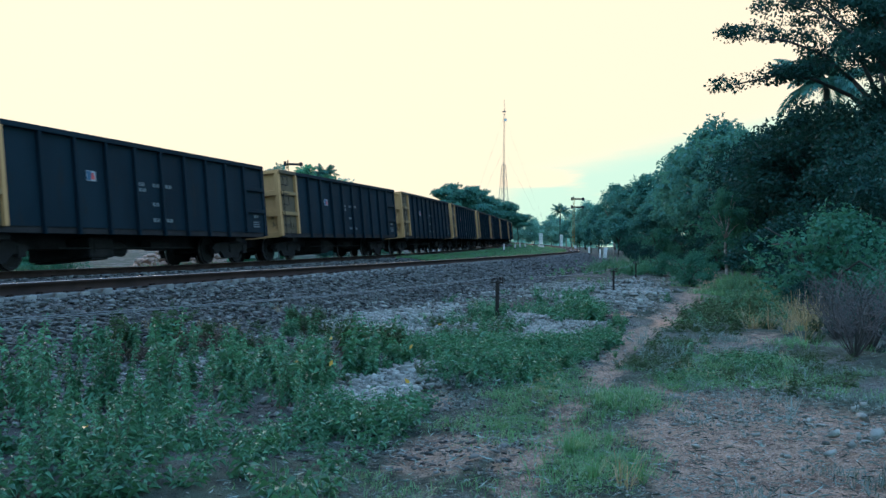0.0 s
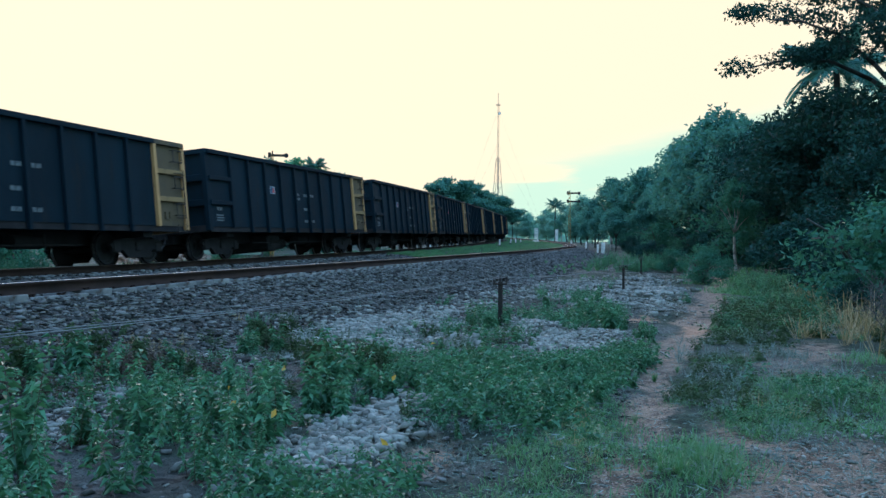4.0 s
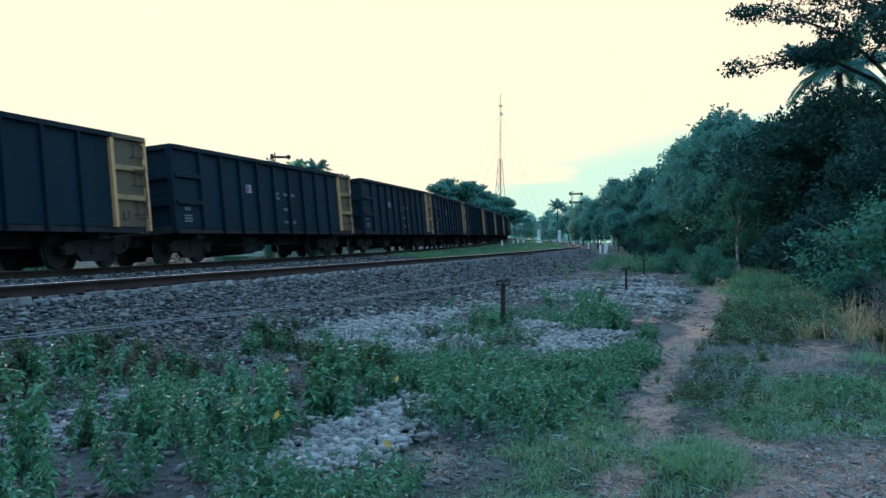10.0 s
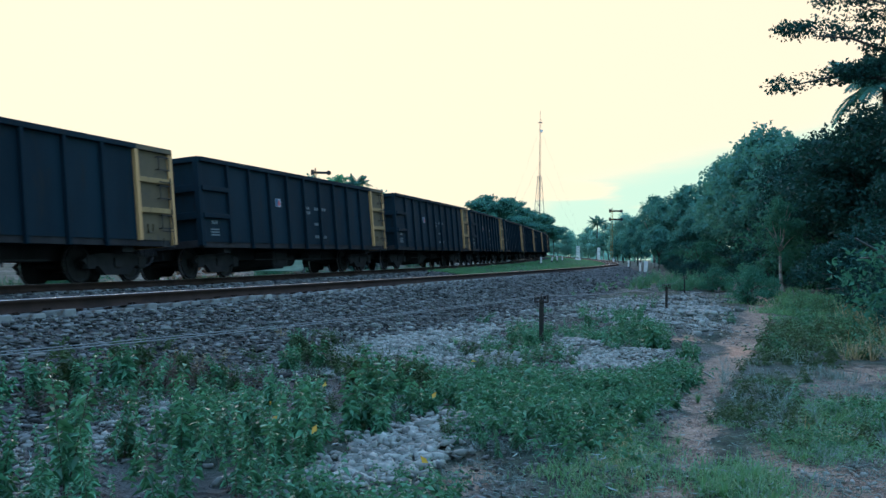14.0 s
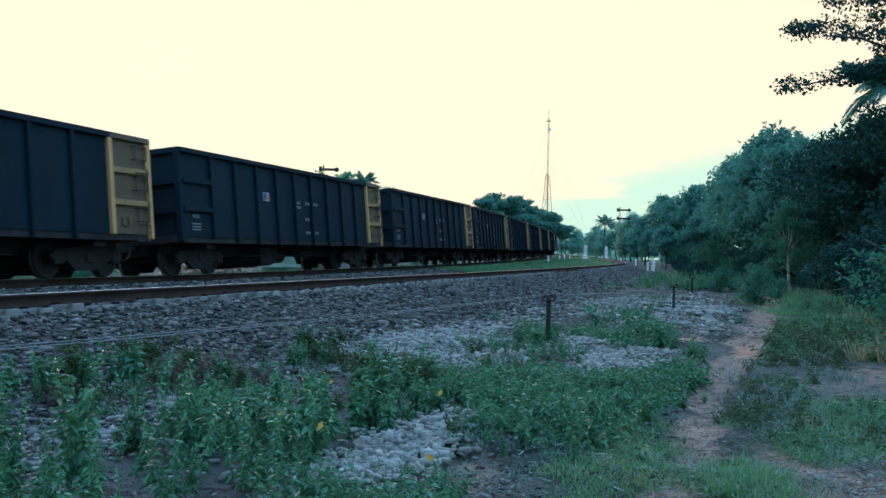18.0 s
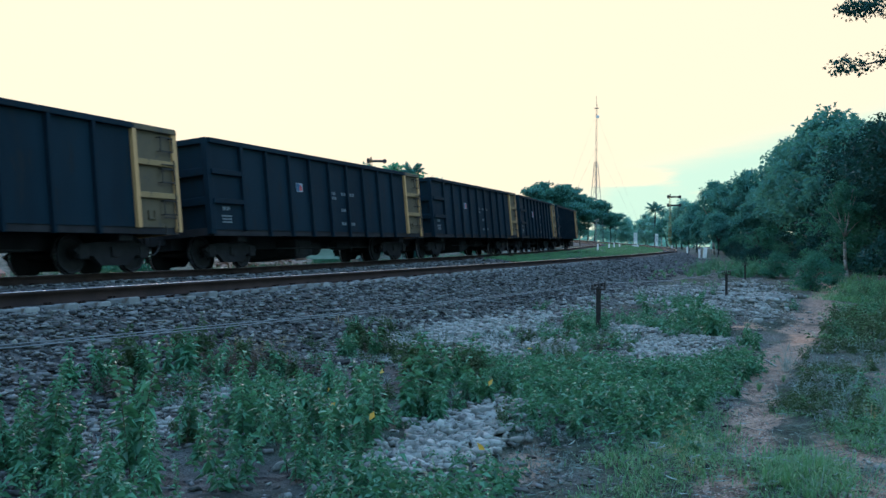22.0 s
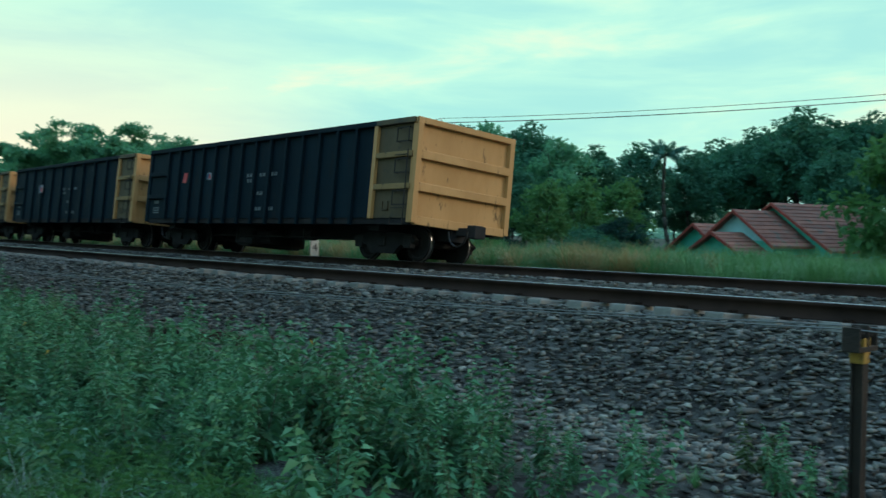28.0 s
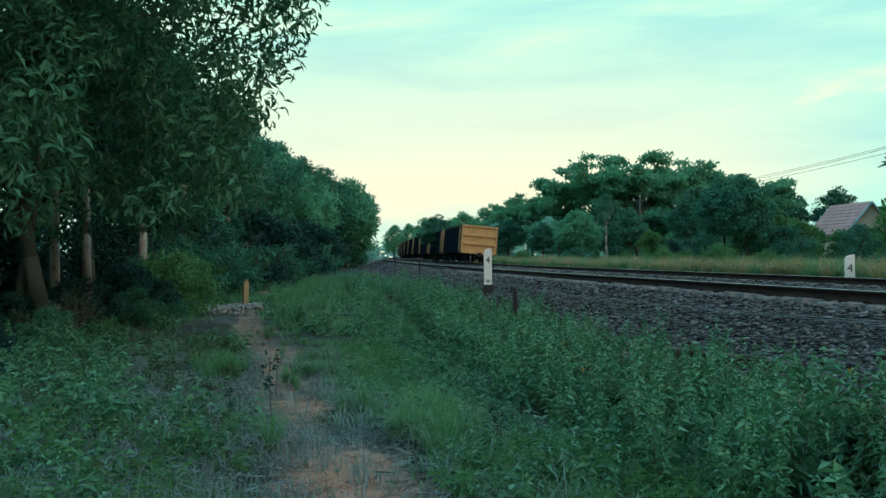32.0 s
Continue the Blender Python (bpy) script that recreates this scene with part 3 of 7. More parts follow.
def strew(name, s, off, size, material, label, seed, lift=0.3, flat=0.7):
    x, y = spots(s, off)
    z = ground_z(x, y) + lift * size
    v, f = rocks(np.stack([x, y, z], 1), size, seed, flat)
    return tagged(put(name, arrays_mesh(name, v, f, material)), label, "gravel", kind="stuff")


def build_ballast():
    rs = np.random.RandomState(4)
    n = 84000
    s = rs.uniform(-1, 1, n)
    s = np.sign(s) * np.abs(s) ** 2.0 * 105
    off = -0.49 - np.abs(rs.beta(1.1, 1.5, n)) * 3.5
    strew("ballast_stones", s, off, (0.016 + 0.034 * rs.beta(1.1, 2.6, n)) * (1 + np.abs(s) / 60), STONE, "loose grey ballast stones on the bank of the track", 1, 0.5, 0.5)
    n = 20000
    s = rs.uniform(-1, 1, n)
    s = np.sign(s) * np.abs(s) ** 1.2 * 60
    off = rs.uniform(0.0, 7.0, n)
    strew("ballast_between_tracks", s, off, rs.uniform(0.016, 0.042, n) * (1 + np.abs(s) / 60), STONE, "grey ballast stones between the two tracks", 2)
    n = 13000
    s = rs.uniform(-1, 1, n)
    s = np.sign(s) * np.abs(s) ** 1.4 * 40
    strew("ballast_at_sleeper_ends", s, rs.uniform(-0.56, -0.02, n), rs.uniform(0.014, 0.032, n) * (1 + np.abs(s) / 60), STONE, "grey ballast stones heaped round the sleeper ends", 5, 1.0, 0.6)
    # a heap of broken pale stone beside the path, and the pale gravel spread
    places = [(-6.9, -6.15, 0.7, 0.22, 900, 0.016, 0.05), (-6.8, -6.2, 0.75, 0.25, 60, 0.03, 0.06), (-15.4, -3.5, 1.7, 0.6, 1900, 0.02, 0.055), (-13.5, -4.8, 0.8, 0.4, 420, 0.02, 0.05), (-14.2, -6.9, 1.3, 0.35, 1200, 0.015, 0.045), (-15.0, -7.6, 0.5, 0.3, 260, 0.012, 0.035), (-16.2, -6.0, 1.0, 0.4, 520, 0.02, 0.05), (-23.7, -7.0, 1.8, 0.6, 800, 0.02, 0.05),
              (-31, -5.1, 3.0, 0.6, 900, 0.03, 0.07), (-32.5, -7.2, 4.5, 0.7, 1100, 0.03, 0.08), (-29.2, -8.2, 1.0, 0.35, 520, 0.03, 0.09), (-22.4, -8.2, 1.8, 0.45, 420, 0.012, 0.035), (-21, -3.9, 3, 0.5, 500, 0.02, 0.06), (-5.6, -11.2, 1.2, 0.5, 30, 0.025, 0.065), (-6.4, -9.9, 1.2, 0.6, 420, 0.008, 0.025), (29.2, -9.9, 1.3, 0.42, 1300, 0.03, 0.065), (13.4, -12.3, 0.6, 0.4, 90, 0.03, 0.06), (-9.3, -2.9, 2.5, 0.8, 260, 0.012, 0.045), (-5.0, -3.9, 1.4, 0.7, 420, 0.012, 0.04), (-7.6, -3.6, 0.8, 0.4, 260, 0.012, 0.04), (1.5, -3.6, 3.0, 0.9, 320, 0.012, 0.04), (4.8, -2.9, 1.6, 0.4, 500, 0.012, 0.04),
              (-13.7, -5.3, 0.3, 0.25, 26, 0.06, 0.13), (-28.5, -8.4, 0.8, 0.3, 30, 0.07, 0.14), (-24.5, -6.2, 1.5, 0.5, 30, 0.05, 0.1)]
    s, off, size = [], [], []
    for a, b, da, db, k, lo, hi in places:
        s.append(rs.normal(a, da, k)), off.append(rs.normal(b, db, k)), size.append(rs.uniform(lo, hi, k))
    n = 9000
    ss = -3.5 - 30 * rs.rand(n) ** 1.4
    strew("scattered_grit", ss, rs.uniform(-8.2, -3.2, n), (0.006 + 0.030 * rs.beta(1.0, 3.0, n)) * (1 - ss / 40), STONE, "loose dark stones scattered over bare ground", 6, 0.3, 0.6)
    strew("pale_gravel", np.concatenate(s), np.concatenate(off), np.concatenate(size), STONE_PALE, "pale broken stones strewn beside the path", 3, 0.5, 0.9)


build_ballast()

# ---- the train ----
PITCH, SPEED, BODY = 14.27, 14.556, 12.95
HALF_W, FLOOR_Z, TOP_Z = 1.375, 0.86, 2.97
END_PANEL = 1.32
WHEEL_R, AXLES = 0.39, (-0.875, 0.875)
BOGIE_X = 5.0


def wagon_meshes():
    k = {}
    inner = BODY / 2 - END_PANEL
    k["side_wall"] = mesh_of(boxes((-inner, inner, -0.012, 0.012, FLOOR_Z, TOP_Z - 0.10)), "side_wall", NAVY)
    k["rib"] = mesh_of(boxes((-0.045, 0.045, 0, 0.085, FLOOR_Z - 0.16, TOP_Z - 0.10), soft=0.012), "rib", NAVY)
    k["top_chord"] = mesh_of(boxes((-inner, inner, -0.05, 0.10, TOP_Z - 0.12, TOP_Z), soft=0.015), "top_chord", NAVY)
    k["side_sill"] = mesh_of(boxes((-BODY / 2 + 0.05, BODY / 2 - 0.05, -0.05, 0.05, FLOOR_Z - 0.14, FLOOR_Z + 0.02), soft=0.01), "side_sill", UNDER)
    k["floor"] = mesh_of(boxes((-BODY / 2 + 0.03, BODY / 2 - 0.03, -HALF_W + 0.05, HALF_W - 0.05, FLOOR_Z - 0.03, FLOOR_Z + 0.03)), "wagon_floor", UNDER)
    k["centre_sill"] = mesh_of(boxes((-BODY / 2, BODY / 2, -0.22, 0.22, FLOOR_Z - 0.38, FLOOR_Z - 0.04), (-BOGIE_X - 0.2, -BOGIE_X + 0.2, -1.2, 1.2, FLOOR_Z - 0.26, FLOOR_Z - 0.03), (BOGIE_X - 0.2, BOGIE_X + 0.2, -1.2, 1.2, FLOOR_Z - 0.26, FLOOR_Z - 0.03)), "centre_sill", UNDER)
    for tone, mat, mat2 in (("dark", NAVY, NAVY), ("ochre", OCHRE_SHADED, OCHRE)):
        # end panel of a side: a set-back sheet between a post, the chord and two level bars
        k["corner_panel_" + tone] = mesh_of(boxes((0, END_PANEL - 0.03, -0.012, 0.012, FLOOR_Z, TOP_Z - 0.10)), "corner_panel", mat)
        k["panel_bar_" + tone] = mesh_of(boxes((0.06, END_PANEL - 0.03, 0.0, 0.075, -0.06, 0.06), soft=0.012), "panel_bar", OCHRE_HALF_SHADED if tone == "ochre" else mat)
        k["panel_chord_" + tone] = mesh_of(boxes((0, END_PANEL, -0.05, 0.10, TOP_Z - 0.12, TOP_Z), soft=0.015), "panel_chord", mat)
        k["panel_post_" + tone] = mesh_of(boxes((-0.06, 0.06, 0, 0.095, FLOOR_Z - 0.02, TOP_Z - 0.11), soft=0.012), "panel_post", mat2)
        k["end_wall_" + tone] = mesh_of(boxes((-0.015, 0.015, -HALF_W + 0.02, HALF_W - 0.02, FLOOR_Z, TOP_Z - 0.08)), "end_wall", mat2)
        k["end_beam_" + tone] = mesh_of(boxes((0, 0.11, -HALF_W + 0.07, HALF_W - 0.07, -0.09, 0.09), soft=0.015), "end_beam", mat2)
        k["end_chord_" + tone] = mesh_of(boxes((-0.05, 0.12, -HALF_W - 0.06, HALF_W + 0.06, TOP_Z - 0.13, TOP_Z + 0.002), soft=0.015), "end_chord", mat2)
        k["corner_post_" + tone] = mesh_of(boxes((-0.07, 0.115, -0.07, 0.07, FLOOR_Z - 0.10, TOP_Z - 0.12), soft=0.015), "corner_post", mat2)
        k["end_sill_" + tone] = mesh_of(boxes((-0.05, 0.10, -HALF_W + 0.06, HALF_W - 0.06, FLOOR_Z - 0.13, FLOOR_Z + 0.05), soft=0.012), "end_sill", mat2 if tone == "ochre" else UNDER)
    bm = rods(((0.42, 0, -0.25), (0.42, 0, 1.35), 0.014), ((0, 0, -0.25), (0, 0, -0.05), 0.012), n=6)
    for z in (-0.23, 0.12, 0.48, 0.86, 1.24):
        rod(bm, (0.0, 0, z), (0.42, 0.0, z), 0.012, n=6)
    k["ladder"] = mesh_of(bm, "ladder", POST_IRON)
    bm = boxes((0, 0.42, 0, 0.012, 0, 0.03), (0, 0.42, 0, 0.012, 0.29, 0.32), (0, 0.03, 0, 0.012, 0, 0.32), (0.39, 0.42, 0, 0.012, 0, 0.32))
    for x in (0.015, 0.405):
        for z in (0.015, 0.305):
            rod(bm, (x, -0.09, z), (x, 0.01, z), 0.012, n=5)
    k["grab_iron"] = mesh_of(bm, "grab_iron", POST_IRON)
    k["ticket_holder"] = mesh_of(boxes((-0.11, 0.11, 0, 0.03, -0.09, -0.06), (-0.11, -0.08, 0, 0.03, -0.09, 0.1), (0.08, 0.11, 0, 0.03, -0.09, 0.1)), "ticket_holder", OCHRE_SHADED)
    k["bogie"] = mesh_of(boxes((-0.12, 0.12, -0.95, 0.95, 0.30, 0.50), (-0.25, 0.25, -0.28, 0.28, 0.42, 0.60)), "bogie", UNDER)
    k["side_frame"] = mesh_of(side_frame_shape(), "side_frame", UNDER)
    k["axle_box"] = mesh_of(boxes((-0.13, 0.13, -0.07, 0.09, 0.26, 0.52), soft=0.03), "axle_box", UNDER)
    k["spring"] = mesh_of(rods(((0, 0, 0.16), (0, 0, 0.36), 0.06), n=10), "spring", UNDER)
    k["axle"] = mesh_of(rods(((0, -0.72, 0), (0, 0.72, 0), 0.065), n=10), "axle", UNDER)
    k["wheel"] = mesh_of(turned([(-0.062, 0.10), (-0.062, WHEEL_R - 0.06), (-0.058, WHEEL_R + 0.026), (-0.035, WHEEL_R + 0.026), (-0.028, WHEEL_R + 0.003), (0.062, WHEEL_R - 0.004), (0.062, WHEEL_R - 0.06), (0.025, WHEEL_R - 0.09), (0.025, 0.13), (0.08, 0.11), (0.08, 0.02)], 28), "wheel", UNDER, False)
    k["coupler"] = mesh_of(boxes((0, 0.50, -0.075, 0.075, -0.09, 0.09), (0.44, 0.70, -0.15, 0.11, -0.14, 0.14), (0.60, 0.70, 0.06, 0.17, -0.13, 0.13), soft=0.025), "coupler", UNDER)
    bm, rings = bmesh.new(), []
    for i in range(9):
        a = math.pi * i / 8
        mid, out = Vector((0.32 - 0.30 * math.cos(a), 0.0, -0.32 * math.sin(a))), Vector((-math.cos(a), 0, -math.sin(a)))
        rings.append([bm.verts.new(mid + out * (0.022 * math.cos(b)) + Vector((0, 0.022 * math.sin(b), 0))) for b in (0, 1.05, 2.09, 3.14, 4.19, 5.24)])
    for one, two in zip(rings, rings[1:]):
        for j in range(6):
            bm.faces.new((one[j], one[(j + 1) % 6], two[(j + 1) % 6], two[j]))
    bmesh.ops.recalc_face_normals(bm, faces=bm.faces)
    k["air_hose"] = mesh_of(bm, "air_hose", BLACK)
    k["brake_cylinder"] = mesh_of(rods(((-0.36, 0, 0), (0.36, 0, 0), 0.18), ((0.36, 0, 0), (0.62, 0, 0), 0.05), ((-0.40, 0, 0), (-0.36, 0, 0), 0.20), n=16), "brake_cylinder", UNDER)
    k["air_tank"] = mesh_of(rods(((-0.45, 0, 0), (0.45, 0, 0), 0.15), n=16), "air_tank", UNDER)
    k["brake_gear_box"] = mesh_of(boxes((-0.48, 0.48, -0.85, 0.85, -0.22, 0.26), (-0.3, 0.36, -0.8, 0.8, -0.27, -0.2), soft=0.06), "brake_gear_box", UNDER)
    k["brake_rod"] = mesh_of(rods(((-2.9, 0, 0), (2.9, 0, 0), 0.02), ((-1.7, 0, -0.12), (-1.7, 0, 0.25), 0.025), ((1.6, 0, -0.12), (1.6, 0, 0.25), 0.025), n=6), "brake_rod", UNDER)
    k["emblem"] = mesh_of(boxes((-0.24, 0.24, 0, 0.006, -0.19, 0.19)), "emblem", LETTER_WHITE)
    k["emblem_blue"] = mesh_of(wedge(((0.22, -0.17), (0.22, 0.17), (-0.03, 0.17), (0.04, -0.17)), 0.006, 0.010), "emblem_blue", BLUE)
    k["emblem_red"] = mesh_of(wedge(((-0.02, 0.10), (-0.10, 0.13), (-0.19, -0.03), (-0.19, -0.13), (0.03, -0.13)), 0.006, 0.010), "emblem_red", RED)
    k["sticker"] = mesh_of(wedge(((-0.06, -0.15), (0.16, -0.13), (0.08, 0.15), (-0.14, 0.13)), 0.0, 0.006), "sticker", BLUSH)
    k["bar"] = mesh_of(boxes((-0.14, -0.08, 0, 0.005, -0.045, 0.045), (-0.06, -0.01, 0, 0.005, -0.045, 0.045), (0.03, 0.075, 0, 0.005, -0.045, 0.045), (0.09, 0.14, 0, 0.005, -0.045, 0.045)), "lettering_bar", LETTER)
    k["bar_small"] = mesh_of(boxes((-0.2, 0.2, 0, 0.005, -0.018, 0.018)), "lettering_line", LETTER)
    k["tread"] = mesh_of(turned([(-0.026, WHEEL_R + 0.006), (0.022, WHEEL_R + 0.003)], 40), "tread", RAIL_TOP)
    return k


def wedge(corners, y0, y1):
    """A flat prism in the x-z plane."""
    bm = bmesh.new()
    front, back = [bm.verts.new((x, y1, z)) for x, z in corners], [bm.verts.new((x, y0, z)) for x, z in corners]
    n = len(corners)
    bm.faces.new(front), bm.faces.new(back[::-1])
    for i in range(n):
        bm.faces.new((front[i], front[(i + 1) % n], back[(i + 1) % n], back[i]))
    bmesh.ops.recalc_face_normals(bm, faces=bm.faces)
    return bm


def side_frame_shape():
    """Cast side frame of a three-piece bogie: a bowed top, a dropped middle."""
    outline = [(-1.12, 0.44), (-0.95, 0.55), (-0.45, 0.60), (0.45, 0.60), (0.95, 0.55), (1.12, 0.44), (1.02, 0.36), (0.62, 0.32), (0.40, 0.13), (-0.40, 0.13), (-0.62, 0.32), (-1.02, 0.36)]
    return wedge(outline, -0.06, 0.06)


LETTER_WHITE = two_tone("dull white panel", (0.16, 0.20, 0.24), (0.34, 0.37, 0.40), scale=6, rough=0.6, bump=0)
WAGON = wagon_meshes()
INNER = BODY / 2 - END_PANEL
RIBS = 8


def build_wagon(rear, front, last=False, emblem=(2.29, 0.02, 0.78)):
    """rear, front: the colour of each end."""
    label = "dark navy open coal wagon with one ochre end"
    if rear == front:
        label = "dark navy open coal wagon with both ends ochre"
    root = thing("coal_wagon", Matrix(), label, "freight wagon", "wagons of the train")
    k = WAGON
    put("wagon_floor", k["floor"], root)
    put("centre_sill", k["centre_sill"], root)
    for side in (1, -1):
        turn = pose(0, 0, 0, 0, 0, 0 if side > 0 else 180)
        y = Matrix.Translation((0, side * HALF_W, 0))
        put("side_wall", k["side_wall"], root, y @ turn)
        put("top_chord", k["top_chord"], root, y @ turn)
        put("side_sill", k["side_sill"], root, Matrix.Translation((0, side * (HALF_W - 0.06), 0)))
        ribs = 13 if last else RIBS
        for i in range(ribs):
            x = -INNER + 2 * INNER * (i + 1) / (ribs + 1)
            put("rib", k["rib"], root, Matrix.Translation((x, side * (HALF_W + 0.012), 0)) @ turn)
        for end, tone in ((1, front), (-1, rear)):
            base = Matrix.Translation((end * INNER, side * HALF_W, 0))
            flip = Matrix.Diagonal((end, side, 1, 1))
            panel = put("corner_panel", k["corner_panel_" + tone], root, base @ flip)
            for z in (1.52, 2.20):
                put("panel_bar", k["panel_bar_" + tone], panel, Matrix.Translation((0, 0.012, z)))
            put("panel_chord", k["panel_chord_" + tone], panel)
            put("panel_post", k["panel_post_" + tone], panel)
            if tone == "ochre":
                put("ladder", k["ladder"], panel, Matrix.Translation((END_PANEL - 0.55, 0.11, FLOOR_Z + 0.08)), "thin steel ladder")
                for z in (TOP_Z - 0.52, TOP_Z - 1.18, TOP_Z - 1.86):
                    put("grab_iron", k["grab_iron"], panel, Matrix.Translation((END_PANEL - 0.55, 0.10, z)))
                put("ticket_holder", k["ticket_holder"], panel, Matrix.Translation((0.45, 0.012, FLOOR_Z + 0.25)))
            else:
                for j in range(3):
                    put("lettering_line", k["bar_small"], panel, Matrix.Translation((END_PANEL * 0.55, 0.013, FLOOR_Z + 0.18 + 0.07 * j)))
                put("lettering_bar", k["bar"], panel, Matrix.Translation((END_PANEL * 0.55, 0.013, FLOOR_Z + 0.50)))
            put("corner_post", k["corner_post_" + tone], root, Matrix.Translation((end * (BODY / 2 - 0.02), side * (HALF_W - 0.02), 0)) @ flip)
    for end, tone in ((1, front), (-1, rear)):
        turn = pose(0, 0, 0, 0, 0, 0 if end > 0 else 180)
        at = Matrix.Translation((end * (BODY / 2 - 0.03), 0, 0)) @ turn
        wall = put("end_wall", k["end_wall_" + tone], root, at, "ochre end wall with two cross beams" if tone == "ochre" else "navy end wall with two cross beams")
        for z in (1.52, 2.20):
            put("end_beam", k["end_beam_" + tone], wall, Matrix.Translation((0.015, 0, z)))
        put("end_chord", k["end_chord_" + tone], wall)
        put("end_sill", k["end_sill_" + tone], wall)
        put("coupler", k["coupler"], root, Matrix.Translation((end * (BODY / 2 - 0.02), 0, FLOOR_Z - 0.16)) @ turn)
        put("air_hose", k["air_hose"], root, Matrix.Translation((end * (BODY / 2 + 0.05), -end * 0.35, FLOOR_Z - 0.18)) @ turn)
    for x in (-BOGIE_X, BOGIE_X):
        bogie = put("bogie", k["bogie"], root, Matrix.Translation((x, 0, 0)))
        for ax in AXLES:
            put("axle", k["axle"], bogie, Matrix.Translation((ax, 0, WHEEL_R)))
            for side in (1, -1):
                put("wheel", k["wheel"], bogie, Matrix.Translation((ax, side * 0.555, WHEEL_R)) @ pose(0, 0, 0, 0, 0, 0 if side > 0 else 180))
                put("tread", k["tread"], bogie, Matrix.Translation((ax, side * 0.555, WHEEL_R)) @ pose(0, 0, 0, 0, 0, 0 if side > 0 else 180), "polished wheel tread")
                put("axle_box", k["axle_box"], bogie, Matrix.Translation((ax, side * 0.84, 0)))
        for side in (1, -1):
            put("side_frame", k["side_frame"], bogie, Matrix.Translation((0, side * 0.84, 0)))
            for x2 in (-0.12, 0.12):
                put("spring", k["spring"], bogie, Matrix.Translation((x2, side * 0.84, 0)))
    put("brake_cylinder", k["brake_cylinder"], root, Matrix.Translation((0.5, 0.55, FLOOR_Z - 0.42)))
    put("air_tank", k["air_tank"], root, Matrix.Translation((-1.4, 0.6, FLOOR_Z - 0.33)))
    put("brake_gear_box", k["brake_gear_box"], root, Matrix.Translation((1.3, 0, FLOOR_Z - 0.42)))
    put("brake_rod", k["brake_rod"], root, Matrix.Translation((0, 0.85, FLOOR_Z - 0.42)))
    # markings; the writing cannot be read
    for side in (1, -1):
        turn = pose(0, 0, 0, 0, 0, 0 if side > 0 else 180)

        def mark(name, x, z, deep=0.014):
            return put(name, k[name.split("/")[0]], root, Matrix.Translation((x, side * (HALF_W + deep), z)) @ turn)
        sign = 1
        plate = put("emblem", k["emblem"], root, Matrix.Translation((sign * emblem[0], side * (HALF_W + emblem[1]), 2.04)) @ turn @ Matrix.Diagonal((emblem[2], 1, emblem[2] * 0.85, 1)), "white panel with a red and blue emblem")
        put("emblem_blue", k["emblem_blue"], plate)
        put("emblem_red", k["emblem_red"], plate)
        for dx, z in ((0.46, 1.98), (-0.2, 1.98), (-0.78, 1.98), (0.42, 1.84), (-0.14, 1.5), (-0.12, 1.1), (-0.72, 1.1)):
            put("lettering_bar", k["bar"], root, Matrix.Translation((sign * dx - 0.15, side * (HALF_W + 0.018), z)) @ turn)
        if last:
            put("sticker", k["sticker"], root, Matrix.Translation((sign * 4.05, side * (HALF_W + 0.02), 2.04)) @ turn, "faded red sticker")
    return root


WAGONS = []
for i in range(32):
    ends = ("ochre", "dark") if i < 22 else ("ochre", "ochre") if i == 22 else ("dark", "ochre")
    WAGONS.append(build_wagon(*ends, last=i == 0, emblem=((2.58, 0.02, 0.6), (2.86, 0.098, 0.95))[i] if i < 2 else (2.29, 0.02, 0.72)))


# shifts of the train, in metres, that fit the wagons to the camera's view
LAG_T = (0, 3, 6, 7, 8, 9, 10, 11, 12, 13, 14, 17, 18, 19, 20, 21, 22, 23, 24, 25, 26, 27, 28, 29, 30, 31, 32)
LAG = (-1.8, 0, .2, .31, .45, .15, .2, -.15, -.03, .1, -.22, -.25, -.16, -.45, -.3, -.6, -.42, -.32, -.56, 0, .2, .2, .33, .6, 1.2, .5, -.4)


def wagon_pose(i, t):
    s = -29.53 + float(np.interp(t, LAG_T, LAG)) + SPEED * (t - 25.0) + BODY / 2 + 0.09 + i * PITCH
    (aside_a, up_a), (aside_b, up_b) = track_shift(s - BOGIE_X, True), track_shift(s + BOGIE_X, True)
    a, b = spot(s - BOGIE_X, TRACK_GAP + 0.5335 + aside_a, up_a), spot(s + BOGIE_X, TRACK_GAP + 0.5335 + aside_b, up_b)
    middle, way = (a + b) / 2, b - a
    yaw, pitch = math.degrees(math.atan2(way.y, way.x)), -math.degrees(math.atan2(way.z, math.hypot(way.x, way.y)))
    lean = math.degrees(math.atan(CANT / 1.067))
    return pose(middle.x, middle.y, RAIL_Z - 0.017 + 0.004 - CANT / 2 + middle.z, 0, 0, yaw) @ pose(0, 0, 0, lean, pitch, 0)


def motions():
    for i, wagon in enumerate(WAGONS):
        walk(wagon, [(t, wagon_pose(i, t)) for t in range(33)])
    # the last wagon's wheels roll
    turn = math.degrees(SPEED / FPS / WHEEL_R)
    for bogie in WAGONS[0].children:
        if bogie.name.startswith("bogie"):
            for wheel in bogie.children:
                if wheel.name.startswith("wheel"):
                    still = wheel.matrix_basis.copy()
                    side = 1 if still.translation.y > 0 else -1
                    walk(wheel, [(j / FPS, still @ pose(0, 0, 0, 0, side * turn * j % 360, 0)) for j in range(32 * FPS + 1)])


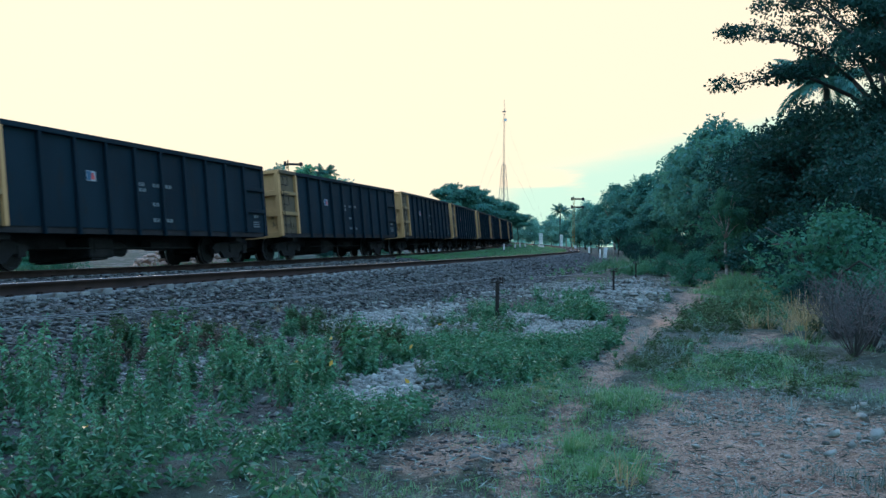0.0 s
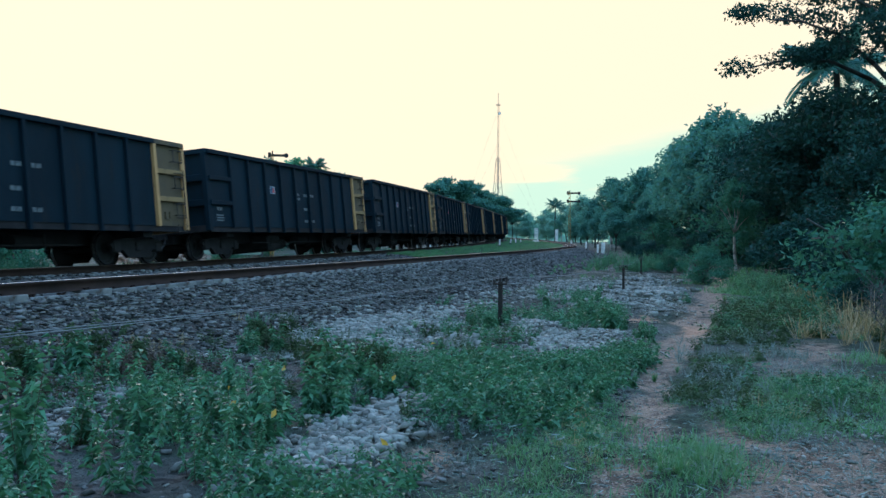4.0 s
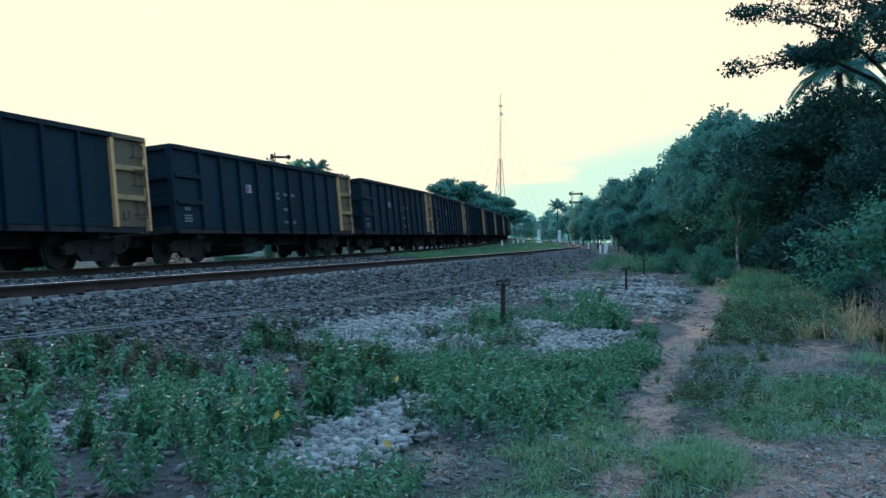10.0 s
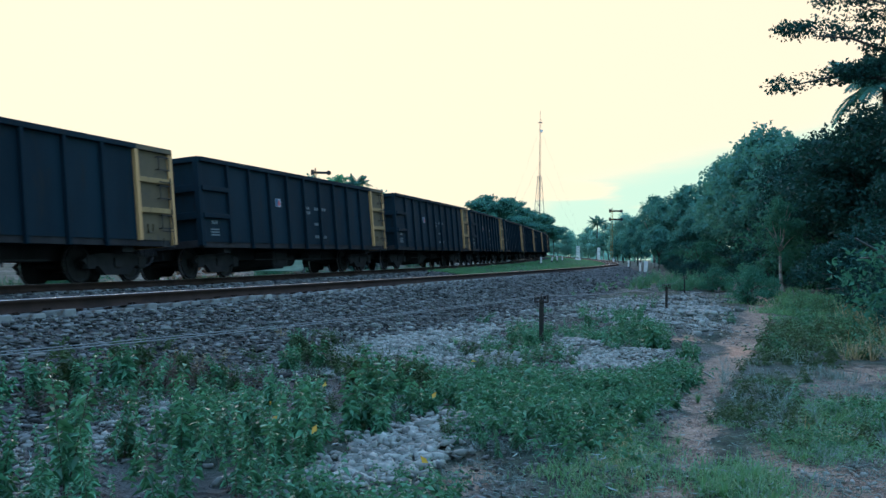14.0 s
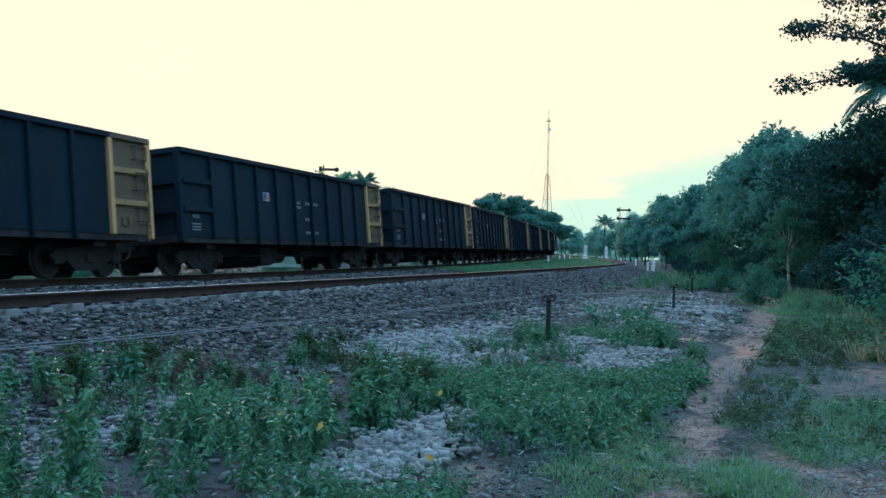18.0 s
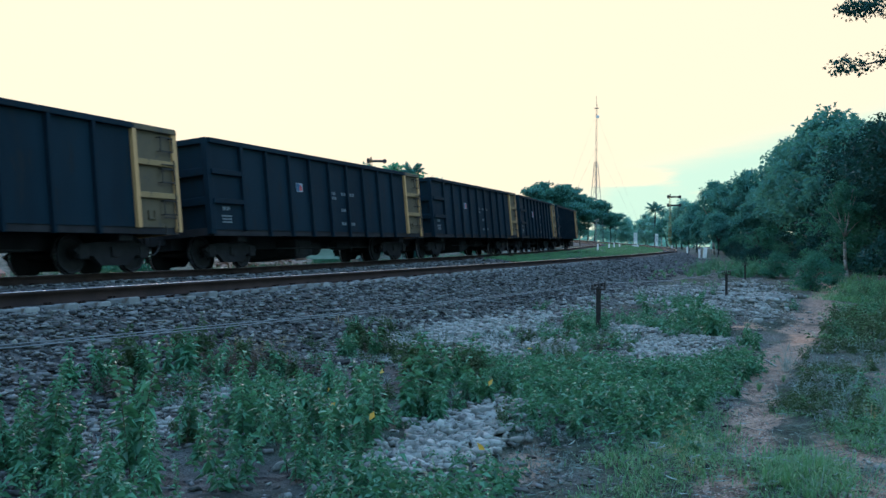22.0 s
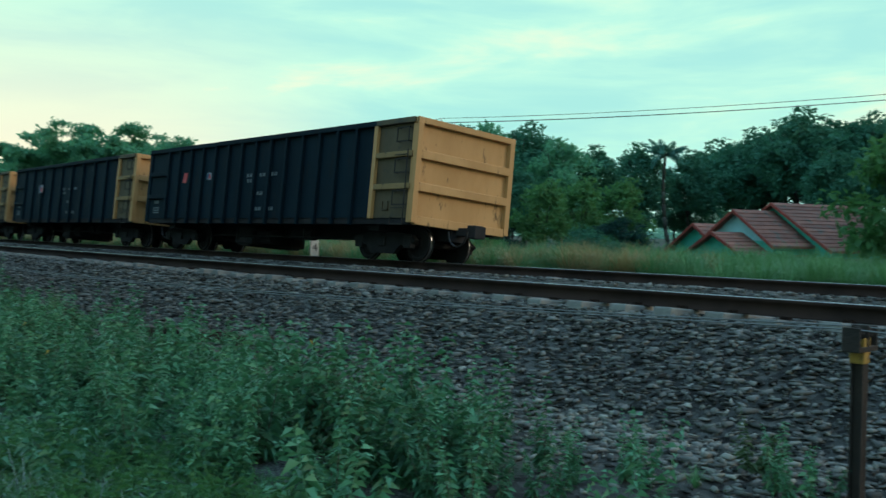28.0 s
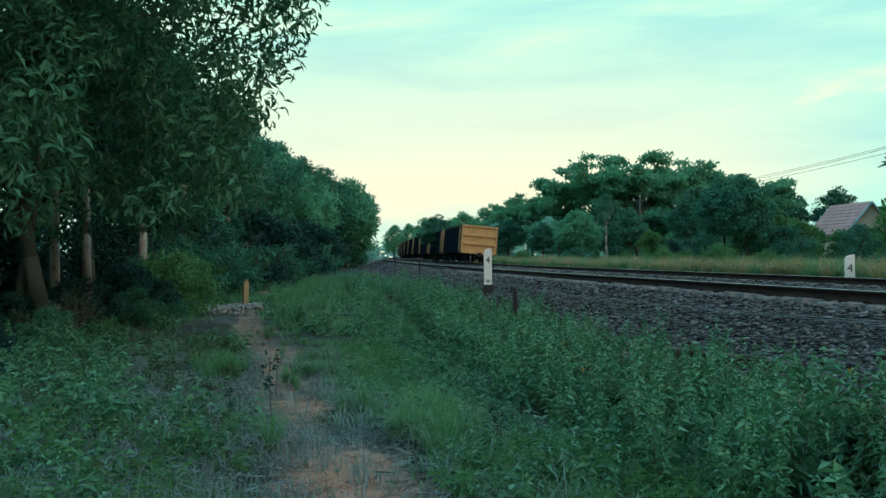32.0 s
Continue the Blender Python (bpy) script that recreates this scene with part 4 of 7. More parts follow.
# ---- plants ----
def leaf_arrays(centres, ways, length, width, seed, fold=0.25, sag=0.0, facing=None):
    """Pointed leaves, four corners each: rows of base places, directions, lengths and widths."""
    rs = np.random.RandomState(seed)
    n = len(centres)
    ways = ways / (np.linalg.norm(ways, axis=1, keepdims=True) + 1e-9)
    side = np.cross(ways, rs.normal(0, 1, (n, 3)) if facing is None else facing)
    side /= np.linalg.norm(side, axis=1, keepdims=True) + 1e-9
    lift = np.cross(side, ways)
    length, width = np.broadcast_to(length, n)[:, None], np.broadcast_to(width, n)[:, None]
    mid = centres + ways * length * 0.45
    v = np.stack([centres, mid + side * width * 0.5 + lift * width * fold, centres + ways * length - lift * length * 0.12, mid - side * width * 0.5 + lift * width * fold], 1)
    v[:, 2, 2] -= sag * length[:, 0]
    f = np.arange(n)[:, None] * 4
    return v.reshape(-1, 3), np.concatenate([f + np.array([0, 1, 2]), f + np.array([0, 2, 3])], 1).reshape(-1, 3)


def joined(*pairs):
    verts, faces, k = [], [], 0
    for v, f in pairs:
        verts.append(np.asarray(v, float)), faces.append(np.asarray(f) + k)
        k += len(v)
    return np.concatenate(verts), np.concatenate(faces)


def clumps(middles, radii, per, size, seed, flat=0.75, droop=0.2, slim=1.0):
    """Leaves in uneven clumps, denser towards each clump's skin."""
    rs = np.random.RandomState(seed)
    n = len(middles) * per
    d = rs.normal(0, 1, (n, 3))
    d /= np.linalg.norm(d, axis=1, keepdims=True)
    r = rs.uniform(0.25, 1.0, n) ** 0.6
    p = np.repeat(middles, per, 0) + d * (r * np.repeat(radii, per))[:, None] * np.array([1, 1, flat])
    way = 0.35 * d + rs.normal(0, 0.7, (n, 3)) + np.array([0, 0, -droop])
    length = size * rs.uniform(0.6, 1.3, n)
    return leaf_arrays(p, way, length, length * slim * rs.uniform(0.4, 0.7, n), seed + 1, facing=d + rs.normal(0, 0.35, (n, 3)) + np.array([0, 0, 0.35]))


def limb(bm, a, b, r0, r1, bend, steps=4, n=7):
    """A bent tapering limb; gives its last place."""
    a, b, last = Vector(a), Vector(b), Vector(a)
    for i in range(1, steps + 1):
        f = i / steps
        p = a.lerp(b, f) + Vector(bend) * math.sin(math.pi * f)
        rod(bm, last, p, r0 + (r1 - r0) * (f - 1 / steps), r0 + (r1 - r0) * f, n)
        last = p
    return last


def broadleaf(seed, high, wide, bare, count=60, per=55, leaf=0.34, bark=None, leaves=None, flat=0.75, low=False):
    """Trunk and crown meshes of a round uneven tree."""
    rs = random.Random(seed)
    bm = bmesh.new()
    fork = high * bare
    top = limb(bm, (0, 0, -0.3), (rs.uniform(-.3, .3), rs.uniform(-.3, .3), fork), high * 0.017 + 0.03, high * 0.012 + 0.02, (rs.uniform(-.2, .2), rs.uniform(-.2, .2), 0))
    ends = []
    for i in range(8):
        a = i * 2.4 + rs.uniform(-.4, .4)
        reach, rise = wide * rs.uniform(0.35, 0.8), rs.uniform(0.25, 0.9) * (high - fork)
        e = top + Vector((math.cos(a) * reach, math.sin(a) * reach, rise))
        limb(bm, top, e, high * 0.008 + 0.012, 0.015, (0, 0, rs.uniform(0.1, 0.5)), 3, 5)
        ends.append(e)
    trunk = mesh_of(bm, "trunk", bark or BARK, True)
    mids, radii = [], []
    for i in range(count):
        e = rs.choice(ends)
        a, h = rs.uniform(0, 6.28), rs.random()
        z = fork * (0.55 if low else 0.9) + (high - fork * (0.55 if low else 0.9)) * h
        rim = math.sqrt(max(0.05, 1 - (2 * h - 0.85) ** 2 if h > 0.42 else 0.55 + h))
        q = Vector((math.cos(a), math.sin(a), 0)) * (wide * rim * rs.uniform(0.45, 1.0))
        p = Vector((q.x, q.y, z)).lerp(e, rs.uniform(0, 0.35))
        mids.append(tuple(p)), radii.append(wide * rs.uniform(0.16, 0.34))
    v, f = clumps(np.array(mids), np.array(radii), per, leaf, seed, flat)
    return trunk, arrays_mesh("crown", v, f, leaves or LEAF_DARK)


def umbrella(seed, high, wide, count=143, per=120, leaf=0.21, leaves=None, bark=None, spray=1.0):
    """A tall tree with bare limbs and flat feathery layers of leaves."""
    rs = random.Random(seed)
    bm = bmesh.new()
    fork = high * 0.42
    top = limb(bm, (0, 0, -0.3), (0.3, 0.2, fork), high * 0.016 + 0.05, high * 0.011, (0.2, -0.15, 0), 5, 9)
    mids, radii = [], []
    for i in range(11):
        a, level = i * 2.4 + rs.uniform(-.3, .3), rs.uniform(0.0, 1.0)
        reach = wide * (1.0 - 0.45 * level) * rs.uniform(0.75, 1.05)
        e = top + Vector((math.cos(a) * reach, math.sin(a) * reach, (high - fork) * (0.15 + 0.75 * level)))
        limb(bm, top + Vector((0, 0, 0.3 * level)), e, high * 0.007, 0.02, (0, 0, 0.8), 4, 6)
        for j in range(count // 11):
            f = rs.uniform(0.35, 1.08)
            p = top.lerp(e, f) + Vector((rs.uniform(-1, 1), rs.uniform(-1, 1), 0)) * wide * 0.16
            p.z += math.sin(math.pi * min(f, 1)) * 0.8 + rs.uniform(-.1, .3)
            mids.append(tuple(p)), radii.append(wide * rs.uniform(0.11, 0.23) * spray)
    trunk = mesh_of(bm, "trunk", bark or BARK, True)
    v, f = clumps(np.array(mids), np.array(radii), per, leaf, seed, 0.32, 0.1)
    return trunk, arrays_mesh("crown", v, f, leaves or LEAF_MID)


def palm_meshes(seed, high):
    rs = random.Random(seed)
    bm = bmesh.new()
    limb(bm, (0, 0, -0.3), (0.5, 0.2, high - 0.6), 0.20, 0.12, (0.35, 0.1, 0), 8, 9)
    trunk = mesh_of(bm, "trunk", BARK, True)
    fronds = []
    for kind in range(2):
        length, n = 2.9, 44
        t = np.linspace(0.12, 1, n)
        sag = (0.55, 1.25)[kind]
        spine = np.stack([t * length * 0.92, 0 * t, 0.9 * t - sag * t ** 2 * 1.6], 1)
        pairs = []
        for side in (1, -1):
            way = np.stack([0.5 + 0 * t, side * (0.85 + 0 * t), -0.55 - 0.3 * t], 1)
            long = 0.75 * np.sin(np.pi * (0.15 + 0.8 * t)) + 0.15
            pairs.append(leaf_arrays(spine, way, long, 0.075, seed + kind + side, 0.1))
        bm = bmesh.new()
        for i in range(0, n - 4, 4):
            rod(bm, spine[i], spine[i + 4], 0.022 * (1 - t[i] * 0.6), 0.022 * (1 - t[i + 4] * 0.6), 5)
        me = arrays_mesh("frond", *joined(*pairs), LEAF_TEAL)
        bm.from_mesh(me)
        bm.to_mesh(me)
        bm.free()
        fronds.append(me)
    return trunk, fronds


PALM = palm_meshes(5, 9.0)


def palm(place, scale, label="tall coconut palm with drooping fronds", reach=0.88):
    root = thing("palm_tree", Matrix.Translation(place) @ Matrix.Scale(scale, 4) @ pose(0, 0, 0, 0, 0, random.uniform(0, 360)), label, "palm", "palms")
    put("trunk", PALM[0], root)
    for i in range(21):
        droop = i % 2
        put("frond", PALM[1][droop], root, Matrix.Translation((0.5, 0.2, 8.4)) @ pose(0, 0, 0, 0, 0, i * 137.5 + random.uniform(-15, 15)) @ pose(0, 0, 0, 0, random.uniform(-52, -6) if droop == 0 else random.uniform(-22, 16), 0) @ Matrix.Scale(reach, 4))
    return root


# leaf colour paled towards blue: distance haze is put into it
LEAF_HAZED = two_tone("leaves paled by painted haze", (0.11, 0.26, 0.25), (0.21, 0.42, 0.38), scale=0.3, rough=0.8, bump=0, island=True, spread=0.5, spec=0.1, leaf=0.4)
TREES = {
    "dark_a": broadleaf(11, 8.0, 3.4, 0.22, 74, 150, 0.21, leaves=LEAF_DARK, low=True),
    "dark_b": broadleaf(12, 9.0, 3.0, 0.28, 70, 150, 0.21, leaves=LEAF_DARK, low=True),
    "mid_a": broadleaf(13, 9.0, 3.2, 0.35, 72, 90, 0.34, leaves=LEAF_MID),
    "mid_b": broadleaf(14, 8.0, 2.6, 0.40, 58, 100, 0.21, bark=BARK_PALE, leaves=LEAF_MID),
    "rubber": broadleaf(15, 10.0, 2.4, 0.55, 48, 110, 0.20, bark=BARK_PALE, leaves=LEAF_MID),
    "bright": broadleaf(16, 4.0, 1.9, 0.20, 55, 60, 0.26, leaves=LEAF_BRIGHT, low=True),
    "lit_a": broadleaf(33, 9.0, 3.3, 0.30, 76, 95, 0.34, leaves=LEAF_LIT, low=True),
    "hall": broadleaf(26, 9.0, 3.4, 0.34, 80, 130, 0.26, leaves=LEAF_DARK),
    "teal_a": broadleaf(27, 9.0, 3.2, 0.30, 76, 95, 0.33, leaves=LEAF_TEAL),
    "teal_b": broadleaf(28, 8.0, 2.5, 0.38, 64, 95, 0.29, bark=BARK_PALE, leaves=LEAF_TEAL),
    "umbrella_far": umbrella(29, 12.0, 6.0, 220, 90, 0.46, LEAF_TEAL, spray=1.05),
    "umbrella": umbrella(17, 12.0, 6.0, 198, 58, 0.40, LEAF_LIT, spray=0.8),
    "airy": umbrella(19, 12.0, 5.6, 154, 150, 0.13, LEAF_DARK, spray=0.68),
    "far": broadleaf(23, 9.0, 3.4, 0.2, 72, 85, 0.42, leaves=LEAF_HAZED, low=True),
    "umbrella_b": umbrella(18, 11.0, 5.6, 187, 58, 0.40, LEAF_LIT, spray=0.8),
}
TREE_LABELS = {"lit_a": "broadleaf tree with a full crown painted as lit", "hall": "dark forest tree with a bare trunk and dense crown", "teal_a": "haze-tinted blue-green broadleaf tree with a full crown", "teal_b": "slender haze-tinted blue-green tree with a pale trunk", "umbrella_far": "broad spreading tree with a flat sloping crown", "dark_a": "dense dark green forest tree with low foliage", "dark_b": "tall dark green forest tree with low foliage", "mid_a": "green broadleaf tree with an uneven crown", "mid_b": "slender broadleaf tree with a pale trunk",
               "rubber": "thin pale-trunked rubber tree with a high crown", "bright": "fresh green young tree with low foliage", "umbrella": "tall spreading tree with flat feathery crown layers", "far": "distant tree with haze put into its leaf colour", "airy": "tall airy tree with layered feathery sprays", "umbrella_b": "spreading tree with flat feathery crown layers"}


def tree(kind, place, high, wide=None, turn=None, label=""):
    """A tree of that kind, high metres tall, standing on the ground."""
    own = {"lit_a": 9, "hall": 9, "teal_a": 9, "teal_b": 8, "umbrella_far": 12, "dark_a": 8, "dark_b": 9, "mid_a": 9, "mid_b": 8, "rubber": 10, "bright": 4, "umbrella": 12, "umbrella_b": 11, "airy": 12, "far": 9}[kind]
    k = high / own
    w = k if wide is None else k * wide
    m = Matrix.Translation((place[0], place[1], ground_at(place[0], place[1]))) @ Matrix.Diagonal((w, w, k, 1)) @ pose(0, 0, 0, 0, 0, random.uniform(0, 360) if turn is None else turn)
    root = thing("tree", m, label or TREE_LABELS[kind], "tree", "trees along the line")
    put("trunk", TREES[kind][0], root)
    put("crown", TREES[kind][1], root)
    return root


def on_bearing(yaw, far):
    p = bearing(yaw, far)
    return p.x, p.y


# forest edge on the near side, where the train comes from
for s, off, kind, high in ((-26, -15.5, "dark_a", 5.0), (-31, -17.5, "dark_b", 6.6), (-36, -16.5, "dark_a", 6.6), (-40, -18, "hall", 8.6), (-45, -15.6, "hall", 8.2), (-50, -16.5, "hall", 9.4), (-55, -14.8, "hall", 8.4),
                           (-61, -15.2, "hall", 9.2), (-67, -14.0, "teal_b", 9.4), (-74, -14.5, "teal_a", 11.0), (-79, -12.8, "teal_b", 10.8), (-85, -14.0, "teal_a", 13.4), (-91, -12.6, "teal_b", 12.0), (-98, -13.6, "teal_a", 13.6),
                           (-106, -12.2, "teal_b", 12.6), (-114, -13.5, "teal_a", 11.5), (-122, -12.0, "teal_a", 10.5), (-131, -11.8, "teal_a", 10.5), (-141, -10.8, "teal_b", 10.2), (-151, -9.5, "teal_b", 9.8), (-163, -8.0, "teal_a", 9.8),
                           (-36, -22, "dark_b", 9.0), (-48, -21, "dark_b", 9.2), (-60, -20, "dark_b", 9.4), (-76, -19, "teal_a", 10.6), (-95, -18, "teal_a", 12.0), (-118, -17, "teal_a", 13.0), (-42, -24, "dark_a", 9.4), (-54, -24, "dark_a", 10.0), (-66, -21, "dark_b", 10.0)):
    tree(kind, spot(s, off), high, random.uniform(0.95, 1.2))
tree("airy", on_bearing(-27.0, 44), 17.6, 1.0, 40, "tall spreading tree whose layered branches overhang the forest")
tree("airy", on_bearing(-29.8, 40), 16.0, 1.0, 120)
tree("mid_b", on_bearing(-17.7, 52), 5.0, 0.9, 30, "slender pale-trunked tree with bright leaf tufts")
for yaw, far, k in ((-22.8, 66, 1.56), (-15.0, 112, 1.36), (-7.0, 215, 1.02), (-7.7, 222, 0.9)):
    x, y = on_bearing(yaw, far)
    palm((x, y, ground_at(x, y)), k)
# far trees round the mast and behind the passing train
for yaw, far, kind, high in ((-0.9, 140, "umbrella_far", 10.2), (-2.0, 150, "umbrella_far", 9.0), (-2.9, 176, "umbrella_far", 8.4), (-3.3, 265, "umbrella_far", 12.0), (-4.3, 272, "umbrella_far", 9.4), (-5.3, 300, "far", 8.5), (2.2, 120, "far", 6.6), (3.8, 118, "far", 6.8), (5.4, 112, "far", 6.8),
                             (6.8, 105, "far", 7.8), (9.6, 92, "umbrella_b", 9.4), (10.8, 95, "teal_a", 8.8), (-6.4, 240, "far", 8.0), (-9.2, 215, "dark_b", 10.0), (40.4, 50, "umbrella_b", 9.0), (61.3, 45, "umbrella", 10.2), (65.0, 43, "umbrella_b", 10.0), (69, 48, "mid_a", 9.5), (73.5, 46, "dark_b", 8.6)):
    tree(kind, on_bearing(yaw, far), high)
for yaw, far, k, reach in ((7.7, 92, 0.94, 0.58), (56.7, 41, 1.12, 0.88), (87.0, 47, 1.13, 0.88), (78.4, 46, 1.12, 0.88), (91.8, 62, 1.10, 0.88), (108.1, 74, 0.90, 0.72), (127.4, 92, 1.03, 0.62), (95.6, 80, 1.1, 0.88)):
    x, y = on_bearing(yaw, far)
    palm((x, y, ground_at(x, y)), k, reach=reach)
# the far side, towards which the train leaves
for yaw, far, kind, high in ((76, 56, "mid_a", 9.0), (80, 58, "mid_a", 10.0), (83, 62, "umbrella_b", 11.6), (86, 60, "mid_a", 8.6), (89.5, 58, "mid_a", 8.4), (93, 64, "mid_a", 8.6), (90.5, 40, "bright", 4.6), (92.7, 36, "bright", 3.7), (95.5, 25, "bright", 3.6), (97.3, 78, "mid_a", 10.6), (100.8, 82, "mid_a", 11.6), (104, 86, "mid_a", 9.6),
                             (107, 80, "mid_a", 8.2), (110, 76, "mid_a", 8.4), (112.5, 72, "mid_a", 7.8), (114.6, 70, "lit_a", 8.4), (116.8, 74, "mid_a", 9.8), (119, 78, "lit_a", 10.4), (120.8, 82, "mid_a", 10.4), (123, 84, "lit_a", 9.8), (125, 88, "mid_a", 9.6), (124.2, 80, "mid_a", 9.0), (99, 70, "mid_a", 7.4), (111, 60, "bright", 4.6), (113.5, 56, "bright", 4.2), (115.8, 52, "bright", 4.0), (117.5, 58, "mid_a", 5.5),
                             (126.9, 44, "bright", 3.4), (125.7, 52, "bright", 3.8), (130.5, 120, "mid_a", 8.6), (133.2, 120, "mid_a", 8.8), (132.4, 70, "bright", 3.2), (134.6, 60, "bright", 4.2), (135.4, 56, "mid_a", 5.4), (135.0, 112, "umbrella_b", 11.0), (137.3, 110, "lit_a", 11.0), (139.4, 108, "umbrella", 12.8), (141.6, 104, "umbrella_b", 11.8), (144.2, 106, "umbrella", 12.8), (146.4, 110, "umbrella_b", 10.8), (138.6, 84, "mid_a", 6.2), (136.7, 58, "mid_a", 5.4), (142.2, 76, "mid_a", 4.6), (140.8, 68, "bright", 2.6), (143.5, 96, "rubber", 7.0),
                             (148.0, 140, "umbrella", 10.8), (149.4, 160, "umbrella_b", 11.6), (150.8, 175, "lit_a", 10.0), (152.2, 190, "lit_a", 10.0), (153.5, 200, "umbrella_b", 10.0), (154.6, 230, "lit_a", 10.5), (155.6, 260, "lit_a", 10.0), (156.6, 290, "lit_a", 10.5)):
    tree(kind, on_bearing(yaw, far), high)
for yaw, far, high in ((97.6, 90, 11.0), (99.3, 88, 11.6), (101.2, 92, 12.0), (103.0, 88, 10.8), (105, 92, 10.2), (95.4, 86, 11.4), (118.0, 90, 10.4), (121.6, 92, 10.8), (88, 70, 9.5), (84.5, 72, 10.5), (91, 74, 10)):
    tree("mid_a", on_bearing(yaw, far), high, 1.35)
for yaw, far, high in ((135.8, 118, 8.4), (137.2, 121, 9.4), (138.6, 119, 10.0), (140.0, 122, 10.4), (141.4, 121, 10.6), (142.8, 118, 10.4), (144.0, 121, 10.0), (145.4, 121, 9.4), (147.2, 130, 8.4)):
    tree("lit_a", on_bearing(yaw, far), high * 0.74, 1.5)
for yaw, far, high in ((128.6, 84, 3.0), (130.2, 86, 2.8), (131.9, 84, 3.1)):
    tree("bright", on_bearing(yaw, far), high, 1.3)
for i in range(9):
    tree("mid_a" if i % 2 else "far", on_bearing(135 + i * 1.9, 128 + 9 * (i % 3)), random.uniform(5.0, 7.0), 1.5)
for i in range(26):
    yaw = 99 + i * 2.2
    if 127 < yaw < 133.5:
        continue
    tree("mid_a" if i % 3 else "lit_a", on_bearing(yaw, 78 + 22 * math.sin(i * 0.9) ** 2 + (12 if yaw > 125 else 0)), random.uniform(3.8, 5.4), random.uniform(1.1, 1.5))
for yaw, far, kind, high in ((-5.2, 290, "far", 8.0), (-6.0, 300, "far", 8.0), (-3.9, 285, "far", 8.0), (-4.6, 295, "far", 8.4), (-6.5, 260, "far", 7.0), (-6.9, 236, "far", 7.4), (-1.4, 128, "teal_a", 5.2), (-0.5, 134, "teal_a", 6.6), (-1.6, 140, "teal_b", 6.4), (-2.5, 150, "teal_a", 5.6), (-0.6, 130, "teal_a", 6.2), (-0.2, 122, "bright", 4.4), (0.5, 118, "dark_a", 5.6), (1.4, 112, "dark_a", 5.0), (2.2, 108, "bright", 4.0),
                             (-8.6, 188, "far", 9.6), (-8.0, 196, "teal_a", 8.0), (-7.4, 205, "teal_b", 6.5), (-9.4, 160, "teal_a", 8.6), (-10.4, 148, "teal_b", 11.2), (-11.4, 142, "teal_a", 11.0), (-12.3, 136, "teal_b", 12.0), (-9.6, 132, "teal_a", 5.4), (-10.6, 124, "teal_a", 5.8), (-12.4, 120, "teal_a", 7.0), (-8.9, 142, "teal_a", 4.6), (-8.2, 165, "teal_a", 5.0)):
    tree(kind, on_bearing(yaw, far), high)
# forest edge on the near side, where the train goes
for s, off, kind, high in ((30, -14.5, "mid_a", 10.0), (36, -12.6, "rubber", 9.0), (41, -14.0, "lit_a", 10.0), (46, -12.0, "mid_b", 9.2), (52, -12.8, "rubber", 10.0), (58, -11.2, "mid_b", 9.6), (65, -12.2, "lit_a", 10.5), (72, -10.6, "rubber", 10.4), (80, -11.2, "lit_a", 10.6), (88, -9.8, "rubber", 11.0), (97, -10.2, "lit_a", 11.4),
                           (106, -8.8, "mid_b", 11.8), (116, -8.4, "mid_a", 12.2), (127, -7.6, "mid_a", 12.0), (139, -7.6, "mid_a", 12.0), (26, -19, "dark_b", 9.5), (33, -20, "dark_a", 9.0), (42, -19, "dark_b", 11.0), (54, -18, "dark_b", 12.0), (70, -17, "dark_b", 12.5), (155, -8.5, "dark_b", 11.5), (122, -5.6, "lit_a", 11.8), (133, -5.2, "mid_a", 12.0), (146, -5.0, "mid_a", 12.6), (160, -4.8, "dark_b", 12.6), (176, -5.0, "mid_a", 12.6), (20, -19.5, "dark_a", 8.0), (17, -17.5, "dark_b", 8.5)):
    tree(kind, spot(s, off), high, random.uniform(0.9, 1.1))


LEAF_GLOSS = two_tone("big glossy dark leaves", (0.004, 0.020, 0.016), (0.070, 0.215, 0.130), scale=1.0, rough=0.55, bump=0, island=True, spread=0.65, leaf=0.2, spec=0.2)


def big_leaf_tree():
    """The large tree by the path: stout crossing trunks, big glossy leaves hanging low."""
    x, y = -0.7, -19.3
    root = thing("tree", Matrix.Translation((x, y, ground_at(x, y))), "large tree with crossing trunks and big glossy hanging leaves", "tree", "trees along the line")
    rs = random.Random(31)
    bm = bmesh.new()
    a = limb(bm, (-0.5, 0, -0.3), (0.3, 0.2, 4.6), 0.16, 0.11, (0.1, 0, 0), 5, 9)
    limb(bm, (0.2, -0.6, -0.3), (-0.4, 0.1, 4.9), 0.13, 0.09, (0, 0.1, 0), 5, 9)
    for i in range(12):
        ang = i * 2.4
        e = a + Vector((math.cos(ang) * rs.uniform(2, 4.6), math.sin(ang) * rs.uniform(2, 4.6), rs.uniform(-0.6, 6)))
        limb(bm, a, e, 0.07, 0.015, (0, 0, 0.5), 4, 6)
    part("trunk", bm, BARK, root, smooth=True)
    mids, radii = [], []
    for i in range(560):
        ang, h = rs.uniform(0, 6.28), rs.random()
        z = 2.5 + 10.6 * h
        rim = 5.4 * math.sqrt(max(0.3, 1 - (1.4 * h - 0.6) ** 2)) * (rs.uniform(0.2, 0.7) if i % 3 == 0 else rs.uniform(0.65, 1.0))
        mids.append((math.cos(ang) * rim, math.sin(ang) * rim, z)), radii.append(rs.uniform(0.5, 1.0))
    v, f = clumps(np.array(mids), np.array(radii), 130, 0.24, 31, 0.8, 0.5, 0.55)
    put("crown", arrays_mesh("crown", v, f, LEAF_GLOSS), root)


